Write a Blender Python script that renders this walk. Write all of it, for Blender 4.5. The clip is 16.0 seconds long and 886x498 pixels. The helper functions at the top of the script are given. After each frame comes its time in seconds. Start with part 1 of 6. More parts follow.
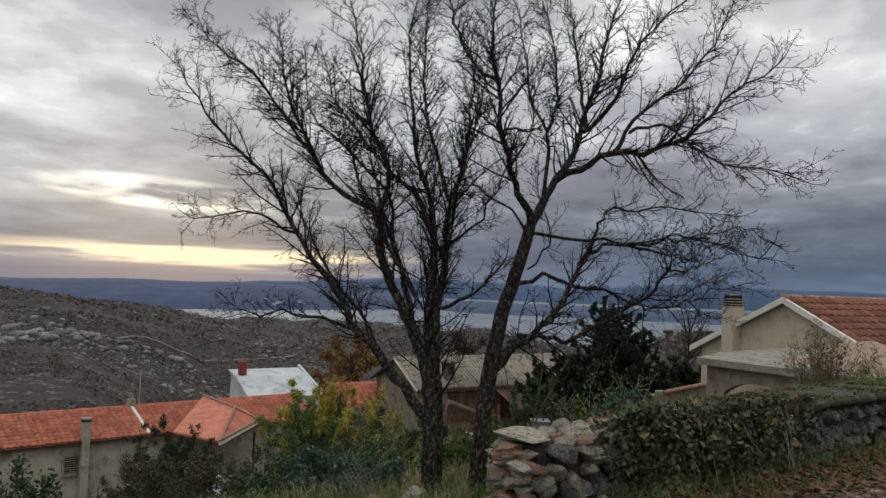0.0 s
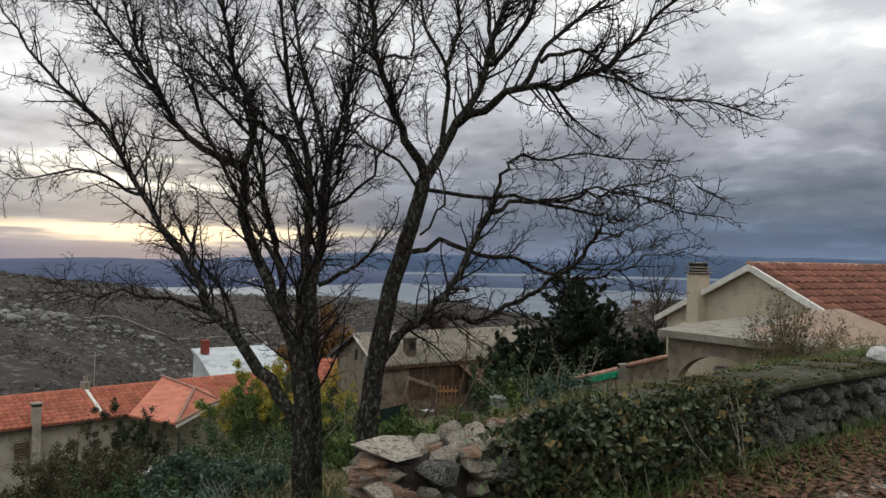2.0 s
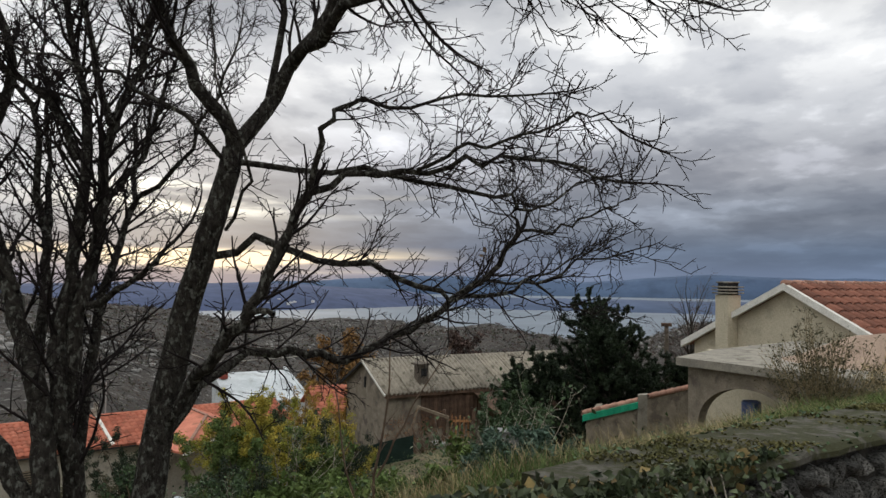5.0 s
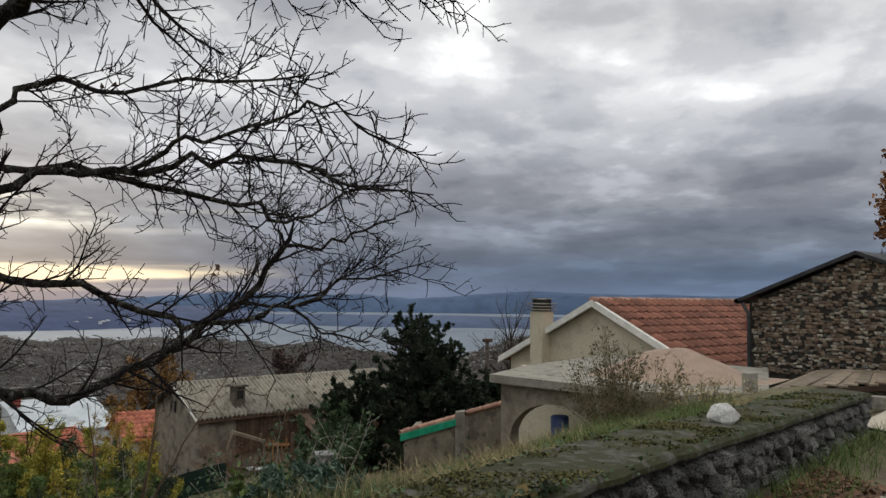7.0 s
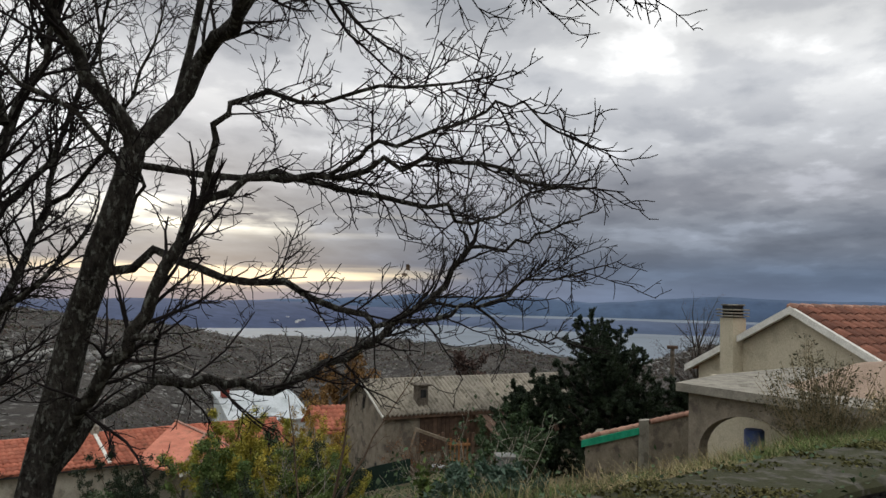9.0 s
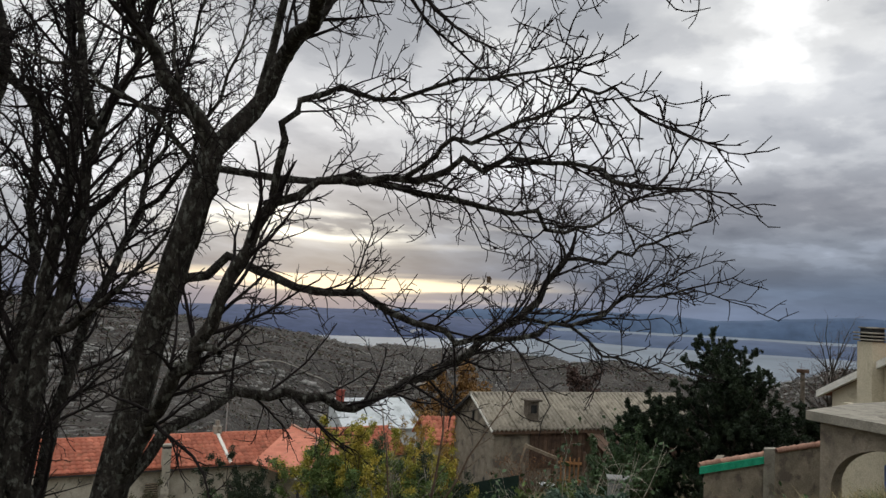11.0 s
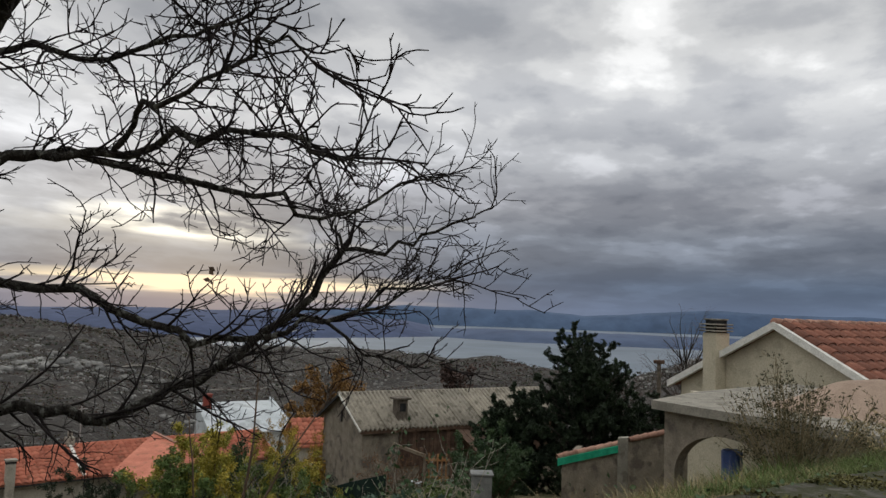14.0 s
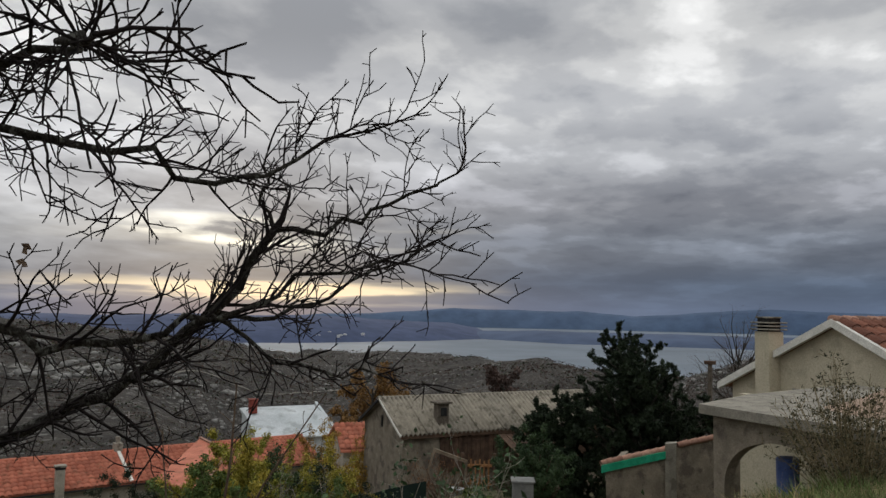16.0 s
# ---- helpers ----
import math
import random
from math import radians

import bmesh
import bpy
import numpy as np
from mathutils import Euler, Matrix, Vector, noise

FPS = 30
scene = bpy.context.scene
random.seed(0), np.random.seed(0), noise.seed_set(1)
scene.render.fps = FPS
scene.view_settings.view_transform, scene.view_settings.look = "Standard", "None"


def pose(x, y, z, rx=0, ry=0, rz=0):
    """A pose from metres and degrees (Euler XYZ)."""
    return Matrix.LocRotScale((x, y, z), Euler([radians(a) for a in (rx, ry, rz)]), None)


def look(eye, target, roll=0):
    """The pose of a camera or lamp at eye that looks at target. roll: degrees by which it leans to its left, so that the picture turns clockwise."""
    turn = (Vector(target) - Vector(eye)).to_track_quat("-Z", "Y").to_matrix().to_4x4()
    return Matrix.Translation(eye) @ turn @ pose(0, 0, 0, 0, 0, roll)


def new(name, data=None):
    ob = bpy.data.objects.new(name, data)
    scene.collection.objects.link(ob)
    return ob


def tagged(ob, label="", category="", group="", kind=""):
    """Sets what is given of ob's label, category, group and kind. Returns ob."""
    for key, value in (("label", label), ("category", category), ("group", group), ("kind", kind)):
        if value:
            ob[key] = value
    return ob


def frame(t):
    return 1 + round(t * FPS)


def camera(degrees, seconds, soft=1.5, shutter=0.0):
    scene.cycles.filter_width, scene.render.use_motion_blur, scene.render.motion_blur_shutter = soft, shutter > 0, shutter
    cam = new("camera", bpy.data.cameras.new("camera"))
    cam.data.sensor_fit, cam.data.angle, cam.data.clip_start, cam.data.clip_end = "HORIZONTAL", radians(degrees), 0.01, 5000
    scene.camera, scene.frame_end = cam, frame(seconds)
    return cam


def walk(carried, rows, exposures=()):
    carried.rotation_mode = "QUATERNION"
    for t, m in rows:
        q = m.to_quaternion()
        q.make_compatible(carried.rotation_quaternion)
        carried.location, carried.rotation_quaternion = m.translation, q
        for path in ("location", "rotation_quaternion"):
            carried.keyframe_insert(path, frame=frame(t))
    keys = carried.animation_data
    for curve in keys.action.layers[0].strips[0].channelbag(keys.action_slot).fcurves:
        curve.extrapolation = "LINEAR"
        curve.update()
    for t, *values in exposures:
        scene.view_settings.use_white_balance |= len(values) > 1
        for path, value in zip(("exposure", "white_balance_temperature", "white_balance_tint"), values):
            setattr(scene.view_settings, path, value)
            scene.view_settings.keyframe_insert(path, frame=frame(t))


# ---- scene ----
cam = camera(59.5, 16.0)
PATH = [
    (0, (2.559, -0.301, 1.499), (1.805, 1.549, 1.582), 2.1),
    (0.5, (2.581, 0.076, 1.515), (1.914, 1.96, 1.594), 1.5),
    (1, (2.695, 0.42, 1.488), (2.013, 2.299, 1.535), 1.3),
    (1.5, (2.747, 0.733, 1.493), (2.001, 2.588, 1.517), 1.1),
    (2, (2.735, 1.06, 1.488), (2.041, 2.936, 1.504), 1.1),
    (2.5, (2.779, 1.404, 1.455), (2.082, 3.279, 1.461), 2.0),
    (3, (2.799, 1.772, 1.468), (2.029, 3.618, 1.47), 2.1),
    (5.5, (3.079, 3.326, 1.423), (2.319, 5.173, 1.523), 0.3),
    (6, (3.154, 3.502, 1.449), (2.623, 5.426, 1.57), 0.8),
    (6.5, (3.185, 3.581, 1.456), (2.877, 5.552, 1.593), 0.6),
    (7, (3.146, 3.607, 1.455), (2.778, 5.569, 1.576), 0.7),
    (7.5, (3.118, 3.613, 1.453), (2.536, 5.524, 1.557), 0.6),
    (8, (3.109, 3.605, 1.448), (2.359, 5.456, 1.561), 0.3),
    (10.5, (3.136, 3.755, 1.443), (2.274, 5.555, 1.574), 2.5),
    (11, (3.095, 3.895, 1.457), (2.028, 5.58, 1.6), 2.8),
    (11.5, (3.11, 3.914, 1.459), (1.808, 5.427, 1.575), 3.0),
    (12, (3.107, 3.924, 1.456), (1.704, 5.346, 1.561), 2.8),
    (12.5, (3.109, 3.95, 1.457), (1.821, 5.476, 1.573), 2.3),
    (13, (3.117, 3.989, 1.445), (2.034, 5.666, 1.568), 1.3),
    (13.5, (3.258, 4.103, 1.438), (2.343, 5.876, 1.579), 1.5),
    (14, (3.325, 4.335, 1.461), (2.533, 6.165, 1.613), 1.9),
    (14.5, (3.337, 4.554, 1.456), (2.621, 6.413, 1.628), 1.5),
    (15, (3.316, 4.739, 1.468), (2.612, 6.603, 1.644), 1.1),
    (15.5, (3.295, 4.806, 1.436), (2.477, 6.624, 1.597), 1.6),
    (16, (3.327, 5.02, 1.439), (2.427, 6.799, 1.595), 1.1),
]
walk(cam, [(t, look(eye, target, roll)) for t, eye, target, roll in PATH],
     [(0, 0.0), (1.5, 0.12), (3.0, 0.35), (5.5, 0.28), (6.5, 0.12), (8.0, 0.2), (10.5, 0.2), (12.0, 0.38), (13.0, 0.25), (14.0, 0.0), (16.0, -0.15)])

# ---- light ----
rng = np.random.default_rng(7)
SUN_AZ, SUN_EL = -42.0, 8.0


def heading(az, el):
    a, e = radians(az), radians(el)
    return Vector((math.sin(a) * math.cos(e), math.cos(a) * math.cos(e), math.sin(e)))


sun_data = bpy.data.lights.new("sun", "SUN")
sun_data.energy, sun_data.angle, sun_data.color = 0.5, radians(25), (1.0, 0.9, 0.76)
sun = new("sun", sun_data)
sun.matrix_world = look(heading(SUN_AZ, SUN_EL) * 100, (0, 0, 0))

world = bpy.data.worlds.new("overcast_sky")
scene.world = world
world.use_nodes = True
WN, WL = world.node_tree.nodes, world.node_tree.links
WN.clear()


def wmath(op, a, b=None, c=None, clamp=False):
    n = WN.new("ShaderNodeMath")
    n.operation, n.use_clamp = op, clamp
    for slot, v in enumerate((a, b, c)):
        if v is None:
            continue
        if isinstance(v, (int, float)):
            n.inputs[slot].default_value = v
        else:
            WL.new(v, n.inputs[slot])
    return n.outputs[0]


def wramp(value, stops):
    n = WN.new("ShaderNodeValToRGB")
    n.color_ramp.interpolation = "EASE"
    while len(n.color_ramp.elements) < len(stops):
        n.color_ramp.elements.new(0.5)
    for e, (p, c) in zip(n.color_ramp.elements, stops):
        e.position, e.color = p, (*c, 1)
    WL.new(value, n.inputs[0])
    return n.outputs[0]


def wmix(kind, fac, a, b):
    n = WN.new("ShaderNodeMix")
    n.data_type, n.blend_type = "RGBA", kind
    for slot, v in ((0, fac), (6, a), (7, b)):
        if isinstance(v, (int, float)):
            n.inputs[slot].default_value = v
        elif isinstance(v, tuple):
            n.inputs[slot].default_value = (*v, 1)
        else:
            WL.new(v, n.inputs[slot])
    return n.outputs[2]


def wnoise(vec, scale, detail, rough, distort=0.0):
    n = WN.new("ShaderNodeTexNoise")
    n.inputs["Scale"].default_value, n.inputs["Detail"].default_value = scale, detail
    n.inputs["Roughness"].default_value, n.inputs["Distortion"].default_value = rough, distort
    WL.new(vec, n.inputs["Vector"])
    return n.outputs["Fac"]


def wvec(x, y, z):
    n = WN.new("ShaderNodeCombineXYZ")
    for slot, v in enumerate((x, y, z)):
        if isinstance(v, (int, float)):
            n.inputs[slot].default_value = v
        else:
            WL.new(v, n.inputs[slot])
    return n.outputs[0]


coord = WN.new("ShaderNodeTexCoord").outputs["Generated"]
sep = WN.new("ShaderNodeSeparateXYZ")
WL.new(coord, sep.inputs[0])
dx, dy, dz = sep.outputs
up = wmath("MAXIMUM", dz, 0.0)
# a flat layer of cloud, seen in perspective: streaks close up towards the horizon
depth = wmath("ADD", up, 0.17)
px, py = wmath("DIVIDE", dx, depth), wmath("DIVIDE", dy, depth)
layer = wvec(px, py, 0.0)
big = wnoise(layer, 1.0, 3.0, 0.45, 0.15)
mid = wnoise(wvec(wmath("MULTIPLY", px, 0.9), wmath("MULTIPLY", py, 0.75), 3.7), 3.1, 7.0, 0.54, 0.1)
# bearing, in degrees, and elevation in degrees
bearing = wmath("MULTIPLY", wmath("ARCTAN2", dx, dy), 57.2958)
elev = wmath("MULTIPLY", wmath("ARCSINE", dz), 57.2958)
streak = wnoise(wvec(wmath("MULTIPLY", bearing, 0.05), wmath("MULTIPLY", elev, 0.62), 1.3), 1.0, 5.0, 0.5, 0.25)
base = wramp(up, [
    (0.0, (0.115, 0.16, 0.24)), (0.03, (0.09, 0.125, 0.185)), (0.08, (0.165, 0.185, 0.225)), (0.14, (0.27, 0.275, 0.30)),
    (0.20, (0.45, 0.455, 0.47)), (0.26, (0.68, 0.675, 0.665)), (0.34, (0.56, 0.555, 0.545)), (0.5, (0.75, 0.75, 0.73)), (1.0, (1.1, 1.1, 1.07))])
lumps = wramp(wmath("ADD", wmath("MULTIPLY", big, 0.55), wmath("MULTIPLY", mid, 0.45)), [
    (0.38, (0.54, 0.56, 0.60)), (0.46, (0.78, 0.79, 0.81)), (0.52, (1.05, 1.05, 1.04)), (0.58, (1.5, 1.49, 1.46)), (0.66, (2.1, 2.08, 2.02))])
sky = wmix("MULTIPLY", wmath("ADD", wmath("MULTIPLY", up, 8.0), 0.15, clamp=True), base, lumps)
# towards the hidden low sun the streaks open and let pale yellow through
near = wmath("SUBTRACT", 1.0, wmath("DIVIDE", wmath("ABSOLUTE", wmath("SUBTRACT", bearing, -40.0)), 19.0), clamp=True)
near = wmath("POWER", near, 1.1)


def band(at_el, half):
    return wmath("SUBTRACT", 1.0, wmath("DIVIDE", wmath("ABSOLUTE", wmath("SUBTRACT", elev, at_el)), half), clamp=True)


gap = wramp(streak, [(0.45, (0, 0, 0)), (0.58, (1, 1, 1))])
low = wmath("MULTIPLY", wmath("MULTIPLY", band(1.1, 1.1), near), wmath("ADD", wmath("MULTIPLY", gap, 0.9), 0.1))
high = wmath("MULTIPLY", wmath("MULTIPLY", band(5.2, 1.7), near), gap)
sky = wmix("ADD", wmath("MULTIPLY", low, 2.4), sky, (1.0, 0.77, 0.40))
sky = wmix("ADD", wmath("MULTIPLY", high, 0.6), sky, (0.95, 0.84, 0.60))
side = wmath("DIVIDE", wmath("ADD", bearing, 42.0), 9.0)
lift = wmath("DIVIDE", wmath("SUBTRACT", wmath("ADD", elev, wmath("MULTIPLY", side, 0.5)), 5.4), 1.25)
break_ = wmath("SUBTRACT", 1.0, wmath("ADD", wmath("MULTIPLY", side, side), wmath("MULTIPLY", lift, lift)), clamp=True)
break_ = wmath("MULTIPLY", break_, wmath("MULTIPLY", wmath("SUBTRACT", wmath("ADD", mid, streak), 0.74, clamp=True), 5.5))
sky = wmix("ADD", break_, sky, (1.0, 0.92, 0.70))
lobe = wmath("SUBTRACT", 1.0, wmath("DIVIDE", wmath("ABSOLUTE", wmath("SUBTRACT", bearing, -56.0)), 30.0), clamp=True)
sky = wmix("MIX", wmath("MULTIPLY", wmath("MULTIPLY", lobe, band(7.5, 7.5)), wmath("ADD", wmath("MULTIPLY", mid, 1.1), -0.12, clamp=True)), sky, (0.92, 0.91, 0.88))
veil = wmath("MULTIPLY", wmath("MULTIPLY", near, band(2.5, 6.0)), 0.22)
sky = wmix("MIX", veil, sky, (0.50, 0.50, 0.44))
air = WN.new("ShaderNodeTexSky")
air.sky_type, air.sun_disc = "NISHITA", False
air.sun_elevation, air.sun_rotation = radians(SUN_EL), radians(SUN_AZ)
sky = wmix("MULTIPLY", 1.0, sky, (0.975, 0.995, 1.035))
sky = wmix("ADD", 0.0025, sky, air.outputs[0])
back = WN.new("ShaderNodeBackground")
WL.new(sky, back.inputs[0])
back.inputs[1].default_value = 1.08
wout = WN.new("ShaderNodeOutputWorld")
WL.new(back.outputs[0], wout.inputs[0])


# ---- materials ----
def surf(name, c1, c2, scale=3.0, rough=0.85, bump=0.3, fine=40.0, c3=None, spot=0.6, spot_scale=9.0, metal=0.0, vary=0.0, stretch=(1, 1, 1), dist=0.02, spec=0.22):
    """A matte surface: two colours in broad noise, fine grain, an optional third colour in patches, a tint by object or island."""
    m = bpy.data.materials.new(name)
    m.use_nodes = True
    N, L = m.node_tree.nodes, m.node_tree.links
    bsdf = N["Principled BSDF"]
    bsdf.inputs["Roughness"].default_value, bsdf.inputs["Metallic"].default_value = rough, metal
    bsdf.inputs["Specular IOR Level"].default_value = spec
    tc = N.new("ShaderNodeTexCoord")
    mp = N.new("ShaderNodeMapping")
    mp.inputs["Scale"].default_value = stretch
    L.new(tc.outputs["Object"], mp.inputs[0])

    def nz(s, d):
        n = N.new("ShaderNodeTexNoise")
        n.inputs["Scale"].default_value, n.inputs["Detail"].default_value, n.inputs["Roughness"].default_value = s, d, 0.6
        L.new(mp.outputs[0], n.inputs["Vector"])
        return n.outputs["Fac"]

    def ramp(v, p, a, q, b):
        n = N.new("ShaderNodeValToRGB")
        n.color_ramp.elements[0].position, n.color_ramp.elements[0].color = p, (*a, 1)
        n.color_ramp.elements[1].position, n.color_ramp.elements[1].color = q, (*b, 1)
        L.new(v, n.inputs[0])
        return n.outputs[0]

    def mix(kind, f, a, b):
        n = N.new("ShaderNodeMix")
        n.data_type, n.blend_type = "RGBA", kind
        for slot, v in ((0, f), (6, a), (7, b)):
            if isinstance(v, (int, float)):
                n.inputs[slot].default_value = v
            elif isinstance(v, tuple):
                n.inputs[slot].default_value = (*v, 1)
            else:
                L.new(v, n.inputs[slot])
        return n.outputs[2]

    broad, grain = nz(scale, 5.0), nz(fine, 4.0)
    col = ramp(broad, 0.35, c1, 0.65, c2)
    if c3:
        patch = nz(spot_scale, 6.0)
        f = ramp(patch, spot - 0.04, (0, 0, 0), spot + 0.05, (1, 1, 1))
        col = mix("MIX", f, col, c3)
    col = mix("MULTIPLY", 0.55, col, ramp(grain, 0.25, (0.55, 0.55, 0.55), 0.75, (1.35, 1.35, 1.35)))
    if vary:
        rnd = N.new("ShaderNodeObjectInfo").outputs["Random"]
        isl = N.new("ShaderNodeNewGeometry").outputs["Random Per Island"]
        ad = N.new("ShaderNodeMath")
        ad.operation = "ADD"
        L.new(rnd, ad.inputs[0]), L.new(isl, ad.inputs[1])
        fr = N.new("ShaderNodeMath")
        fr.operation = "FRACT"
        L.new(ad.outputs[0], fr.inputs[0])
        lo, hi = 1 - vary, 1 + vary
        col = mix("MULTIPLY", 1.0, col, ramp(fr.outputs[0], 0.0, (lo, lo, lo), 1.0, (hi, hi * 0.99, hi * 0.97)))
    L.new(col, bsdf.inputs["Base Color"])
    if bump:
        bn = N.new("ShaderNodeBump")
        bn.inputs["Strength"].default_value, bn.inputs["Distance"].default_value = bump, dist
        both = N.new("ShaderNodeMath")
        both.operation = "ADD"
        L.new(broad, both.inputs[0]), L.new(grain, both.inputs[1])
        L.new(both.outputs[0], bn.inputs["Height"])
        L.new(bn.outputs[0], bsdf.inputs["Normal"])
    return m


def leafy(name, c1, c2, rough=0.6, vary=0.45, scale=2.0):
    m = surf(name, c1, c2, scale=scale, rough=rough, bump=0.0, fine=25.0, vary=vary)
    return m


M_BARK = surf("dark_bark", (0.020, 0.017, 0.014), (0.072, 0.064, 0.054), 34, 0.95, 1.0, 90, c3=(0.17, 0.17, 0.145), spot=0.575, spot_scale=42, stretch=(1, 1, 0.6), dist=0.05, spec=0.1)
M_TWIG = surf("dark_twig", (0.011, 0.009, 0.009), (0.024, 0.019, 0.018), 20, 0.9, 0, 60, spec=0.1)
M_PALETWIG = surf("pale_dry_twig", (0.24, 0.21, 0.17), (0.38, 0.34, 0.28), 12, 0.9, 0, 60)
M_BROWNTWIG = surf("brown_twig", (0.07, 0.045, 0.032), (0.13, 0.09, 0.06), 9, 0.9, 0, 60)
M_GROUND = surf("rough_meadow_earth", (0.068, 0.072, 0.032), (0.16, 0.135, 0.075), 1.3, 0.95, 0.6, 22, c3=(0.10, 0.075, 0.05), spot=0.56, spot_scale=3)
M_HILL = surf("scrub_hillside", (0.019, 0.017, 0.0155), (0.046, 0.039, 0.033), 0.10, 0.95, 0.8, 2.2, c3=(0.14, 0.136, 0.128), spot=0.60, spot_scale=0.55, dist=0.5)
M_HILLROCK = surf("grey_hill_limestone", (0.11, 0.107, 0.10), (0.25, 0.245, 0.232), 0.8, 0.95, 0.5, 3.0, vary=0.35)
M_TRACK = surf("dusty_hill_track", (0.15, 0.135, 0.115), (0.20, 0.185, 0.16), 0.2, 0.95, 0.3, 2.0)
M_ROAD = surf("worn_pale_lane", (0.27, 0.245, 0.20), (0.38, 0.345, 0.28), 1.1, 0.9, 0.4, 60, c3=(0.12, 0.085, 0.06), spot=0.6, spot_scale=4)
M_YARD = surf("pale_concrete_yard", (0.36, 0.32, 0.25), (0.48, 0.43, 0.34), 0.9, 0.9, 0.3, 40)
M_STONE = surf("grey_limestone", (0.06, 0.058, 0.052), (0.30, 0.29, 0.27), 16, 0.9, 0.9, 60, c3=(0.022, 0.022, 0.017), spot=0.555, spot_scale=14, vary=0.5)
# pale and rust wall stones: base colours raised to give a sunlit look
M_PALESTONE = surf("sunlit_pale_limestone", (0.36, 0.315, 0.25), (0.58, 0.53, 0.45), 12, 0.9, 0.9, 55, c3=(0.15, 0.13, 0.10), spot=0.56, spot_scale=14, vary=0.25)
M_RUSTSTONE = surf("rusty_clay_stone", (0.22, 0.11, 0.070), (0.44, 0.27, 0.18), 11, 0.9, 0.8, 50, c3=(0.40, 0.36, 0.30), spot=0.56, spot_scale=13, vary=0.4)
M_HOUSESTONE = surf("pale_rubble_stone", (0.25, 0.215, 0.165), (0.42, 0.38, 0.31), 12, 0.9, 0.9, 55, c3=(0.15, 0.13, 0.10), spot=0.56, spot_scale=14, vary=0.25)
M_WHITEROCK = surf("white_limestone", (0.50, 0.49, 0.46), (0.68, 0.66, 0.63), 9, 0.9, 0.8, 45, c3=(0.28, 0.26, 0.22), spot=0.62, spot_scale=12)
M_BROWNSTONE = surf("brown_stone", (0.12, 0.085, 0.06), (0.22, 0.165, 0.12), 9, 0.9, 0.7, 45, vary=0.3)
M_GREYSHEET = surf("dull_grey_sheet", (0.13, 0.13, 0.125), (0.20, 0.20, 0.19), 4, 0.7, 0.2, 40)
M_SOOTPLASTER = surf("sooty_plaster", (0.07, 0.058, 0.045), (0.15, 0.125, 0.10), 5, 0.95, 0.6, 40)
M_DARKBRICK = surf("sooty_brown_brick", (0.05, 0.03, 0.025), (0.10, 0.06, 0.048), 6, 0.9, 0.5, 40, vary=0.2)
M_IVYDRY = leafy("withered_ivy_leaf", (0.12, 0.085, 0.035), (0.20, 0.15, 0.06), 0.8, 0.4)
M_MOSSSTONE = surf("mossy_dark_stone", (0.055, 0.055, 0.045), (0.12, 0.115, 0.095), 7, 0.9, 0.7, 50, c3=(0.22, 0.21, 0.19), spot=0.6, spot_scale=9, vary=0.35)
M_STRAWSTEM = surf("straw_brown_stem", (0.13, 0.105, 0.055), (0.24, 0.19, 0.11), 9, 0.9, 0, 60)
M_OLIVETWIG = surf("olive_green_stem", (0.075, 0.08, 0.035), (0.16, 0.14, 0.075), 9, 0.9, 0, 60)
M_MORTAR = surf("dark_mortar", (0.020, 0.018, 0.015), (0.050, 0.045, 0.037), 8, 0.95, 0.7, 40)
M_COPING = surf("mossy_concrete_coping", (0.045, 0.042, 0.032), (0.115, 0.108, 0.088), 12, 0.95, 0.6, 80, c3=(0.040, 0.041, 0.018), spot=0.46, spot_scale=10, dist=0.012)
M_MOSS = leafy("olive_moss", (0.055, 0.058, 0.020), (0.12, 0.108, 0.042), 0.95, 0.45)
M_IVY = leafy("ivy_leaf", (0.026, 0.041, 0.019), (0.095, 0.114, 0.060), 0.45, 0.7)
M_LITTER = leafy("fallen_leaf", (0.085, 0.045, 0.026), (0.18, 0.102, 0.060), 0.8, 0.5)
M_GRASS = leafy("green_grass", (0.062, 0.104, 0.027), (0.135, 0.175, 0.055), 0.8, 0.4)
M_STRAW = leafy("dry_straw_grass", (0.24, 0.195, 0.105), (0.40, 0.32, 0.18), 0.85, 0.4)
M_DARKLEAF = leafy("dark_evergreen_leaf", (0.010, 0.019, 0.009), (0.026, 0.040, 0.018), 0.6, 0.5)
M_MIDLEAF = leafy("mid_green_leaf", (0.028, 0.055, 0.022), (0.06, 0.095, 0.04), 0.6, 0.45)
M_BLUELEAF = leafy("grey_green_leaf", (0.045, 0.080, 0.055), (0.085, 0.13, 0.09), 0.6, 0.35)
M_YELLOWLEAF = leafy("yellow_green_leaf", (0.17, 0.20, 0.030), (0.40, 0.31, 0.05), 0.7, 0.4, 0.9)
M_OCHRELEAF = leafy("ochre_leaf", (0.15, 0.080, 0.028), (0.26, 0.145, 0.048), 0.7, 0.4, 1.2)
M_RUSTLEAF = leafy("rust_brown_leaf", (0.13, 0.055, 0.025), (0.24, 0.12, 0.055), 0.7, 0.4)
M_PURPLETWIG = leafy("purple_brown_twig_mass", (0.05, 0.034, 0.030), (0.10, 0.066, 0.055), 0.9, 0.35)
M_HEATH = leafy("olive_heath", (0.045, 0.045, 0.024), (0.085, 0.078, 0.045), 0.9, 0.35)
M_OCHREBUSH = leafy("ochre_yellow_leaf", (0.22, 0.13, 0.025), (0.38, 0.24, 0.05), 0.7, 0.4, 1.2)
M_CREAM = surf("cream_render", (0.46, 0.41, 0.30), (0.55, 0.49, 0.365), 1.2, 0.9, 0.2, 30, c3=(0.41, 0.36, 0.265), spot=0.62, spot_scale=1.6)
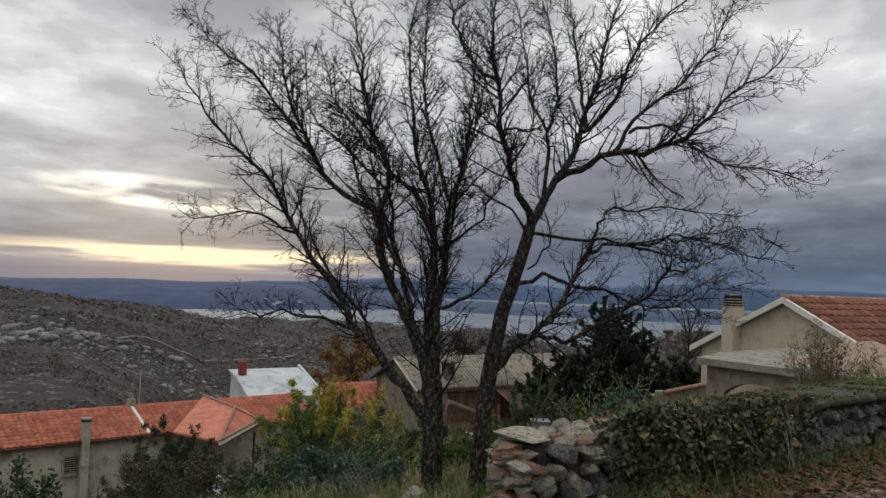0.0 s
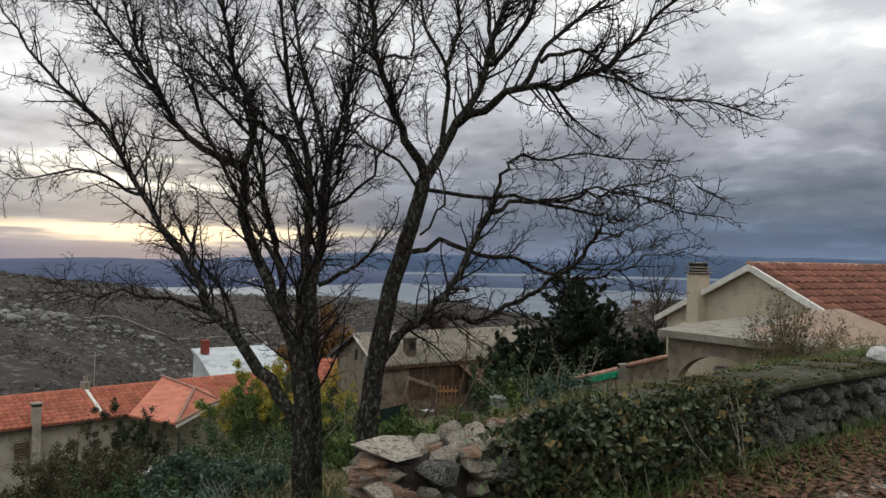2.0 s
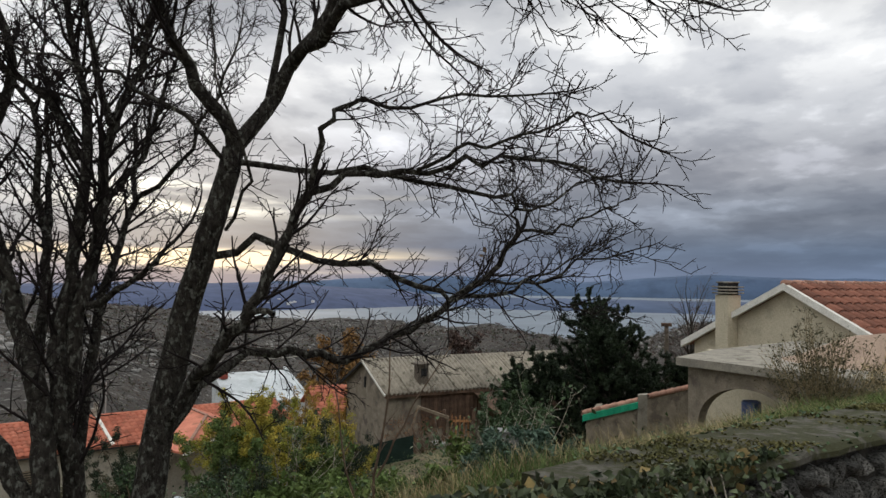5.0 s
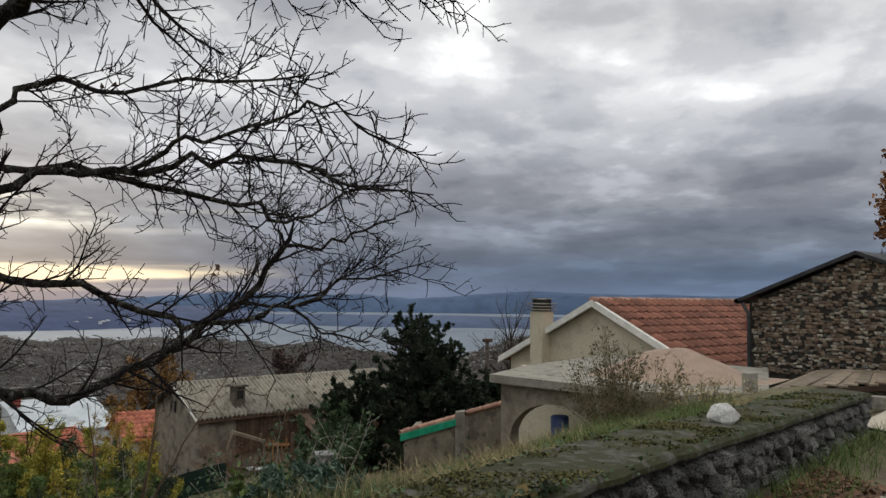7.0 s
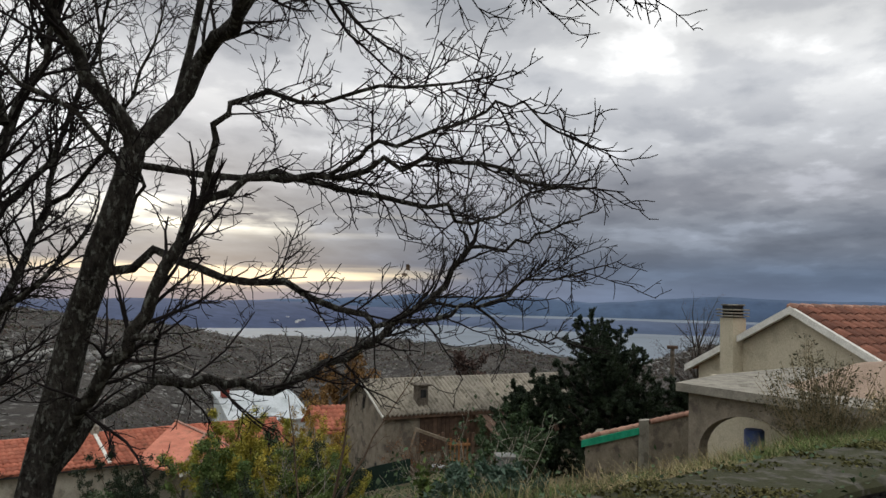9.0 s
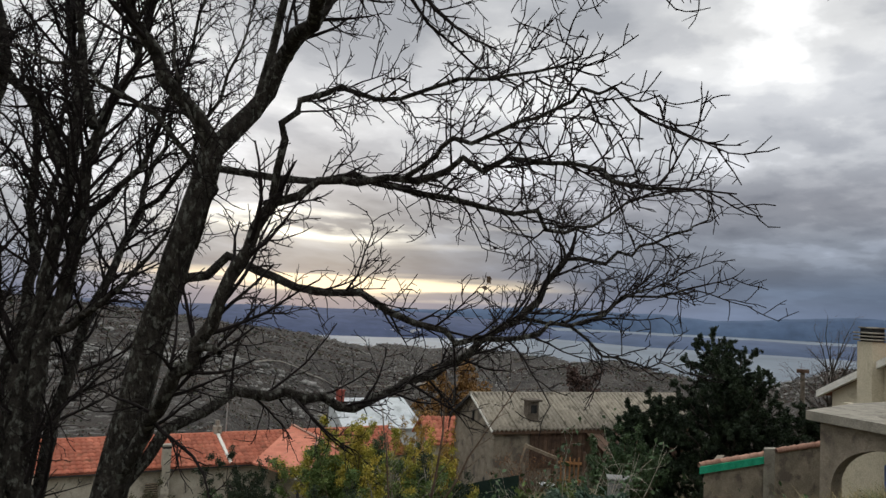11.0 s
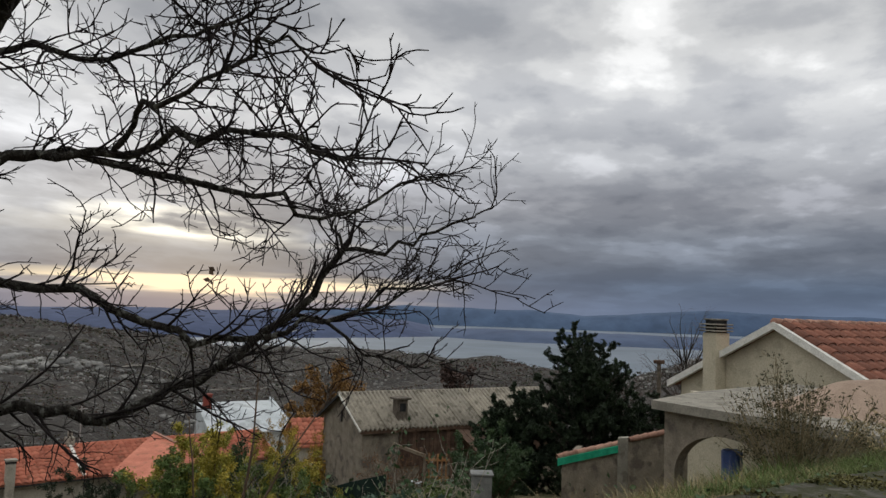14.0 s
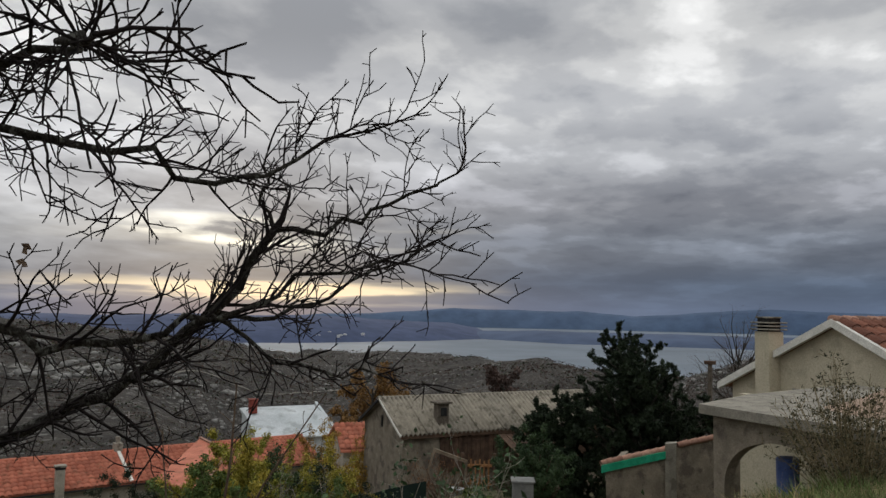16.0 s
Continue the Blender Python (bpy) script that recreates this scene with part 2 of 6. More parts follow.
M_TRIM = surf("pale_roof_edge", (0.60, 0.58, 0.52), (0.72, 0.70, 0.64), 3, 0.8, 0.1, 30)
M_TILE = surf("weathered_clay_tile", (0.14, 0.055, 0.036), (0.235, 0.10, 0.066), 4, 0.85, 0.4, 30, c3=(0.10, 0.055, 0.042), spot=0.6, spot_scale=6, vary=0.3)
M_ORANGETILE = surf("orange_clay_tile", (0.34, 0.105, 0.065), (0.46, 0.165, 0.105), 1.2, 0.8, 0.3, 20, c3=(0.25, 0.10, 0.06), spot=0.61, spot_scale=2.5, vary=0.2)
M_RIDGE = surf("mortared_ridge_tile", (0.27, 0.14, 0.10), (0.40, 0.24, 0.18), 6, 0.9, 0.4, 30, vary=0.3)
M_CONCRETE = surf("grey_concrete", (0.19, 0.175, 0.145), (0.31, 0.285, 0.235), 2.4, 0.9, 0.5, 35, c3=(0.14, 0.125, 0.10), spot=0.58, spot_scale=3)
M_PLASTER = surf("grey_brown_plaster", (0.165, 0.14, 0.108), (0.27, 0.232, 0.18), 2.6, 0.95, 0.6, 30, c3=(0.125, 0.105, 0.085), spot=0.56, spot_scale=2.4)
M_GREYWALL = surf("stained_grey_wall", (0.30, 0.27, 0.22), (0.42, 0.385, 0.32), 0.9, 0.95, 0.3, 20, c3=(0.22, 0.2, 0.165), spot=0.58, spot_scale=1.2)
M_ASBESTOS = surf("corrugated_fibre_cement", (0.20, 0.178, 0.142), (0.29, 0.26, 0.212), 3.0, 0.95, 0.3, 25, c3=(0.13, 0.115, 0.09), spot=0.58, spot_scale=3.2, vary=0.12)
M_WHITE = surf("whitewashed_sheet", (0.42, 0.45, 0.46), (0.54, 0.57, 0.58), 0.6, 0.7, 0.1, 12, c3=(0.34, 0.36, 0.36), spot=0.58, spot_scale=1)
M_SAND = surf("pinkish_sand", (0.27, 0.195, 0.145), (0.36, 0.265, 0.20), 2, 0.95, 0.5, 60)
M_WOOD = surf("weathered_timber", (0.15, 0.115, 0.08), (0.27, 0.22, 0.165), 4, 0.9, 0.4, 50, vary=0.25, stretch=(1, 1, 1))
M_ORANGEWOOD = surf("raw_orange_timber", (0.28, 0.13, 0.055), (0.40, 0.21, 0.09), 4, 0.85, 0.3, 50, vary=0.2)
M_DARKWOOD = surf("dark_brown_boards", (0.06, 0.038, 0.027), (0.12, 0.075, 0.052), 4, 0.9, 0.4, 50, vary=0.3)
M_RED = surf("dull_red_brick", (0.17, 0.04, 0.03), (0.24, 0.065, 0.048), 5, 0.85, 0.3, 40, vary=0.2)
M_BLACK = surf("soot_black", (0.012, 0.012, 0.012), (0.03, 0.03, 0.03), 5, 0.8, 0.1, 40)
M_DARKMETAL = surf("dark_sheet_metal", (0.03, 0.03, 0.032), (0.055, 0.055, 0.055), 5, 0.5, 0.1, 40, metal=0.4)
M_GREEN = surf("turquoise_green_membrane", (0.012, 0.24, 0.13), (0.025, 0.34, 0.20), 5, 0.6, 0.2, 40)
M_BLUE = surf("faded_blue_plastic", (0.045, 0.075, 0.21), (0.07, 0.11, 0.27), 5, 0.5, 0.1, 40)
M_NETGREEN = surf("dark_green_mesh_fence", (0.008, 0.018, 0.014), (0.014, 0.028, 0.022), 3, 0.9, 0.2, 60)
M_TARP = surf("grey_plastic_sheeting", (0.30, 0.33, 0.37), (0.62, 0.64, 0.66), 1.8, 0.45, 0.5, 20, c3=(0.10, 0.12, 0.16), spot=0.56, spot_scale=3)
M_GALV = surf("galvanised_steel", (0.35, 0.35, 0.34), (0.45, 0.45, 0.44), 5, 0.5, 0.1, 40, metal=0.6)
M_WIRE = surf("grey_wire", (0.12, 0.125, 0.12), (0.19, 0.19, 0.185), 5, 0.5, 0.0, 40)
M_SEA = surf("calm_sea", (0.095, 0.124, 0.158), (0.13, 0.16, 0.195), 0.0015, 0.55, 0.0, 0.006, spec=0.25)
# no volume: the blue of distance haze is mixed into these three base colours
M_ISLE = surf("haze_blue_shore", (0.052, 0.068, 0.125), (0.068, 0.086, 0.15), 0.004, 1.0, 0, 0.02)
M_ISLE_FAR = surf("paler_haze_blue_shore", (0.060, 0.084, 0.14), (0.078, 0.104, 0.168), 0.003, 1.0, 0, 0.01)
M_MOUNT = surf("haze_blue_mountain", (0.060, 0.092, 0.155), (0.072, 0.108, 0.175), 0.003, 1.0, 0, 0.01)
M_TOWN = surf("pale_far_walls", (0.5, 0.5, 0.5), (0.7, 0.68, 0.65), 0.1, 0.9, 0, 1)


# ---- building helpers ----
def thing(name, label, category, at, group=""):
    ob = new(name)
    ob.location, ob.empty_display_size = at, 0.2
    return tagged(ob, label, category, group)


def settle(ob, parent):
    if parent is not None:
        ob.parent = parent
        m = Matrix.Translation(parent.location)
        if parent.parent is not None:
            m = Matrix.Translation(parent.parent.location)
            ob.matrix_parent_inverse = Matrix.Identity(4)
            return ob
        ob.matrix_parent_inverse = m.inverted()
    return ob


def part(name, bm, material, parent=None, label="", smooth=False):
    """Links a bmesh as one mesh under a thing, or alone when parent is None."""
    me = bpy.data.meshes.new(name)
    bmesh.ops.recalc_face_normals(bm, faces=bm.faces)
    bm.to_mesh(me)
    bm.free()
    me.materials.append(material)
    if smooth:
        me.shade_smooth()
    ob = settle(new(name, me), parent)
    return tagged(ob, label)


def sheet(name, verts, faces, material, parent=None, label="", smooth=False):
    """Links plain arrays of vertices and faces as one mesh."""
    me = bpy.data.meshes.new(name)
    verts, faces = np.asarray(verts, float), np.asarray(faces, int)
    k = faces.shape[1]
    me.vertices.add(len(verts)), me.loops.add(faces.size), me.polygons.add(len(faces))
    me.vertices.foreach_set("co", verts.ravel())
    me.loops.foreach_set("vertex_index", faces.ravel())
    me.polygons.foreach_set("loop_start", np.arange(0, faces.size, k))
    me.update(calc_edges=True)
    me.materials.append(material)
    if smooth:
        me.shade_smooth()
    return tagged(settle(new(name, me), parent), label)


def add_box(bm, c, u, size, bevel=0.0):
    """A box centred at c; u is the bearing of its length in the plan; size is length, breadth, height."""
    u = Vector((u[0], u[1], 0)).normalized()
    m = Matrix.Translation(c) @ Matrix((u, (-u.y, u.x, 0), (0, 0, 1))).transposed().to_4x4() @ Matrix.Diagonal((*size, 1))
    made = bmesh.ops.create_cube(bm, size=1.0, matrix=m)
    if bevel:
        edges = list({e for v in made["verts"] for e in v.link_edges})
        bmesh.ops.bevel(bm, geom=edges, offset=bevel, segments=1, affect="EDGES")
    return bm


def box(c, u, size, bevel=0.0):
    return add_box(bmesh.new(), c, u, size, bevel)


def add_prism(bm, outline, push):
    """A closed outline of points, pushed along a vector."""
    a = [bm.verts.new(p) for p in outline]
    b = [bm.verts.new(Vector(p) + Vector(push)) for p in outline]
    n = len(a)
    bm.faces.new(a), bm.faces.new(b[::-1])
    for i in range(n):
        bm.faces.new((a[i], b[i], b[(i + 1) % n], a[(i + 1) % n]))
    return bm


def prism(outline, push):
    return add_prism(bmesh.new(), outline, push)


def beam(p, q, w, h=None, bevel=0.0):
    """A squared bar from p to q."""
    p, q = Vector(p), Vector(q)
    h = h or w
    d = q - p
    turn = d.to_track_quat("X", "Z").to_matrix().to_4x4()
    bm = bmesh.new()
    made = bmesh.ops.create_cube(bm, size=1.0, matrix=Matrix.Translation((p + q) / 2) @ turn @ Matrix.Diagonal((d.length, w, h, 1)))
    if bevel:
        bmesh.ops.bevel(bm, geom=list(bm.edges), offset=bevel, segments=1, affect="EDGES")
    return bm


def tubes(lines, sides):
    """Tapered round bars along many lines of (points, radii): vertices and faces."""
    verts, faces, count = [], [], 0
    ang = np.linspace(0, 2 * np.pi, sides, endpoint=False)
    ca, sa = np.cos(ang)[:, None], np.sin(ang)[:, None]
    ring = np.arange(sides)
    nxt = (ring + 1) % sides
    for pts, rad in lines:
        pts = np.asarray(pts, float)
        k = len(pts)
        d = np.gradient(pts, axis=0)
        d /= np.linalg.norm(d, axis=1)[:, None] + 1e-9
        ref = np.array((0.31, 0.87, 0.38)) if abs(d[:, 2]).mean() > 0.6 else np.array((0.1, 0.05, 0.99))
        n = np.cross(d, ref)
        n /= np.linalg.norm(n, axis=1)[:, None] + 1e-9
        b = np.cross(d, n)
        for i in range(k):
            verts.append(pts[i] + rad[i] * (ca * n[i] + sa * b[i]))
        for i in range(k - 1):
            o = count + i * sides
            faces.append(np.stack([o + ring, o + nxt, o + sides + nxt, o + sides + ring], 1))
        count += k * sides
    return np.concatenate(verts), np.concatenate(faces)


def leaves(points, size, rg, flat=0.0, long=1.6, spread=0.4):
    """Small folded leaves at many points: vertices and triangles."""
    n = len(points)
    d = rg.normal(size=(n, 3))
    d[:, 2] *= 1 - flat
    d /= np.linalg.norm(d, axis=1)[:, None]
    w = np.cross(d, rg.normal(size=(n, 3)) * (1 - flat) + np.array((0, 0, 1.0)) * flat * 3)
    w /= np.linalg.norm(w, axis=1)[:, None] + 1e-9
    up = np.cross(w, d)
    s = (size * (1 + spread * rg.uniform(-1, 1, n)))[:, None]
    tip, tail = points + d * s * long / 2, points - d * s * long / 2
    l, r = points + w * s / 2 + up * s * 0.18, points - w * s / 2 + up * s * 0.18
    verts = np.stack([tail, r, tip, l], 1).reshape(-1, 3)
    o = np.arange(n)[:, None] * 4
    return verts, np.concatenate([o + (0, 1, 2), o + (0, 2, 3)], 0)


def blades(points, height, width, rg, lean=0.35):
    """Grass blades and straws: thin bent triangles."""
    n = len(points)
    h = height * rg.uniform(0.45, 1.15, n)
    a = rg.uniform(0, 2 * np.pi, n)
    w = np.stack([np.cos(a), np.sin(a), 0 * a], 1) * width
    off = rg.normal(size=(n, 3)) * lean
    off[:, 2] = 0
    mid = points + np.stack([0 * h, 0 * h, h * 0.55], 1) + off * h[:, None] * 0.4
    tip = points + np.stack([0 * h, 0 * h, h], 1) + off * h[:, None]
    verts = np.stack([points - w / 2, points + w / 2, mid + w / 3, mid - w / 3, tip], 1).reshape(-1, 3)
    o = np.arange(n)[:, None] * 5
    return verts, np.concatenate([o + (0, 1, 2), o + (0, 2, 3), o + (3, 2, 4)], 0)


def curve_pts(ctrl, n):
    """A smooth line through control points (Catmull-Rom)."""
    c = np.asarray(ctrl, float)
    c = np.vstack([2 * c[0] - c[1], c, 2 * c[-1] - c[-2]])
    out = []
    segs = len(c) - 3
    for u in np.linspace(0, segs, n):
        i = min(int(u), segs - 1)
        t = u - i
        p0, p1, p2, p3 = c[i:i + 4]
        out.append(0.5 * (2 * p1 + (p2 - p0) * t + (2 * p0 - 5 * p1 + 4 * p2 - p3) * t * t + (3 * p1 - p0 - 3 * p2 + p3) * t ** 3))
    return np.array(out)


def wander(start, way, length, n, rg, kink=0.25, lift=0.0):
    """A crooked line that starts along way."""
    d = np.asarray(way, float)
    d = d / np.linalg.norm(d)
    pts, step = [np.asarray(start, float)], length / (n - 1)
    for _ in range(n - 1):
        d = d + rg.normal(size=3) * kink + np.array((0, 0, lift))
        d /= np.linalg.norm(d)
        pts.append(pts[-1] + d * step)
    return np.array(pts)


def sprout(lines, spacing, length, rg, angle=0.75, n=5, kink=0.18, lift=0.05, r0=0.4, rmax=0.01, rmin=0.0012, start=0.15):
    """Side shoots along lines of (points, radii)."""
    out = []
    for pts, rad in lines:
        seg = np.linalg.norm(np.diff(pts, axis=0), axis=1)
        total = seg.sum()
        cum = np.r_[0, np.cumsum(seg)]
        s = total * start + spacing * rg.uniform(0, 1)
        while s < total:
            i = min(np.searchsorted(cum, s) - 1, len(seg) - 1)
            t = (s - cum[i]) / seg[i]
            p = pts[i] * (1 - t) + pts[i + 1] * t
            d = (pts[i + 1] - pts[i]) / seg[i]
            side = np.cross(d, rg.normal(size=3))
            side /= np.linalg.norm(side) + 1e-9
            a = angle * rg.uniform(0.7, 1.4)
            way = d * math.cos(a) + side * math.sin(a)
            ln = length * rg.uniform(0.45, 1.25) * (1 - 0.35 * s / total)
            r = max(min(rmax, (rad[i] * (1 - t) + rad[i + 1] * t) * r0), rmin)
            out.append((wander(p, way, ln, n, rg, kink, lift), np.linspace(r, max(r * 0.35, rmin * 0.7), n)))
            s += spacing * rg.uniform(0.5, 1.5)
    return out


# ---- ground ----
WALL0 = np.array((1.15, 4.30))
ALONG = np.array((0.480, 0.877))
OUT = np.array((-0.877, 0.480))
HUB = np.array((3.0, 4.0))


def plan(a, b):
    p = WALL0 + ALONG * a + OUT * b
    return float(p[0]), float(p[1])


def smooth(x, lo, hi):
    t = np.clip((x - lo) / (hi - lo), 0, 1)
    return t * t * (3 - 2 * t)


def wall_top(a):
    return np.interp(a, [0, 1.0, 2.0, 4.0, 5.0, 6.5, 8.5, 10.7], [0.545, 0.55, 0.55, 0.56, 0.545, 0.50, 0.445, 0.38])


def wall_face(a):
    """How far the wall's front stands out from its straight line."""
    return np.interp(a, [0, 1, 2.5, 3.6, 5, 6.5, 8.5, 10.7], [-0.14, -0.18, -0.20, -0.205, -0.205, -0.205, -0.19, -0.14])


def wall_wide(a):
    return np.interp(a, [0, 1, 2.5, 4, 10.7], [0.44, 0.47, 0.55, 0.60, 0.60])


def ripple(x, y, size, seed):
    """Cheap smooth noise made of a few sine waves."""
    r = np.random.default_rng(seed)
    out = 0 * x
    for _ in range(6):
        k = r.normal(size=2) / size * 2.2
        out = out + np.sin(x * k[0] + y * k[1] + r.uniform(0, 6.28))
    return out / 6


def fractal(x, y, size, seed, octaves=4):
    return sum(ripple(x, y, size / 2 ** o, seed + o) * 0.55 ** o for o in range(octaves))


def near_ground(x, y):
    a = (x - WALL0[0]) * ALONG[0] + (y - WALL0[1]) * ALONG[1]
    b = (x - WALL0[0]) * OUT[0] + (y - WALL0[1]) * OUT[1]
    lane = -0.016 * np.clip(a, 0, 30) + 0.10 * np.exp(-np.clip(-b - 0.25, 0, 9) / 0.35) * (b < 0)
    slope = np.interp(b, [0.2, 2.0, 5, 8.5, 12, 22, 30, 40, 60, 100, 200], [-0.08, -0.32, -1.45, -2.45, -3.6, -6.0, -8.6, -10.7, -13, -18.5, -28])
    bank = np.interp(b, [0.2, 0.9, 1.8, 3.0, 5.0, 7.5, 11, 15, 22, 30, 40, 60, 100, 200], [0.46, 0.36, 0.02, -0.6, -1.5, -2.35, -3.5, -4.6, -6.0, -8.6, -10.7, -13, -18.5, -28])
    mix = smooth(a, 1.4, 3.4)
    outer = slope * (1 - mix) + bank * mix
    yard = smooth(a, 10.7, 11.2)
    outer_far = np.interp(b, [0.2, 3, 5, 7.5, 11, 22], [-0.25, -0.6, -1.5, -2.35, -3.5, -6.0])
    outer = np.where(b < 22, outer * (1 - yard) + np.where(b < 22, outer_far, outer) * yard, outer)
    step = smooth(b, 0.16, 0.42)
    z = lane * (1 - step) + outer * step
    z = z + 0.85 * np.exp(-((x + 7.4) ** 2 + (y - 28.4) ** 2) / 18.0)
    return z + fractal(x, y, 2.5, 3, 3) * 0.05 * smooth(np.abs(b), 0.6, 3.0) * (b > 0)


CREST_AZ = [-180, -120, -90, -74.4, -67.6, -62.4, -55.3, -48, -43.5, -39.5, -36, -31, -28, -22.7, -19.4, -16.9, -13, -10.4, -6.4, -4.9, 0, 12, 60, 120, 180]
CREST_EL = [3, 3, 3, 1.3, 0.2, -0.5, -0.9, -1.75, -2.3, -2.95, -3.05, -3.1, -3.1, -3.5, -3.42, -4.0, -4.2, -3.9, -3.25, -2.8, -2.4, -1, 2, 3, 3]
CREST_R = [300, 300, 330, 380, 400, 420, 430, 430, 450, 520, 560, 580, 560, 420, 400, 380, 330, 300, 260, 240, 240, 240, 240, 300, 300]


def ground(x, y):
    x, y = np.asarray(x, float), np.asarray(y, float)
    rx, ry = x - HUB[0], y - HUB[1]
    r = np.hypot(rx, ry) + 1e-6
    az = np.degrees(np.arctan2(rx, ry))
    zn = near_ground(x, y)
    rc = np.interp(az, CREST_AZ, CREST_R)
    zc = 1.5 + rc * np.tan(np.radians(np.interp(az, CREST_AZ, CREST_EL)))
    floor_r = rc * 0.30
    zf = np.minimum(-0.125 * floor_r - 1.5, zc - 6)
    u = r / rc
    rise = zf + (zc - zf) * smooth(u, 0.28, 1.05) ** 0.8
    fall = zc - (u - 1) * rc * 0.35
    hill = np.where(u < 1, rise, np.minimum(rise, fall))
    hill = hill + fractal(x, y, 60, 11, 5) * np.clip((r - 60) / 160, 0, 1) * 3.2 * np.clip(1.15 - np.abs(u - 0.8), 0.15, 1)
    hill = np.maximum(hill, -118)
    w = smooth(r, 55, 110)
    return zn * (1 - w) + hill * w


AZN = 480
rings = 0.35 * 1.043 ** np.arange(203)
az_near = np.radians(np.concatenate([np.linspace(-95, 35, 360, endpoint=False), np.linspace(35, 265, 120, endpoint=False)]))
rr, aa = np.meshgrid(rings, az_near, indexing="ij")
gx, gy = HUB[0] + rr * np.sin(aa), HUB[1] + rr * np.cos(aa)
gz = ground(gx, gy)
gv = np.stack([gx, gy, gz], -1).reshape(-1, 3)
gi = np.arange(len(rings) * AZN).reshape(len(rings), AZN)
nx = np.roll(gi, -1, axis=1)
gf = np.stack([gi[:-1], gi[1:], nx[1:], nx[:-1]], -1).reshape(-1, 4)
gv = np.vstack([gv, (HUB[0], HUB[1], float(ground(*HUB)))])
earth = sheet("ground", gv, gf[:, ::-1], M_GROUND, smooth=True)
earth.data.materials.append(M_HILL)
ring_of = np.repeat(np.arange(len(rings) - 1), AZN)
earth.data.polygons.foreach_set("material_index", (rings[ring_of] > 60).astype(np.int32))
tagged(earth, "rough grassy slope falling to scrubby limestone hills", "ground", kind="structure")


def strip(name, a_vals, b_vals, lift, material, label, category):
    A, B = np.meshgrid(a_vals, b_vals, indexing="ij")
    X, Y = WALL0[0] + ALONG[0] * A + OUT[0] * B, WALL0[1] + ALONG[1] * A + OUT[1] * B
    Z = near_ground(X, Y) + lift
    idx = np.arange(A.size).reshape(A.shape)
    f = np.stack([idx[:-1, :-1], idx[1:, :-1], idx[1:, 1:], idx[:-1, 1:]], -1).reshape(-1, 4)
    return tagged(sheet(name, np.stack([X, Y, Z], -1).reshape(-1, 3), f, material, smooth=True), label, category, kind="structure")


strip("road", np.arange(-9, 10.8, 0.25), np.arange(-4.8, -0.68, 0.2), 0.012, M_ROAD, "narrow worn gravel lane with brown leaf litter", "road")
strip("concrete_yard", np.arange(10.75, 22, 0.4), np.arange(-7, 0.3, 0.3), 0.04, M_YARD, "pale bare concrete yard beyond the wall", "yard")

# sea and far shores
sea_r = np.array([250, 600, 1000, 1500, 2200, 3000, 3900, 4850.0])
sa = np.radians(np.linspace(-180, 180, 121))
R, A = np.meshgrid(sea_r, sa, indexing="ij")
idx = np.arange(R.size).reshape(R.shape)
sea = sheet("sea", np.stack([HUB[0] + R * np.sin(A), HUB[1] + R * np.cos(A), 0 * R - 100], -1).reshape(-1, 3),
            np.stack([idx[:-1, :-1], idx[:-1, 1:], idx[1:, 1:], idx[1:, :-1]], -1).reshape(-1, 4), M_SEA)
tagged(sea, "calm pale grey-blue sea between hills and islands", "sea", kind="structure")


def shore(name, az_lo, az_hi, dist_of, top_of, material, label, seed, thick=500, rough_amp=0.10):
    """A long low land mass: a strip of hills between two bearings."""
    n = int((az_hi - az_lo) / 0.12)
    az = np.linspace(az_lo, az_hi, n)
    d0 = np.interp(az, *dist_of)
    top = np.interp(az, *top_of) + ripple(az, 0 * az, 3.0, seed) * rough_amp + ripple(az, 0 * az, 0.8, seed + 1) * rough_amp * 0.35
    rows = []
    for f, k in ((0.0, 0.0), (0.12, 0.22), (0.4, 0.55), (0.75, 0.85), (1.0, 1.0), (1.5, 0.7)):
        d = np.minimum(d0 + thick * f, 4840)
        zt = 1.5 + d * np.tan(np.radians(top))
        ends = np.clip(np.minimum(az - az_lo, az_hi - az) / 1.8, 0, 1) ** 0.7
        z = -101 + (zt + 101) * k * ends + ripple(az, az * 0 + f * 9, 1.1, seed + 5) * 3 * k * (k < 1)
        rows.append(np.stack([HUB[0] + d * np.sin(np.radians(az)), HUB[1] + d * np.cos(np.radians(az)), z], -1))
    v = np.array(rows)
    i = np.arange(v.shape[0] * n).reshape(v.shape[0], n)
    f = np.stack([i[:-1, :-1], i[:-1, 1:], i[1:, 1:], i[1:, :-1]], -1).reshape(-1, 4)
    return tagged(sheet(name, v.reshape(-1, 3), f, material, smooth=True), label, "backdrop", kind="structure")


# backdrop land; its haze is painted in by material, not by air
shore("backdrop_near_island", -100, -22.5, ([-100, -50, -36, -28, -23], [2100, 2150, 2250, 2500, 2800]), ([-100, -52, -45, -38, -30, -26, -22.5], [-0.6, -0.75, -0.62, -0.6, -0.8, -1.0, -1.6]), M_ISLE, "long island across the strait, coloured dark haze blue", 21)
shore("backdrop_second_island", -27, 25, ([-27, -18, 25], [2900, 2500, 2450]), ([-27, -20, -10, 0, 25], [-1.5, -1.40, -1.45, -1.40, -1.35]), M_ISLE_FAR, "low island behind the strait, coloured haze blue", 31, 250, 0.05)
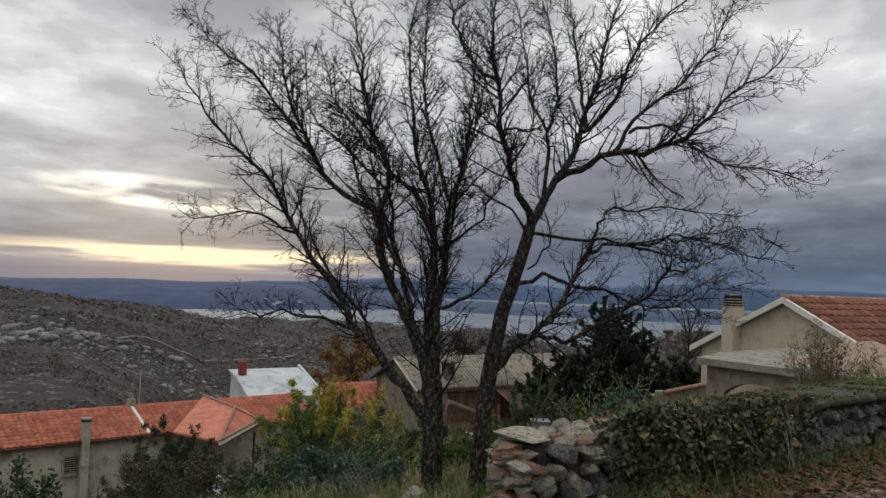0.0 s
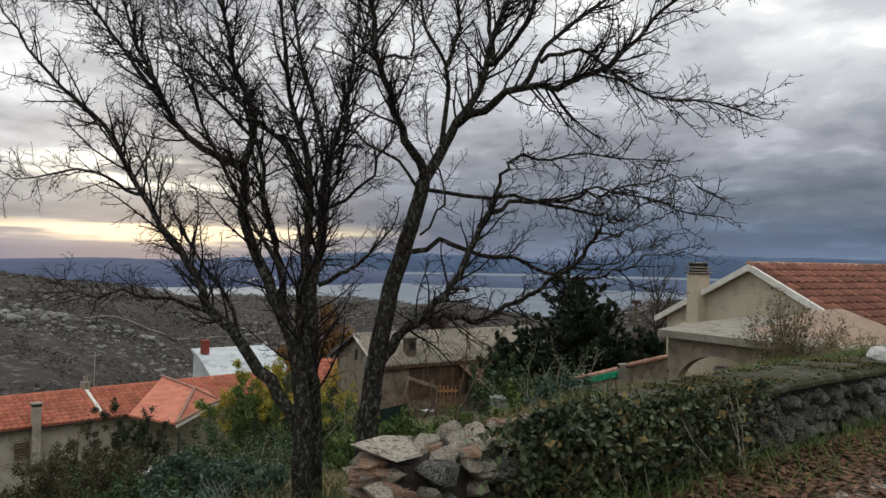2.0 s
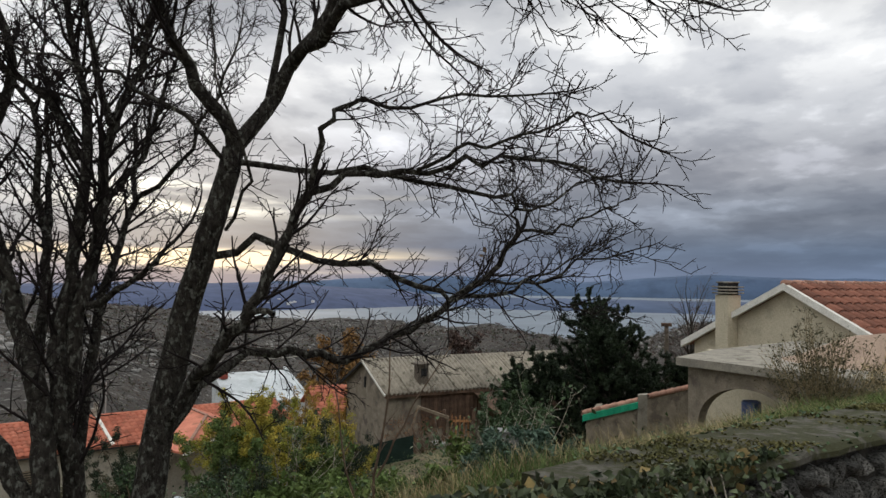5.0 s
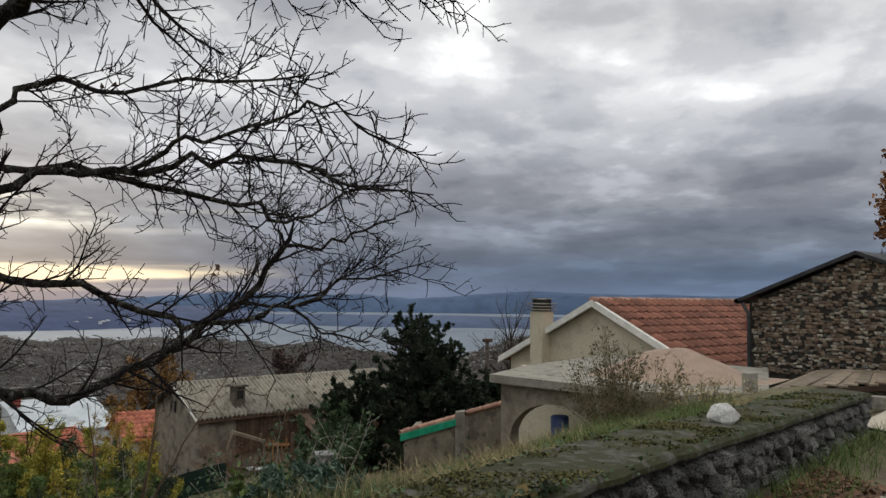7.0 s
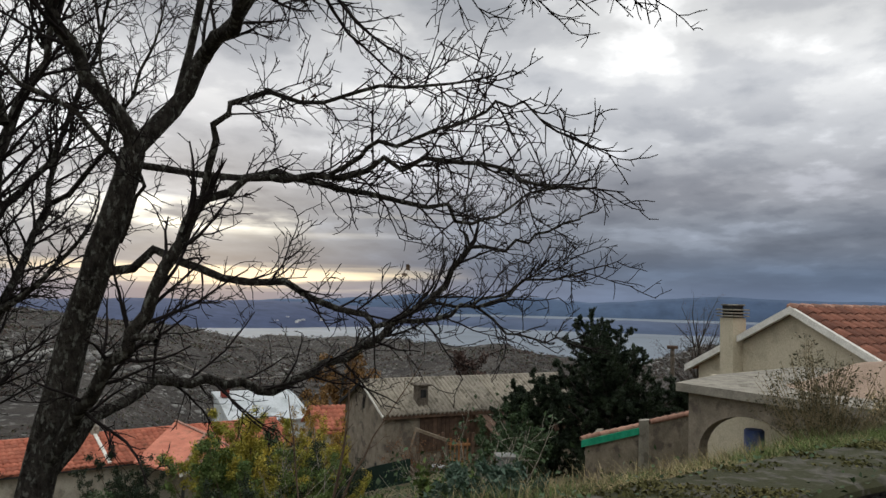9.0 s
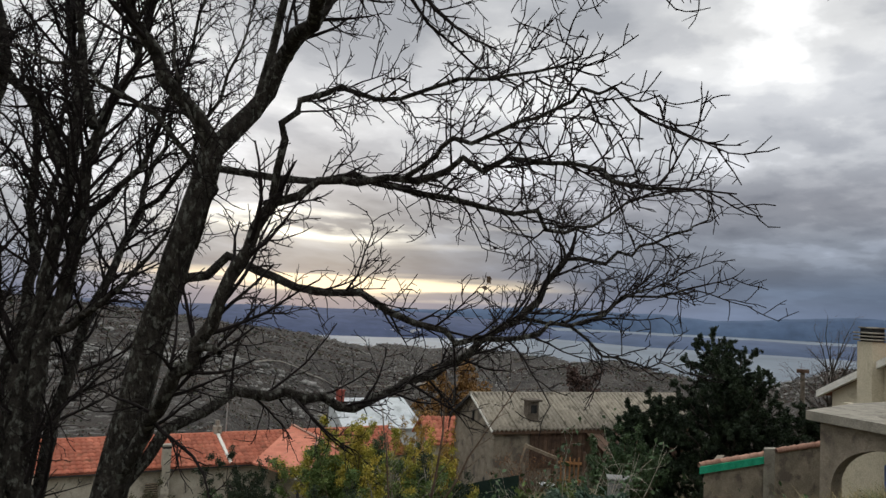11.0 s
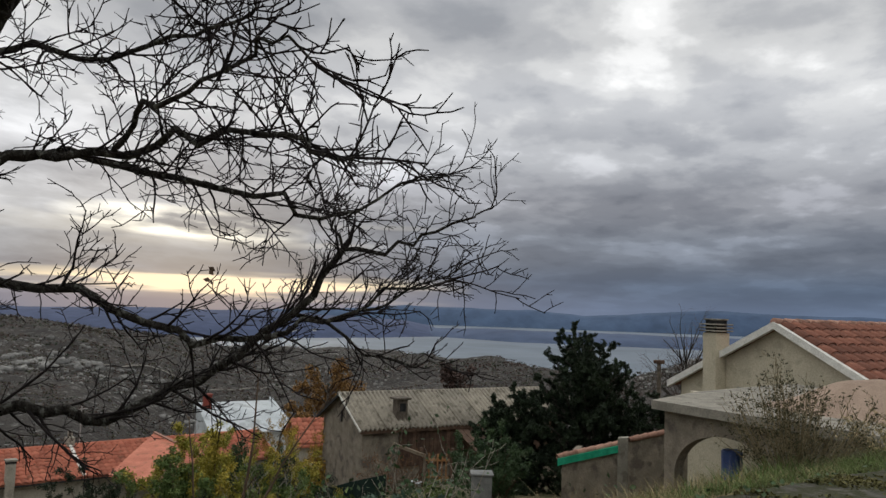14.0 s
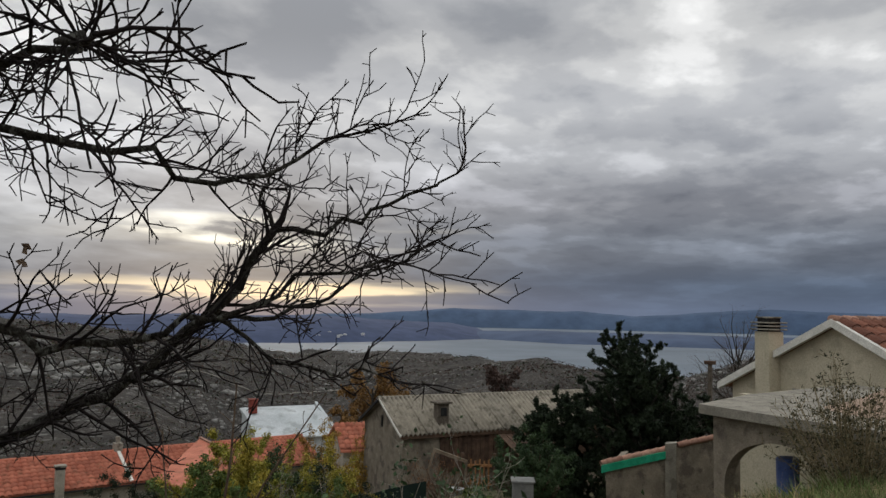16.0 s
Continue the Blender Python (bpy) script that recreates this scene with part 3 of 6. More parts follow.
shore("backdrop_mountains", -42, 40, ([-42, 40], [4600, 4600]), ([-42, -34, -29, -26, -22, -17, -13, -9, -5, -1, 40], [-0.7, -0.45, -0.15, 0.18, 0.02, 0.05, -0.25, 0.05, 0.40, 0.28, 0.1]), M_MOUNT, "faint mountains along the horizon, coloured haze blue", 41, 200, 0.09)

town_bm = bmesh.new()
for k in range(46):
    az = rng.normal(-37.5, 2.2)
    d = 2330 + abs(rng.normal(0, 60))
    c = heading(az, 0) * d
    add_box(town_bm, (HUB[0] + c.x, HUB[1] + c.y, -94 + (d - 2250) * 0.13), (1, 0.3), (rng.uniform(5, 11), 7, rng.uniform(4, 8)))
tagged(part("far_town_houses", town_bm, M_TOWN), "scatter of tiny pale houses on a far shore", "houses", kind="stuff")

# track across the left hillside
tr = np.array([(az, r) for az, r in zip(np.linspace(-56, -33, 60), np.interp(np.linspace(-56, -33, 60), [-56, -47, -40, -33], [205, 225, 262, 330]))])
tx, ty = HUB[0] + tr[:, 1] * np.sin(np.radians(tr[:, 0])), HUB[1] + tr[:, 1] * np.cos(np.radians(tr[:, 0]))
edge = [np.stack([tx * k + HUB[0] * (1 - k), ty * k + HUB[1] * (1 - k)], -1) for k in (0.998, 1.004)]
tv = np.vstack([np.column_stack([e, ground(e[:, 0], e[:, 1]) + 0.5]) for e in edge])
n = len(tx)
tagged(sheet("hill_track", tv, [(i, i + 1, n + i + 1, n + i) for i in range(n - 1)], M_TRACK), "thin pale track crossing the scrub hillside", "track", kind="structure")

# scrub and rock on the hills
hill_rg = np.random.default_rng(5)
m = 62000
saz = hill_rg.uniform(-82, 8, m)
sr_min = np.where(saz < -54, 46, 66)
sr = sr_min * (np.interp(saz, CREST_AZ, CREST_R) * 1.02 / sr_min) ** hill_rg.uniform(0.05, 1, m)
sx, sy = HUB[0] + sr * np.sin(np.radians(saz)), HUB[1] + sr * np.cos(np.radians(saz))
sz = ground(sx, sy)
thick = (ripple(sx, sy, 30, 77) + 0.6 * ripple(sx, sy, 9, 78)) > -0.25
centres = np.column_stack([sx, sy, sz])[thick]
size = hill_rg.uniform(0.14, 0.50, len(centres)) * np.clip(sr[thick] / 220, 0.55, 1.7)
REP = 5
big_size = np.repeat(size, REP)[:, None]
cl = np.repeat(centres, REP, axis=0)
cl = cl + hill_rg.normal(size=cl.shape) * big_size * np.array((1.0, 1.0, 0.4)) + np.array((0, 0, 0.35)) * big_size
hv, hf = leaves(cl, 1.0, hill_rg, long=1.2)
hv = (hv.reshape(-1, 4, 3) - cl[:, None]) * big_size[:, None] * 0.8 + cl[:, None]
tone = hill_rg.random(len(centres))
of_leaf = np.repeat(tone, REP)
for name_, mat_, lo_, hi_, text_ in (("hillside_scrub", M_PURPLETWIG, 0.0, 0.55, "grey-brown leafless scrub over the hillsides"), ("hillside_juniper", M_DARKLEAF, 0.55, 0.8, "dark evergreen bushes over the hillsides"), ("hillside_heath", M_HEATH, 0.8, 1.01, "dull olive heath over the hillsides")):
    sel = (of_leaf >= lo_) & (of_leaf < hi_)
    k_ = int(sel.sum())
    o_ = np.arange(k_)[:, None] * 4
    tagged(sheet(name_, hv[sel].reshape(-1, 3), np.concatenate([o_ + (0, 1, 2), o_ + (0, 2, 3)], 0), mat_), text_, "scrub", kind="stuff")


def lump_mesh(name, material, rg, stretch=(1, 1, 1), jitter=0.18, sub=1):
    """A broken stone of about unit size."""
    bm = bmesh.new()
    bmesh.ops.create_cube(bm, size=1.0)
    bmesh.ops.bevel(bm, geom=list(bm.edges), offset=0.17, segments=1, affect="EDGES")
    if sub > 1:
        bmesh.ops.triangulate(bm, faces=[f for f in bm.faces if f.calc_area() > 0.2])
        bmesh.ops.subdivide_edges(bm, edges=[e for e in bm.edges if e.calc_length() > 0.5], cuts=1)
        bmesh.ops.triangulate(bm, faces=list(bm.faces))
    for v in bm.verts:
        v.co = Vector([c * s * (1 + rg.normal() * jitter) for c, s in zip(v.co, stretch)])
    bmesh.ops.triangulate(bm, faces=list(bm.faces))
    me = bpy.data.meshes.new(name)
    bm.to_mesh(me)
    bm.free()
    me.materials.append(material)
    return me


def hull_mesh(name, material, rg, points=20, square=3.5, jitter=0.16):
    """An angular broken stone of about unit size: flat facets with sharp corners."""
    bm = bmesh.new()
    for _ in range(points):
        d = rg.normal(size=3)
        d /= (np.abs(d) ** square).sum() ** (1 / square)
        bm.verts.new(d * 0.5 * (1 + rg.uniform(-jitter, jitter * 0.4)))
    out = bmesh.ops.convex_hull(bm, input=list(bm.verts))
    bmesh.ops.delete(bm, geom=[g for g in out["geom_interior"] if isinstance(g, bmesh.types.BMVert)], context="VERTS")
    me = bpy.data.meshes.new(name)
    bm.to_mesh(me)
    bm.free()
    me.materials.append(material)
    return me


rock_v, rock_f, base_n = [], [], 0
lump = hull_mesh("crag_shape", M_HILLROCK, hill_rg, 14)
lv = np.array([v.co[:] for v in lump.vertices])
lf = np.array([p.vertices[:] for p in lump.polygons], int)
bpy.data.meshes.remove(lump)
kr = 15000
raz = hill_rg.uniform(-80, -2, kr)
rrr = np.interp(raz, CREST_AZ, CREST_R) * hill_rg.uniform(0.38, 1.0, kr)
rx, ry = HUB[0] + rrr * np.sin(np.radians(raz)), HUB[1] + rrr * np.cos(np.radians(raz))
keep = (ripple(rx, ry, 45, 91) + 0.6 * ripple(rx, ry, 14, 92)) > 0.16
rz = ground(rx, ry)
for x, y, z in zip(rx[keep], ry[keep], rz[keep]):
    cliff = 1.7 if x < -150 and y < 190 else 1.0
    s = (0.22 + 1.7 * hill_rg.random() ** 3.5) * cliff * np.array((1.3, 1.0, 0.8))
    a = hill_rg.uniform(0, 6.28)
    q = lv * s
    q = np.stack([q[:, 0] * math.cos(a) - q[:, 1] * math.sin(a), q[:, 0] * math.sin(a) + q[:, 1] * math.cos(a), q[:, 2]], 1)
    rock_v.append(q + (x, y, z)), rock_f.append(lf + base_n)
    base_n += len(lv)
tagged(sheet("hillside_rocks", np.concatenate(rock_v), np.concatenate(rock_f), M_HILLROCK), "grey-white limestone outcrops on the hillside", "rocks", kind="stuff")


# ---- the two bare trees ----
def limb(ctrl, r0, r1, n=14, bend=0.012, rg=rng):
    pts = curve_pts(ctrl, n)
    pts[1:-1] += rg.normal(size=(n - 2, 3)) * bend
    return pts, np.linspace(r0, r1, n) * 0.84


def bare_tree(name, label, at, trunk, limbs, rg, twig_gap=0.055, reach=0.56, side_gap=0.060, bud=0.045):
    tree = thing(name, label, "tree", at)
    tv, tf = tubes([trunk], 12)
    sheet("trunk", tv, tf, M_BARK, tree, "dark fissured trunk with grey lichen", True)
    for line in limbs:
        v, f = tubes([line], 8)
        sheet("limb", v, f, M_BARK, tree, smooth=True)
    sides = []
    for line in limbs:
        k = float(np.clip(line[1][0] / 0.034, 0.28, 1.0))
        high = 0.62 if line[0][:, 2].mean() > 2.4 else 1.0
        k = max(k, 0.62) if high < 1 else k
        sides += sprout([line], side_gap * (0.55 + 0.45 * k) * high, reach * k, rg, 0.72, 7, 0.11, 0.035, 0.5, 0.009 * k, 0.0024, 0.22)
    sides += [(wander(p[-1], p[-1] - p[-2], 0.16, 5, rg, 0.12, 0.04), np.linspace(max(q[-1], 0.0035), 0.0018, 5)) for p, q in limbs]
    second = sprout(sides, 0.09, 0.19, rg, 0.8, 5, 0.15, 0.04, 0.6, 0.0052, 0.0023, 0.2)
    v, f = tubes(sides, 5)
    tagged(sheet("branches", v, f, M_TWIG, tree, "thin dark side branches", True), kind="stuff")
    twigs = sprout(sides + second, twig_gap * 1.2, 0.11, rg, 0.85, 4, 0.18, 0.03, 0.7, 0.0035, 0.0020, 0.1)
    spurs = sprout(twigs + second, bud * 1.2, 0.042, rg, 0.9, 2, 0.1, 0.0, 0.7, 0.0024, 0.0016, 0.15)
    v, f = tubes(second + twigs + [s for s in spurs], 3)
    tagged(sheet("twigs", v, f, M_TWIG, tree, "dense fine leafless twigs with short spurs"), kind="stuff")
    return tree


tree_rg = np.random.default_rng(12)
r_trunk = limb([(0.46, 5.70, -0.5), (0.49, 5.68, -0.02), (0.52, 5.68, 0.3), (0.53, 5.7, 0.57), (0.56, 5.74, 0.84), (0.59, 5.77, 1.08), (0.64, 5.79, 1.32), (0.71, 5.8, 1.56), (0.77, 5.82, 1.76), (0.82, 5.84, 1.98)], 0.092, 0.056, 20, 0.004, tree_rg)
r_limbs = [limb(*a, rg=tree_rg) for a in (
    ([(0.82, 5.84, 1.98), (0.81, 5.74, 2.08), (0.76, 5.66, 2.26), (0.74, 5.52, 2.43), (0.72, 5.32, 2.65), (0.73, 5.16, 2.98), (0.7, 5.06, 3.19), (0.74, 4.98, 3.48)], 0.042, 0.008, 16),
    ([(0.73, 5.15, 3.02), (0.6, 5.05, 3.09), (0.45, 5, 3.34), (0.4, 4.95, 3.59)], 0.02, 0.006, 10),
    ([(0.72, 5.32, 2.63), (0.81, 5.28, 2.68), (0.98, 5.22, 2.64), (1, 5.2, 2.77), (1.06, 5.2, 3.1)], 0.014, 0.005, 12),
    ([(0.82, 5.84, 1.98), (0.88, 6, 2.22), (0.98, 6.03, 2.38), (1.07, 6.1, 2.56), (1.18, 6.16, 2.85), (1.28, 6.2, 3.31), (1.33, 6.25, 3.66), (1.43, 6.3, 3.96)], 0.048, 0.008, 18),
    ([(1.17, 6.15, 2.8), (1.35, 6.1, 2.94), (1.47, 6.05, 3.09), (1.59, 6, 3.37), (1.72, 6, 3.55), (1.99, 6, 3.79)], 0.026, 0.006, 12),
    ([(1.19, 6.16, 2.84), (1.11, 6.3, 3.2), (1.02, 6.4, 3.73), (0.93, 6.45, 4.07)], 0.022, 0.006, 10),
    ([(0.88, 6, 2.22), (0.87, 6.1, 2.77), (0.92, 6.15, 3.03), (0.91, 6.2, 3.48), (0.76, 6.2, 3.99)], 0.022, 0.006, 12),
    ([(0.87, 6.1, 2.8), (0.75, 6, 3.05), (0.7, 5.95, 3.43), (0.6, 5.9, 3.9)], 0.016, 0.005, 10),
    ([(0.98, 6.03, 2.38), (1.24, 5.9, 2.45), (1.49, 5.8, 2.55), (1.75, 5.78, 2.56), (2, 5.8, 2.64), (2.22, 5.8, 2.84), (2.41, 5.8, 3.02), (2.68, 5.8, 3.19)], 0.036, 0.006, 18),
    ([(1.49, 5.8, 2.55), (1.58, 5.85, 2.7), (1.72, 5.9, 2.91), (1.95, 5.95, 3.11), (2.17, 6, 3.35), (2.35, 6.1, 3.79)], 0.024, 0.006, 14),
    ([(1.6, 5.85, 2.72), (1.75, 5.75, 2.75), (1.88, 5.72, 2.73), (2, 5.7, 2.66), (2.19, 5.68, 2.48), (2.39, 5.66, 2.41), (2.63, 5.65, 2.39), (2.83, 5.65, 2.3)], 0.017, 0.005, 16),
    ([(0.54, 5.74, 0.72), (0.72, 5.7, 0.95), (0.95, 5.63, 1.13), (1.12, 5.59, 1.29), (1.22, 5.62, 1.52), (1.33, 5.66, 1.75)], 0.036, 0.022, 16),
    ([(1.33, 5.66, 1.75), (1.4, 5.6, 1.95), (1.46, 5.6, 2.03), (1.49, 5.72, 2.11), (1.64, 5.83, 2.1), (1.86, 5.85, 2.13), (2.12, 5.7, 2.08), (2.33, 5.6, 2.05)], 0.016, 0.004, 16),
    ([(1.33, 5.66, 1.75), (1.46, 5.75, 1.81), (1.58, 5.8, 1.84), (1.79, 5.86, 1.85), (1.95, 5.88, 1.88), (2.06, 5.9, 1.88), (2.24, 5.85, 1.86), (2.46, 5.65, 1.77), (2.59, 5.6, 1.74)], 0.018, 0.004, 18),
    ([(0.85, 5.86, 1.92), (1.11, 5.92, 1.89), (1.43, 5.98, 1.87), (1.58, 6.03, 1.84), (1.8, 6.08, 1.8), (1.95, 6.22, 1.78), (1.99, 6.38, 1.74), (2.05, 6.52, 1.76), (2.16, 6.65, 1.85), (2.27, 6.7, 1.9)], 0.017, 0.004, 20),
    ([(1.71, 5.85, 1.85), (1.92, 5.72, 1.89), (2.1, 5.62, 1.91), (2.28, 5.55, 1.92), (2.43, 5.5, 1.96), (2.56, 5.5, 1.89)], 0.01, 0.003, 14),
    ([(0.54, 5.75, 0.7), (0.62, 5.9, 0.91), (0.61, 6.05, 0.99), (0.65, 6.2, 1.04), (0.77, 6.35, 1.06), (0.88, 6.45, 1.04), (0.97, 6.55, 0.99), (1.06, 6.65, 1.03), (1.13, 6.72, 1.09), (1.26, 6.78, 1.16), (1.37, 6.8, 1.22), (1.47, 6.82, 1.32), (1.63, 6.82, 1.42), (1.74, 6.86, 1.58), (1.81, 6.88, 1.67)], 0.03, 0.016, 28),
    ([(1.81, 6.88, 1.67), (1.98, 6.95, 1.68), (2.13, 7, 1.74), (2.26, 7.05, 1.82), (2.34, 7.1, 1.89)], 0.011, 0.003, 12),
    ([(1.81, 6.88, 1.67), (1.78, 6.85, 1.79), (1.8, 6.85, 1.91)], 0.008, 0.003, 7),
    ([(1.63, 6.82, 1.42), (1.79, 6.9, 1.42), (1.94, 6.95, 1.46), (2.09, 7, 1.55), (2.23, 7.05, 1.62)], 0.01, 0.003, 12),
    ([(0.7, 5.8, 1.5), (0.93, 5.85, 1.57), (1.03, 5.9, 1.56), (1.16, 5.95, 1.5), (1.37, 6.02, 1.5), (1.56, 6.1, 1.41), (1.69, 6.18, 1.36), (1.79, 6.25, 1.34), (1.93, 6.3, 1.35), (2, 6.38, 1.42), (2.12, 6.45, 1.43), (2.2, 6.5, 1.5), (2.4, 6.55, 1.55)], 0.022, 0.004, 24),
    ([(2.01, 6.4, 1.42), (2.1, 6.5, 1.33), (2.21, 6.6, 1.28), (2.32, 6.7, 1.27)], 0.007, 0.003, 9),
    ([(0.8, 5.84, 1.9), (0.77, 5.7, 2.04), (0.61, 5.6, 2.16), (0.39, 5.5, 2.28), (0.11, 5.4, 2.35), (-0.1, 5.3, 2.43), (-0.34, 5.2, 2.52)], 0.014, 0.004, 14),
    ([(0.82, 5.8, 1.62), (1.02, 5.7, 1.81), (1.05, 5.6, 1.97), (0.95, 5.55, 2.25), (0.96, 5.5, 2.44)], 0.01, 0.004, 12))]
bare_tree("bare_tree", "tall leafless dark tree leaning beside the stone wall", (0.46, 5.8, -0.3), r_trunk, r_limbs, tree_rg)
stub_line = limb([(1.12, 5.59, 1.28), (1.19, 5.58, 1.29), (1.24, 5.57, 1.275)], 0.016, 0.013, 4, 0.001, tree_rg)

r_tree = bpy.data.objects["bare_tree"]
sheet("limb", *tubes([stub_line], 8), M_BARK, r_tree, smooth=True)

l_trunk = limb([(0.16, 5.58, -0.55), (0.14, 5.5, -0.02), (0.14, 5.5, 0.29), (0.11, 5.52, 0.6), (0.04, 5.54, 0.87)], 0.084, 0.060, 14, 0.004, tree_rg)
l_limbs = [limb(*a, rg=tree_rg) for a in (
    ([(0.14, 5.5, 0.29), (-0.03, 5.48, 0.56), (-0.22, 5.47, 0.74), (-0.38, 5.46, 0.94), (-0.6, 5.46, 1.13), (-0.71, 5.47, 1.33), (-0.9, 5.48, 1.54), (-1.1, 5.49, 1.75), (-1.32, 5.45, 2.13), (-1.54, 5.4, 2.38), (-1.85, 5.3, 2.72), (-2.09, 5.2, 3.02), (-2.26, 5.15, 3.32)], 0.056, 0.006, 28),
    ([(-1.2, 5.48, 1.88), (-1.33, 5.47, 1.93), (-1.54, 5.35, 2.05), (-1.89, 5.25, 2), (-2.19, 5.2, 2.02)], 0.018, 0.004, 10),
    ([(-0.57, 5.46, 1.07), (-0.79, 5.35, 1.15), (-1.11, 5.3, 1.2), (-1.4, 5.25, 1.15), (-1.62, 5.2, 1.24)], 0.02, 0.005, 12),
    ([(0.04, 5.54, 0.87), (-0.09, 5.56, 1.1), (-0.2, 5.58, 1.3), (-0.36, 5.63, 1.55), (-0.44, 5.63, 1.88), (-0.43, 5.63, 2.05), (-0.65, 5.65, 2.15)], 0.056, 0.03, 16),
    ([(-0.46, 5.63, 2.07), (-0.85, 5.6, 2.27), (-1.06, 5.55, 2.54), (-1.28, 5.5, 2.92), (-1.39, 5.5, 3.25), (-1.47, 5.5, 3.67)], 0.032, 0.006, 14),
    ([(-1.06, 5.55, 2.52), (-1.39, 5.4, 2.98), (-1.64, 5.3, 3.32), (-1.98, 5.25, 3.53), (-2.14, 5.2, 3.79)], 0.018, 0.005, 12),
    ([(-0.46, 5.63, 2.07), (-0.41, 5.7, 2.4), (-0.62, 5.75, 2.81), (-0.75, 5.8, 3.19), (-0.79, 5.8, 3.55), (-0.93, 5.8, 4.03)], 0.034, 0.006, 14),
    ([(-0.04, 5.6, 0.9), (-0.21, 5.75, 1.3), (-0.33, 5.85, 1.55), (-0.45, 5.9, 1.86), (-0.51, 5.92, 2.23), (-0.92, 5.9, 2.65), (-1.33, 5.85, 3.02), (-1.38, 5.8, 3.54)], 0.036, 0.005, 18),
    ([(0.12, 5.74, -0.5), (0.13, 5.68, 0), (0.12, 5.65, 0.45), (0.1, 5.6, 0.75), (0.03, 5.65, 1.06), (0.02, 5.7, 1.35), (0.01, 5.75, 1.55), (-0.05, 5.85, 2.1), (-0.22, 5.9, 2.48), (-0.28, 5.9, 2.88), (-0.35, 5.9, 3.34), (-0.3, 5.9, 4)], 0.072, 0.006, 26),
    ([(0.1, 5.62, 0.75), (0.08, 5.7, 1.14), (0.09, 5.77, 1.55), (0.09, 5.83, 2.01), (0.14, 5.9, 2.32), (0.18, 5.97, 2.57), (0.19, 6, 2.98), (0.23, 6, 3.28)], 0.048, 0.006, 18),
    ([(0.11, 5.72, 1.27), (0.32, 5.75, 1.37), (0.5, 5.8, 1.52), (0.62, 5.85, 1.72)], 0.022, 0.006, 10),
    ([(0.14, 5.8, 2.12), (0.02, 5.8, 2.46), (-0.1, 5.8, 2.85), (-0.15, 5.75, 3.29), (-0.1, 5.7, 3.91)], 0.024, 0.006, 12),
    ([(-0.06, 5.8, 1.97), (-0.16, 5.75, 2.21), (-0.36, 5.6, 2.43), (-0.59, 5.5, 2.71), (-0.77, 5.4, 2.94), (-0.89, 5.35, 3.33)], 0.026, 0.006, 14),
    ([(0.2, 6, 2.73), (0.15, 5.95, 2.48), (0.33, 5.95, 3.1), (0.42, 5.95, 3.6)], 0.016, 0.005, 9),
    ([(0.12, 5.66, 0.3), (0.05, 5.8, 0.97), (-0.06, 5.95, 1.24), (-0.1, 6.1, 1.51), (-0.19, 6.25, 1.75), (-0.34, 6.45, 2.05), (-0.35, 6.55, 2.32), (-0.38, 6.65, 2.7)], 0.034, 0.008, 16),
    ([(-0.19, 6.25, 1.75), (0.1, 6.2, 1.93), (0.29, 6.2, 2.13), (0.45, 6.25, 2.47), (0.49, 6.3, 2.74)], 0.018, 0.005, 12),
    ([(0, 5.45, 1.35), (-0.25, 5.25, 1.9), (-0.45, 5.05, 2.5), (-0.55, 4.95, 3)], 0.02, 0.005, 12),
    ([(-0.22, 5.47, 0.74), (-0.62, 5.65, 1.2), (-0.98, 5.78, 1.5), (-1.3, 5.88, 1.9), (-1.55, 5.9, 2.3)], 0.02, 0.005, 12),
    ([(0.05, 5.8, 1.7), (0, 6.1, 2), (0.02, 6.3, 2.5), (0.1, 6.45, 3.2)], 0.024, 0.005, 12),
    ([(-0.33, 5.85, 1.55), (-0.62, 6.1, 2), (-0.86, 6.25, 2.55), (-0.95, 6.3, 3.1)], 0.022, 0.005, 12))]
bare_tree("bare_tree", "tall leafless many-stemmed dark tree on the slope", (0.1, 5.7, -0.45), l_trunk, l_limbs, tree_rg, twig_gap=0.044, reach=0.64, side_gap=0.055)

# last withered leaves that hang on the bare tree
for lx, ly, lz in ((1.95, 5.98, 1.53), (1.49, 6.03, 2.22), (1.51, 6.0, 2.16)):
    for _ in range(4):
        v, f = leaves(np.array([(lx, ly, lz)]) + tree_rg.normal(size=(1, 3)) * 0.014, 0.017, tree_rg, spread=0.5)
        tagged(sheet("withered_leaf", v, f, M_BROWNTWIG), "withered brown leaf clinging to a bare twig", "leaf", "withered leaves")


# ---- stone wall beside the lane ----
def gz_at(x, y):
    return float(ground(np.array([x]), np.array([y]))[0])


wall_rg = np.random.default_rng(3)
wall = tagged(new("stone_wall"), "low mossy limestone retaining wall with ivy and ruined end", "wall", kind="structure")
core = bmesh.new()
av = np.arange(0.2, 10.65, 0.35)
prev = None
for a in av:
    f0, b0 = plan(a, wall_face(a) + 0.07), plan(a, wall_face(a) + wall_wide(a) - 0.06)
    t = float(wall_top(a)) - 0.06
    ring = [core.verts.new((*f0, -0.6)), core.verts.new((*f0, t)), core.verts.new((*b0, t)), core.verts.new((*b0, -0.6))]
    if prev:
        for i in range(4):
            core.faces.new((prev[i], prev[(i + 1) % 4], ring[(i + 1) % 4], ring[i]))
    else:
        core.faces.new(ring)
    prev = ring
core.faces.new(prev[::-1])
part("mortar_core", core, M_MORTAR, wall)

STONE_MESHES = [hull_mesh("stone", M_STONE, wall_rg, 26, 4.0, 0.14) for k in range(12)]
RUST_MESHES = [hull_mesh("stone", M_RUSTSTONE, wall_rg, 18, 3.5, 0.2) for k in range(8)]
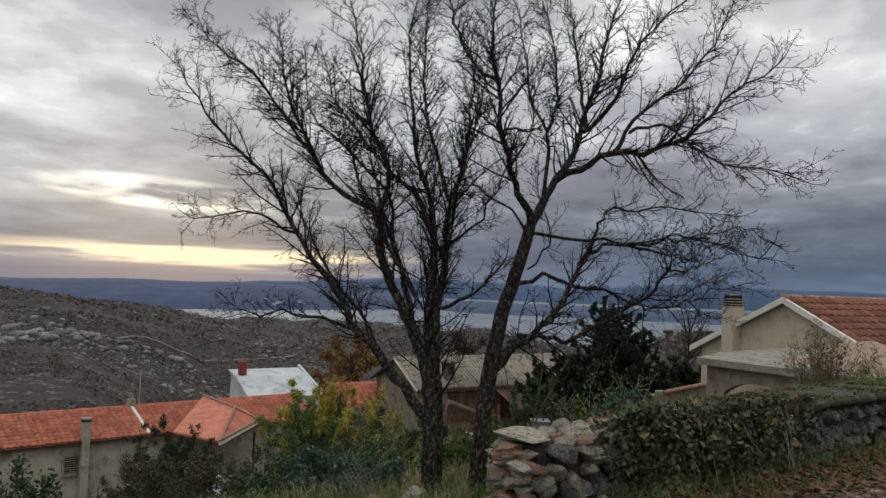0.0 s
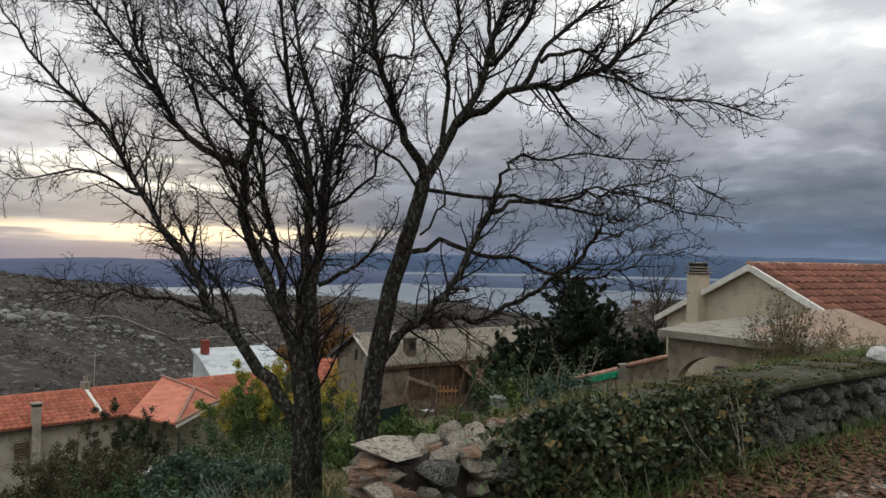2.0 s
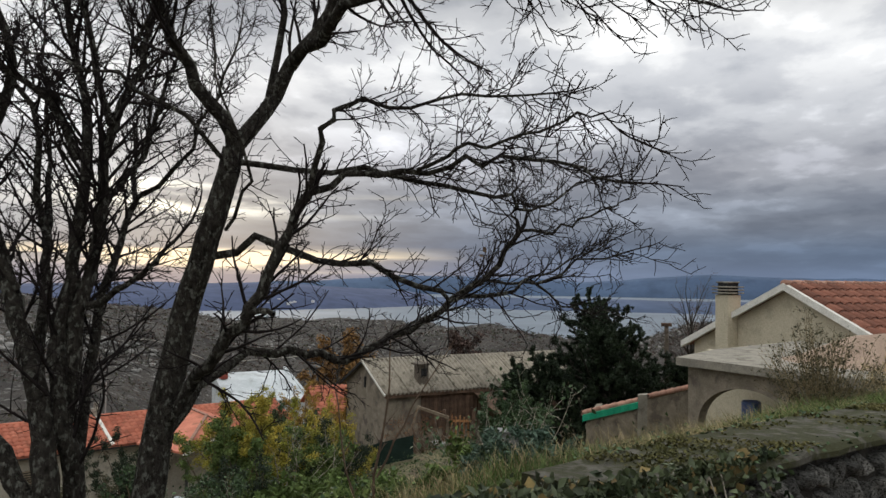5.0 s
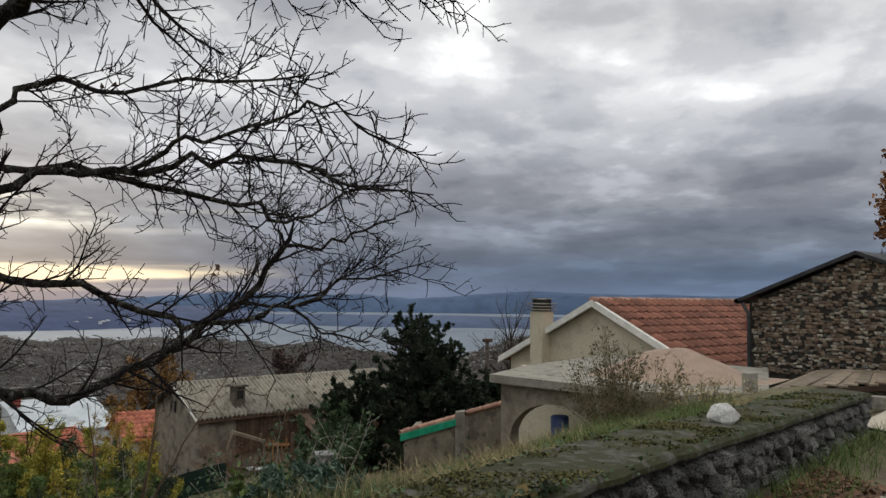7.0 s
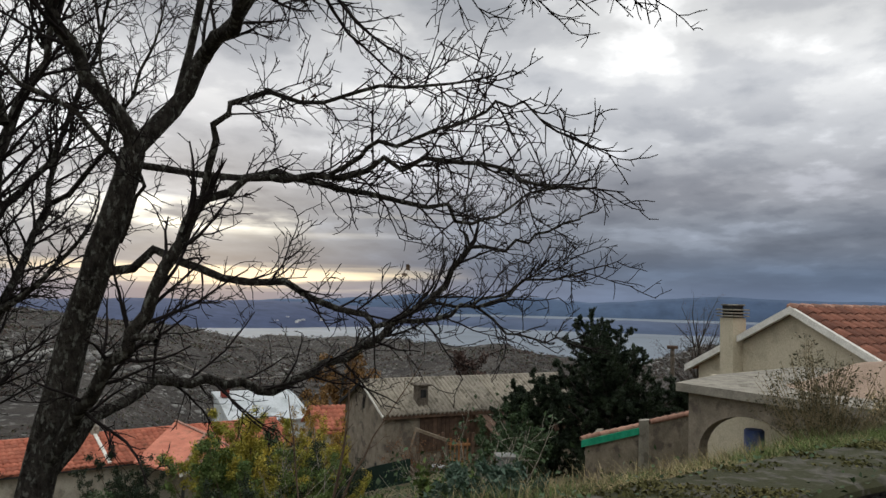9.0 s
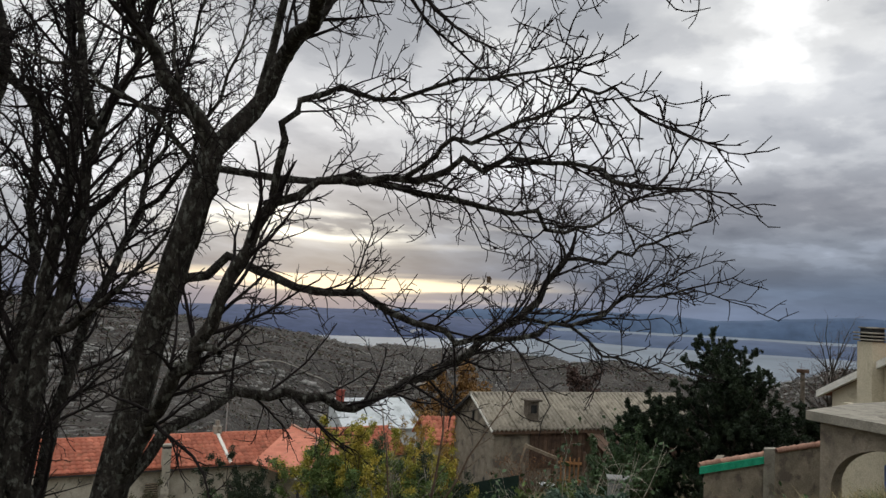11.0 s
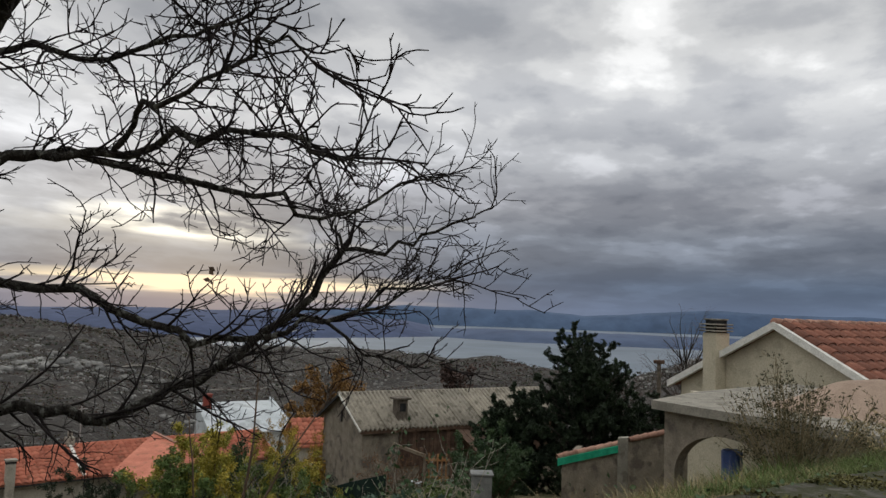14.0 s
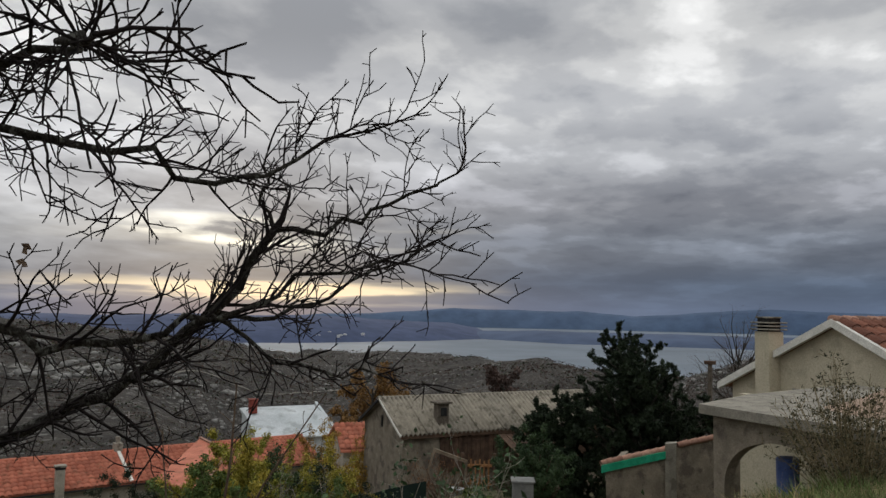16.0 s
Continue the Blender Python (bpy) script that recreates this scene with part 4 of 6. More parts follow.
PALE_MESHES = [hull_mesh("slab", M_PALESTONE, wall_rg, 18, 4.5, 0.2) for k in range(8)]


def stone(meshes, at, size, turn, parent, rg, name="stone"):
    ob = new(name, meshes[rg.integers(len(meshes))])
    ob.parent = parent
    ob.matrix_basis = Matrix.Translation(at) @ Matrix.Rotation(turn, 4, "Z") @ Euler((rg.normal() * 0.12, rg.normal() * 0.15, 0)).to_matrix().to_4x4() @ Matrix.Diagonal((*size, 1))
    return ob


WALL_TURN = math.atan2(ALONG[1], ALONG[0])
for row in range(4):
    a = 0.6 + wall_rg.uniform(0, 0.2)
    while a < 10.5:
        w = wall_rg.uniform(0.08, 0.21)
        top = float(wall_top(a)) - 0.08
        low = gz_at(*plan(a, -0.5)) - 0.08
        h = (top - low) / 4
        z = low + h * (row + (0.5 if row < 3 else 0.40)) + wall_rg.normal() * (0.025 if row < 3 else 0.008)
        stone(STONE_MESHES, (*plan(a + w / 2, float(wall_face(a)) + 0.07 + wall_rg.uniform(-0.025, 0.02)), z), (w * 0.93, 0.22, h * (wall_rg.uniform(0.75, 1.15) if row < 3 else 0.82)), WALL_TURN + wall_rg.normal() * 0.06, wall, wall_rg)
        a += w
# end face towards the yard
for row in range(4):
    for col in range(3):
        stone(STONE_MESHES, (*plan(10.6, -0.05 + col * 0.22), -0.24 + row * 0.17), (0.2, 0.24, 0.18), WALL_TURN, wall, wall_rg)
# ruined end: rust-stained stones with gaps
for k in range(70):
    b = wall_rg.uniform(0.0, 0.36)
    z = wall_rg.uniform(-0.06, 0.46)
    a = 0.19 - 0.22 * max(0.0, 0.25 - z) + wall_rg.normal() * 0.03
    w, h = wall_rg.uniform(0.09, 0.22), wall_rg.uniform(0.04, 0.085)
    stone(RUST_MESHES if wall_rg.random() < 0.5 else PALE_MESHES, (*plan(a, b + float(wall_face(a)) + 0.06), z), (0.15, w, h), WALL_TURN + wall_rg.normal() * 0.25, wall, wall_rg)
for k in range(34):
    a = wall_rg.uniform(0.22, 0.85)
    stone(PALE_MESHES if k % 2 else STONE_MESHES, (*plan(a, float(wall_face(a)) + 0.04), wall_rg.uniform(0.0, 0.46)), (wall_rg.uniform(0.1, 0.2), 0.18, wall_rg.uniform(0.08, 0.16)), WALL_TURN + wall_rg.normal() * 0.15, wall, wall_rg)
stone(PALE_MESHES, (*plan(0.27, float(wall_face(0.2)) + 0.22), 0.53), (0.34, 0.42, 0.05), WALL_TURN + 0.1, wall, wall_rg, "cap_stone")
for k in range(70):
    a = 0.26 + 1.9 * (k + wall_rg.random()) / 70
    w = wall_rg.uniform(0.09, 0.26)
    b = float(wall_face(a)) + wall_rg.uniform(0.06, 0.44)
    stone(PALE_MESHES if k % 4 else RUST_MESHES, (*plan(a, b), float(wall_top(a)) - 0.055 + wall_rg.uniform(-0.015, 0.015)), (w, w * 0.8, wall_rg.uniform(0.05, 0.10)), wall_rg.uniform(0, 3.1), wall, wall_rg, "cap_stone")
cope = bmesh.new()
prev = None
for a in np.arange(2.3, 10.75, 0.2):
    t = float(wall_top(a))
    w = wall_rg.normal(0, 0.008, 4)
    fo, bo = float(wall_face(a)), float(wall_face(a) + wall_wide(a))
    e0, e1 = plan(a, fo - 0.012 + w[0]), plan(a, bo + w[1])
    ring = [cope.verts.new((*e0, t - 0.06)), cope.verts.new((*e0, t - 0.03)), cope.verts.new((*plan(a, fo + 0.02), t + w[2] * 0.5)), cope.verts.new((*plan(a, fo + 0.28), t + 0.012 + w[3] * 0.6)), cope.verts.new((*e1, t)), cope.verts.new((*e1, t - 0.075))]
    if prev:
        for i in range(6):
            cope.faces.new((prev[i], prev[(i + 1) % 6], ring[(i + 1) % 6], ring[i]))
    else:
        cope.faces.new(ring)
    prev = ring
cope.faces.new(prev[::-1])
part("coping", cope, M_COPING, wall, "grey concrete coping with dark moss")
# tumbled stones below the end
for x, y, s in ((0.82, 4.12, 0.30), (0.98, 4.02, 0.22), (0.60, 4.45, 0.20), (0.15, 5.2, 0.26), (-0.1, 5.05, 0.18)):
    ob = new("fallen_stone", (RUST_MESHES if s != 0.26 else PALE_MESHES)[0])
    ob.matrix_basis = pose(x, y, gz_at(x, y) + s * 0.25, 10, 5, wall_rg.uniform(0, 180)) @ Matrix.Diagonal((s * 1.2, s, s * 0.7, 1))
    tagged(ob, "rust-stained stone fallen from the ruined wall end", "stone", "fallen stones")
rock = new("boulder", hull_mesh("boulder", M_WHITEROCK, np.random.default_rng(4), 46, 2.4, 0.26))
rock.matrix_basis = pose(4.17, 9.93, float(wall_top(6.4)) + 0.055, 6, -10, 60) @ Matrix.Diagonal((0.26, 0.22, 0.19, 1))
tagged(rock, "white jagged limestone boulder lying on the coping", "stone")

# ivy, moss tufts and leaf litter
ivy_rg = np.random.default_rng(8)


def wall_cover(n, a0, a1, hang, rg):
    a = rg.uniform(a0, a1, n)
    s = rg.random(n)
    dens = ripple(a, s * 2, 0.9, 61) + 0.35 + 0.5 * (1 - np.abs(a - 1.9) / 1.3)
    ok = rg.random(n) < np.clip(dens + 0.35, 0, 1) * np.where(s < 0.72, 1 - 0.85 * (s / 0.72) ** 1.5, 1)
    a, s = a[ok], s[ok]
    front = s < 0.72
    b = wall_face(a) + np.where(front, -0.025 - rg.gamma(2, 0.018, len(a)) * (1 + 0.5 * ripple(a, s * 3, 0.35, 62)), (s - 0.72) / 0.28 * np.interp(a, [0.5, 1.0, 1.5, 2.0, 2.4, 2.8], [0.03, 0.14, 0.28, 0.20, 0.04, 0.0]))
    z = np.where(front, wall_top(a) + np.interp(a, [3.2, 4.0], [0.015, -0.07]) - (s / 0.72) * hang, wall_top(a) + 0.005 + rg.gamma(2, 0.013, len(a)))
    x, y = WALL0[0] + ALONG[0] * a + OUT[0] * b, WALL0[1] + ALONG[1] * a + OUT[1] * b
    return np.stack([x, y, z], 1), a


p, a_of = wall_cover(33000, 0.5, 4.6, 0.58, ivy_rg)
ok = ivy_rg.random(len(a_of)) < np.interp(a_of, [0.5, 0.9, 1.2, 2.3, 3.0, 3.6], [0.0, 0.3, 1, 1, 0.4, 0.0])
p = p[ok]
dry = ivy_rg.random(len(p)) < 0.06
v, f = leaves(p[~dry], 0.031, ivy_rg, long=1.5)
ivy = thing("ivy", "dark green ivy hanging thickly over the stone wall", "ivy", (*plan(2.8, 0.0), 0.6))
tagged(sheet("ivy_leaves", v, f, M_IVY, ivy), kind="stuff")
v, f = leaves(p[dry], 0.038, ivy_rg, long=1.3)
tagged(sheet("withered_leaves", v, f, M_IVYDRY, ivy, "withered yellow-brown ivy leaves"), kind="stuff")
strands = [(wander((*plan(a, float(wall_face(a)) - 0.05), float(wall_top(a)) + 0.02), (ivy_rg.normal() * 0.2, ivy_rg.normal() * 0.2, -1), ivy_rg.uniform(0.3, 0.6), 6, ivy_rg, 0.12), np.linspace(0.004, 0.002, 6)) for a in ivy_rg.uniform(0.8, 3.0, 18)]
v, f = tubes(strands, 4)
tagged(sheet("ivy_stems", v, f, M_PALETWIG, ivy, "pale dead trailing stems"), kind="stuff")
k_ = 9000
wa_, wb_ = ivy_rg.uniform(2.4, 10.6, k_), ivy_rg.uniform(0.0, 1.0, k_)
wb_ = wall_face(wa_) + 0.03 + wb_ * (wall_wide(wa_) - 0.03)
ok = (ripple(wa_, wb_, 0.35, 64) + 0.6 * ripple(wa_, wb_, 0.12, 65)) > 0.12
p = np.stack([WALL0[0] + ALONG[0] * wa_ + OUT[0] * wb_, WALL0[1] + ALONG[1] * wa_ + OUT[1] * wb_, wall_top(wa_) + 0.008], 1)[ok]
p = np.repeat(p, 3, axis=0) + ivy_rg.normal(size=(len(p) * 3, 3)) * (0.02, 0.02, 0.006)
v, f = leaves(p, 0.017, ivy_rg, flat=0.3, long=1.3)
tagged(sheet("coping_moss", v, f, M_MOSS), "olive and brown moss cushions over the coping", "moss", kind="stuff")
k_ = 420
wa_, wb_ = ivy_rg.uniform(2.6, 10.4, k_), ivy_rg.choice([-0.2, 0.36], k_) + ivy_rg.normal(0, 0.06, k_)
p = np.stack([WALL0[0] + ALONG[0] * wa_ + OUT[0] * wb_, WALL0[1] + ALONG[1] * wa_ + OUT[1] * wb_, wall_top(wa_) + 0.02], 1)
v, f = leaves(p, 0.024, ivy_rg, flat=0.5, long=1.2)
tagged(sheet("coping_weeds", v, f, M_MIDLEAF), "small green weeds rooted in the mossy coping", "weeds", kind="stuff")


def scatter(n, a0, a1, b0, b1, rg, power=1.0):
    a, b = rg.uniform(a0, a1, n), b0 + (b1 - b0) * rg.random(n) ** power
    x, y = WALL0[0] + ALONG[0] * a + OUT[0] * b, WALL0[1] + ALONG[1] * a + OUT[1] * b
    return np.stack([x, y, ground(x, y)], 1), a, b


p, _, _ = scatter(17000, -9, 7.8, -0.30, -2.1, ivy_rg, 1.9)
v, f = leaves(p + (0, 0, 0.03), 0.048, ivy_rg, flat=0.75, long=1.5)
tagged(sheet("leaf_litter", v, f, M_LITTER), "brown fallen leaves drifted along the wall foot", "leaves", kind="stuff")
p, _, _ = scatter(1900, 0.5, 10.6, -0.26, -0.70, ivy_rg, 2.2)
v, f = blades(p, 0.20, 0.008, ivy_rg, 0.7)
tagged(sheet("wall_foot_grass", v, f, M_GRASS), "thin green grass along the foot of the wall", "grass", kind="stuff")
# turf and straw on the slope behind the wall
g_rg = np.random.default_rng(9)
p, a_of, b_of = scatter(110000, -6, 15, 0.5, 16, g_rg, 1.35)
ok = (a_of < 2.2) | ((b_of > 1.2) & (a_of < 7.5)) | (b_of > 2.4)
p = p[ok]
turf = ripple(p[:, 0], p[:, 1], 1.6, 71) + 0.4 * ripple(p[:, 0], p[:, 1], 0.6, 72)
v, f = blades(p[turf > 0.0], 0.20, 0.008, g_rg, 0.5)
tagged(sheet("slope_grass", v, f, M_GRASS), "tangled green grass on the slope", "grass", kind="stuff")
v, f = blades(p[turf < 0.25], 0.20, 0.006, g_rg, 0.6)
tagged(sheet("dry_grass", v, f, M_STRAW), "dry straw-coloured grass on the slope", "grass", kind="stuff")
p, a_of, b_of = scatter(26000, 2.4, 8.6, 0.42, 3.0, g_rg, 1.3)
turf = ripple(p[:, 0], p[:, 1], 0.8, 73) + 0.5 * ripple(p[:, 0], p[:, 1], 0.25, 74)
v, f = blades(p[turf < -0.1], 0.08, 0.0035, g_rg, 0.9)
tagged(sheet("verge_straw", v, f, M_STRAW), "dry straw stalks mixed in the verge behind the coping", "grass", kind="stuff")
v, f = blades(p[np.abs(turf) < 0.06], 0.12, 0.003, g_rg, 0.6)
tagged(sheet("verge_stalks", v, f, M_OLIVETWIG), "thin brown dead stalks in the verge", "grass", kind="stuff")
p = p[turf > 0.0]
v, f = blades(p, 0.10, 0.005, g_rg, 0.9)
tagged(sheet("verge_grass", v, f, M_GRASS), "lush green grass behind the coping", "grass", kind="stuff")
p, a_of, b_of = scatter(16000, 2.0, 14, 4.2, 12, g_rg)
v, f = blades(p, 0.42, 0.006, g_rg, 0.3)
tagged(sheet("tall_straw", v, f, M_STRAW), "tall pale dry stalks on the bank", "grass", kind="stuff")
p, _, _ = scatter(22000, -8, 18, 2.2, 34, g_rg, 1.0)
keep = (ripple(p[:, 0], p[:, 1], 3.5, 75) + 0.5 * ripple(p[:, 0], p[:, 1], 1.2, 76)) > 0.0
q = p[keep]
q = np.repeat(q, 7, axis=0) + g_rg.normal(size=(len(q) * 7, 3)) * (0.18, 0.18, 0.12) + (0, 0, 0.16)
v, f = leaves(q, 0.034, g_rg, long=1.5)
tagged(sheet("bramble_undergrowth", v, f, M_MIDLEAF), "low tangled bramble and undergrowth on the slope", "undergrowth", kind="stuff")


# ---- plants ----
def foliage_tips(at, height, radius, rg, stems, splits=4, base=0.0, top_bias=0.5, kink=0.12):
    """Stems that fan out from a base, with side shoots: lines and the points where leaves sit."""
    lines, tips = [], []
    for _ in range(stems):
        az, out = rg.uniform(0, 2 * np.pi), radius * math.sqrt(rg.random())
        h = height * rg.uniform(0.6, 1.0) * (1 - 0.35 * (out / radius) ** 2)
        way = np.array((math.cos(az) * out, math.sin(az) * out, h))
        start = np.array(at) + np.array((math.cos(az), math.sin(az), 0)) * out * 0.25 + (0, 0, base)
        ln = np.linalg.norm(way)
        pts = wander(start, way, ln, 8, rg, kink, 0.02)
        lines.append((pts, np.linspace(0.012 + 0.006 * height, 0.004, 8)))
    return lines


def bush(name, label, x, y, height, radius, leaf_mat, twig_mat, seed, n_leaf=2600, leaf=0.06, stems=14, shoot=0.35, long=1.6, category="bush", sink=0.12, z=None, kink=0.12, girth=1.0):
    rg = np.random.default_rng(seed)
    leaf, n_leaf, stems = leaf * 0.55, int(n_leaf * 2.6), int(stems * 1.4)
    gz0 = gz_at(x, y) if z is None else z
    ob = thing(name, label, category, (x, y, gz0))
    lines = [(p, q * girth) for p, q in foliage_tips((x, y, gz0 - sink), height, radius, rg, stems, kink=kink)]
    side = sprout(lines, shoot * 0.55, shoot, rg, 0.8, 5, 0.2, 0.05, 0.5, 0.01, 0.002, 0.25)
    fine = sprout(side, 0.14, shoot * 0.45, rg, 0.8, 3, 0.2, 0.05, 0.6, 0.005, 0.0016, 0.1)
    v, f = tubes(lines + side, 4)
    tagged(sheet("stems", v, f, twig_mat, ob), kind="stuff")
    v, f = tubes(fine, 3)
    tagged(sheet("twigs", v, f, twig_mat, ob), kind="stuff")
    if n_leaf:
        ends = np.concatenate([p[2:] for p, _ in side] + [p for p, _ in fine])
        pick = ends[rg.integers(len(ends), size=n_leaf)] + rg.normal(size=(n_leaf, 3)) * (leaf * 0.8 + 0.02 * radius)
        v, f = leaves(pick, leaf, rg, long=long)
        tagged(sheet("foliage", v, f, leaf_mat, ob), kind="stuff")
    return ob


def crown_tree(name, label, x, y, height, radius, leaf_mat, twig_mat, seed, n_leaf, leaf, trunk_r=0.12, low=0.25, limbs=14, z=None, long=1.5, tops=0.0, shoot=0.8, taper=0.55):
    """A trunk with limbs spread through a crown, and clumped leaves."""
    rg = np.random.default_rng(seed)
    gz0 = gz_at(x, y) if z is None else z
    ob = thing(name, label, "tree", (x, y, gz0))
    trunk = (wander((x, y, gz0 - 0.3), (0.02, 0.02, 1), height * 0.8, 8, rg, 0.04, 0.05), np.linspace(trunk_r, trunk_r * 0.35, 8))
    v, f = tubes([trunk], 8)
    sheet("trunk", v, f, M_BARK, ob, smooth=True)
    arms = []
    for k in range(limbs):
        t = low + (1 - low) * (k + rg.random()) / limbs * 0.95
        p = trunk[0][min(7, int(t * 7))]
        az = rg.uniform(0, 2 * np.pi)
        spread = radius * (1 - taper * max(0.0, (t - 0.45) / 0.55) ** 1.4) * rg.uniform(0.75, 1.05)
        rise = height * (0.16 + tops * rg.random())
        way = np.array((math.cos(az) * spread, math.sin(az) * spread, rise))
        arms.append((wander(p, way, np.linalg.norm(way), 7, rg, 0.12, 0.04), np.linspace(trunk_r * 0.45, trunk_r * 0.08, 7)))
    side = sprout(arms, shoot * 0.4, shoot, rg, 0.75, 5, 0.18, 0.05, 0.5, trunk_r * 0.2, 0.004, 0.2)
    fine = sprout(side, 0.2, shoot * 0.45, rg, 0.8, 4, 0.2, 0.06, 0.6, 0.012, 0.003, 0.1)
    v, f = tubes(arms, 5)
    tagged(sheet("limbs", v, f, M_BARK, ob), kind="stuff")
    v, f = tubes(side + fine, 3)
    tagged(sheet("twigs", v, f, twig_mat, ob), kind="stuff")
    if n_leaf:
        ends = np.concatenate([p[1:] for p, _ in side] + [p for p, _ in fine])
        pick = ends[rg.integers(len(ends), size=n_leaf)] + rg.normal(size=(n_leaf, 3)) * leaf * 0.9
        v, f = leaves(pick, leaf, rg, long=long)
        tagged(sheet("crown", v, f, leaf_mat, ob), kind="stuff")
    return ob


crown_tree("evergreen_tree", "broad dark evergreen tree behind the green-edged shed", -2.30, 29.6, 6.7, 2.7, M_DARKLEAF, M_DARKLEAF, 31, 260000, 0.030, 0.16, 0.05, 96, long=3.4, tops=0.06, shoot=0.85, z=-5.2, taper=0.92)
crown_tree("evergreen_tree", "small dark evergreen tree beside the broad one", -4.9, 28.9, 4.6, 1.5, M_DARKLEAF, M_DARKLEAF, 32, 70000, 0.036, 0.1, 0.1, 34, long=3.0, tops=0.15, shoot=0.7, z=-5.4)
crown_tree("evergreen_tree", "low dark evergreen tree near the terrace", -0.2, 31.2, 4.4, 1.7, M_DARKLEAF, M_DARKLEAF, 33, 70000, 0.036, 0.1, 0.1, 34, long=3.0, tops=0.15, shoot=0.7, z=-5.2)
bush("laurel_bush", "glossy mid-green bush before the evergreen tree", -4.2, 25.6, 2.7, 0.9, M_MIDLEAF, M_BROWNTWIG, 34, 9000, 0.06)
crown_tree("bare_far_tree", "leafless grey-brown tree behind the cream house", -1.0, 46.2, 6.6, 2.6, M_PURPLETWIG, M_PURPLETWIG, 35, 0, 0.1, 0.09, 0.3, 34, tops=0.3, shoot=1.1, z=-5.2)
crown_tree("bare_far_tree", "leafless brown thicket tree behind the terrace", -3.6, 45.0, 4.6, 2.2, M_PURPLETWIG, M_PURPLETWIG, 36, 0, 0.1, 0.06, 0.15, 34, tops=0.2, shoot=1.0, z=-5.6)
crown_tree("bare_far_tree", "leafless brown thicket tree behind the terrace", 0.8, 43.0, 4.2, 1.9, M_PURPLETWIG, M_PURPLETWIG, 37, 0, 0.1, 0.06, 0.15, 34, tops=0.2, shoot=1.0, z=-5.4)
crown_tree("ochre_tree", "rounded ochre-brown autumn tree behind the barn", -28.4, 55.5, 6.4, 3.1, M_OCHRELEAF, M_BROWNTWIG, 38, 9000, 0.13, 0.14, 0.15, 18, tops=0.2, shoot=1.0, z=-9.4)
crown_tree("purple_brown_tree", "dark purple-brown leafless tree beyond the barn", -20.0, 62.0, 6.0, 3.0, M_PURPLETWIG, M_PURPLETWIG, 39, 5000, 0.16, 0.12, 0.12, 18, tops=0.1, shoot=1.0, z=-8.6)
crown_tree("autumn_oak", "oak with rust-brown withered leaves beyond the yard", 11.25, 21.2, 6.6, 2.5, M_RUSTLEAF, M_BROWNTWIG, 40, 12000, 0.085, 0.16, 0.35, 18, tops=0.15, shoot=0.8)
crown_tree("ochre_tree", "small orange-leaved tree past the red roof", -42.0, 20.8, 5.4, 2.2, M_OCHRELEAF, M_BROWNTWIG, 41, 5800, 0.15, 0.1, 0.12, 16, z=-8.6)
crown_tree("ochre_tree", "small rust-leaved tree past the red roof", -41.6, 24.6, 4.8, 1.5, M_RUSTLEAF, M_BROWNTWIG, 42, 4200, 0.15, 0.1, 0.12, 14, z=-8.8)
bush("yellow_bush", "tall feathery yellow-green bush on the slope", -9.0, 19.5, 4.0, 1.4, M_YELLOWLEAF, M_BROWNTWIG, 43, 24000, 0.05, 20, 0.4, 2.4)
bush("yellow_bush", "feathery fresh green bush on the slope", -7.4, 19.6, 2.4, 0.9, M_GRASS, M_BROWNTWIG, 44, 6500, 0.065, 16, 0.4, 2.4)
bush("green_bush", "fresh green feathery bush beside the yellow one", -8.7, 18.2, 3.7, 0.7, M_GRASS, M_BROWNTWIG, 45, 7000, 0.06, 14, 0.35, 2.4)
bush("dark_shrub", "dark evergreen shrub mass behind pale twigs", -7.9, 20.8, -1.75 - gz_at(-7.9, 20.8), 1.3, M_DARKLEAF, M_PALETWIG, 70, 9000, 0.05, 16, 0.4)
bush("yellow_bush", "broad yellow-green bush before the white building", -9.0, 22.0, -1.75 - gz_at(-9.0, 22.0), 1.4, M_YELLOWLEAF, M_BROWNTWIG, 71, 11000, 0.05, 18, 0.4, 2.4)
bush("green_bush", "fresh green bush between the yellow ones", -9.9, 21.6, -1.7 - gz_at(-9.9, 21.6), 1.3, M_MIDLEAF, M_BROWNTWIG, 72, 9000, 0.05, 16, 0.4, 2.0)
bush("ochre_hedge", "ochre-yellow autumn hedge beside the barn", -14.3, 31.4, -2.1 - gz_at(-14.3, 31.4), 1.6, M_OCHREBUSH, M_BROWNTWIG, 73, 12000, 0.06, 20, 0.4, 1.8)
bush("dark_shrub", "tangled dark shrub low on the slope", -5.1, 8.9, 1.25, 1.0, M_HEATH, M_BROWNTWIG, 74, 5200, 0.045, 18, 0.35)
bush("dark_shrub", "leafy dark green shrub below the bare trees", -4.0, 10.9, 1.5, 1.0, M_MIDLEAF, M_BROWNTWIG, 75, 6000, 0.045, 18, 0.35)
bush("leafy_weed", "bright green tall grass clump behind the wall end", -1.0, 9.9, 0.8, 0.7, M_GRASS, M_OLIVETWIG, 76, 3600, 0.05, 20, 0.25, 3.4)
bush("leafy_weed", "fresh yellow-green weeds on the slope below the trees", -2.9, 13.6, 1.1, 0.9, M_GRASS, M_OLIVETWIG, 77, 4200, 0.05, 20, 0.3, 2.8)
bush("fig_shrub", "dark leafy shrub before the long red roof", -21.2, 27.6, 4.4, 1.2, M_DARKLEAF, M_BROWNTWIG, 46, 8000, 0.08, 12, 0.5)
bush("dark_shrub", "dense dark shrub on the slope", -12.6, 16.6, 2.2, 1.1, M_HEATH, M_BROWNTWIG, 47, 5000, 0.05, 14, 0.4)
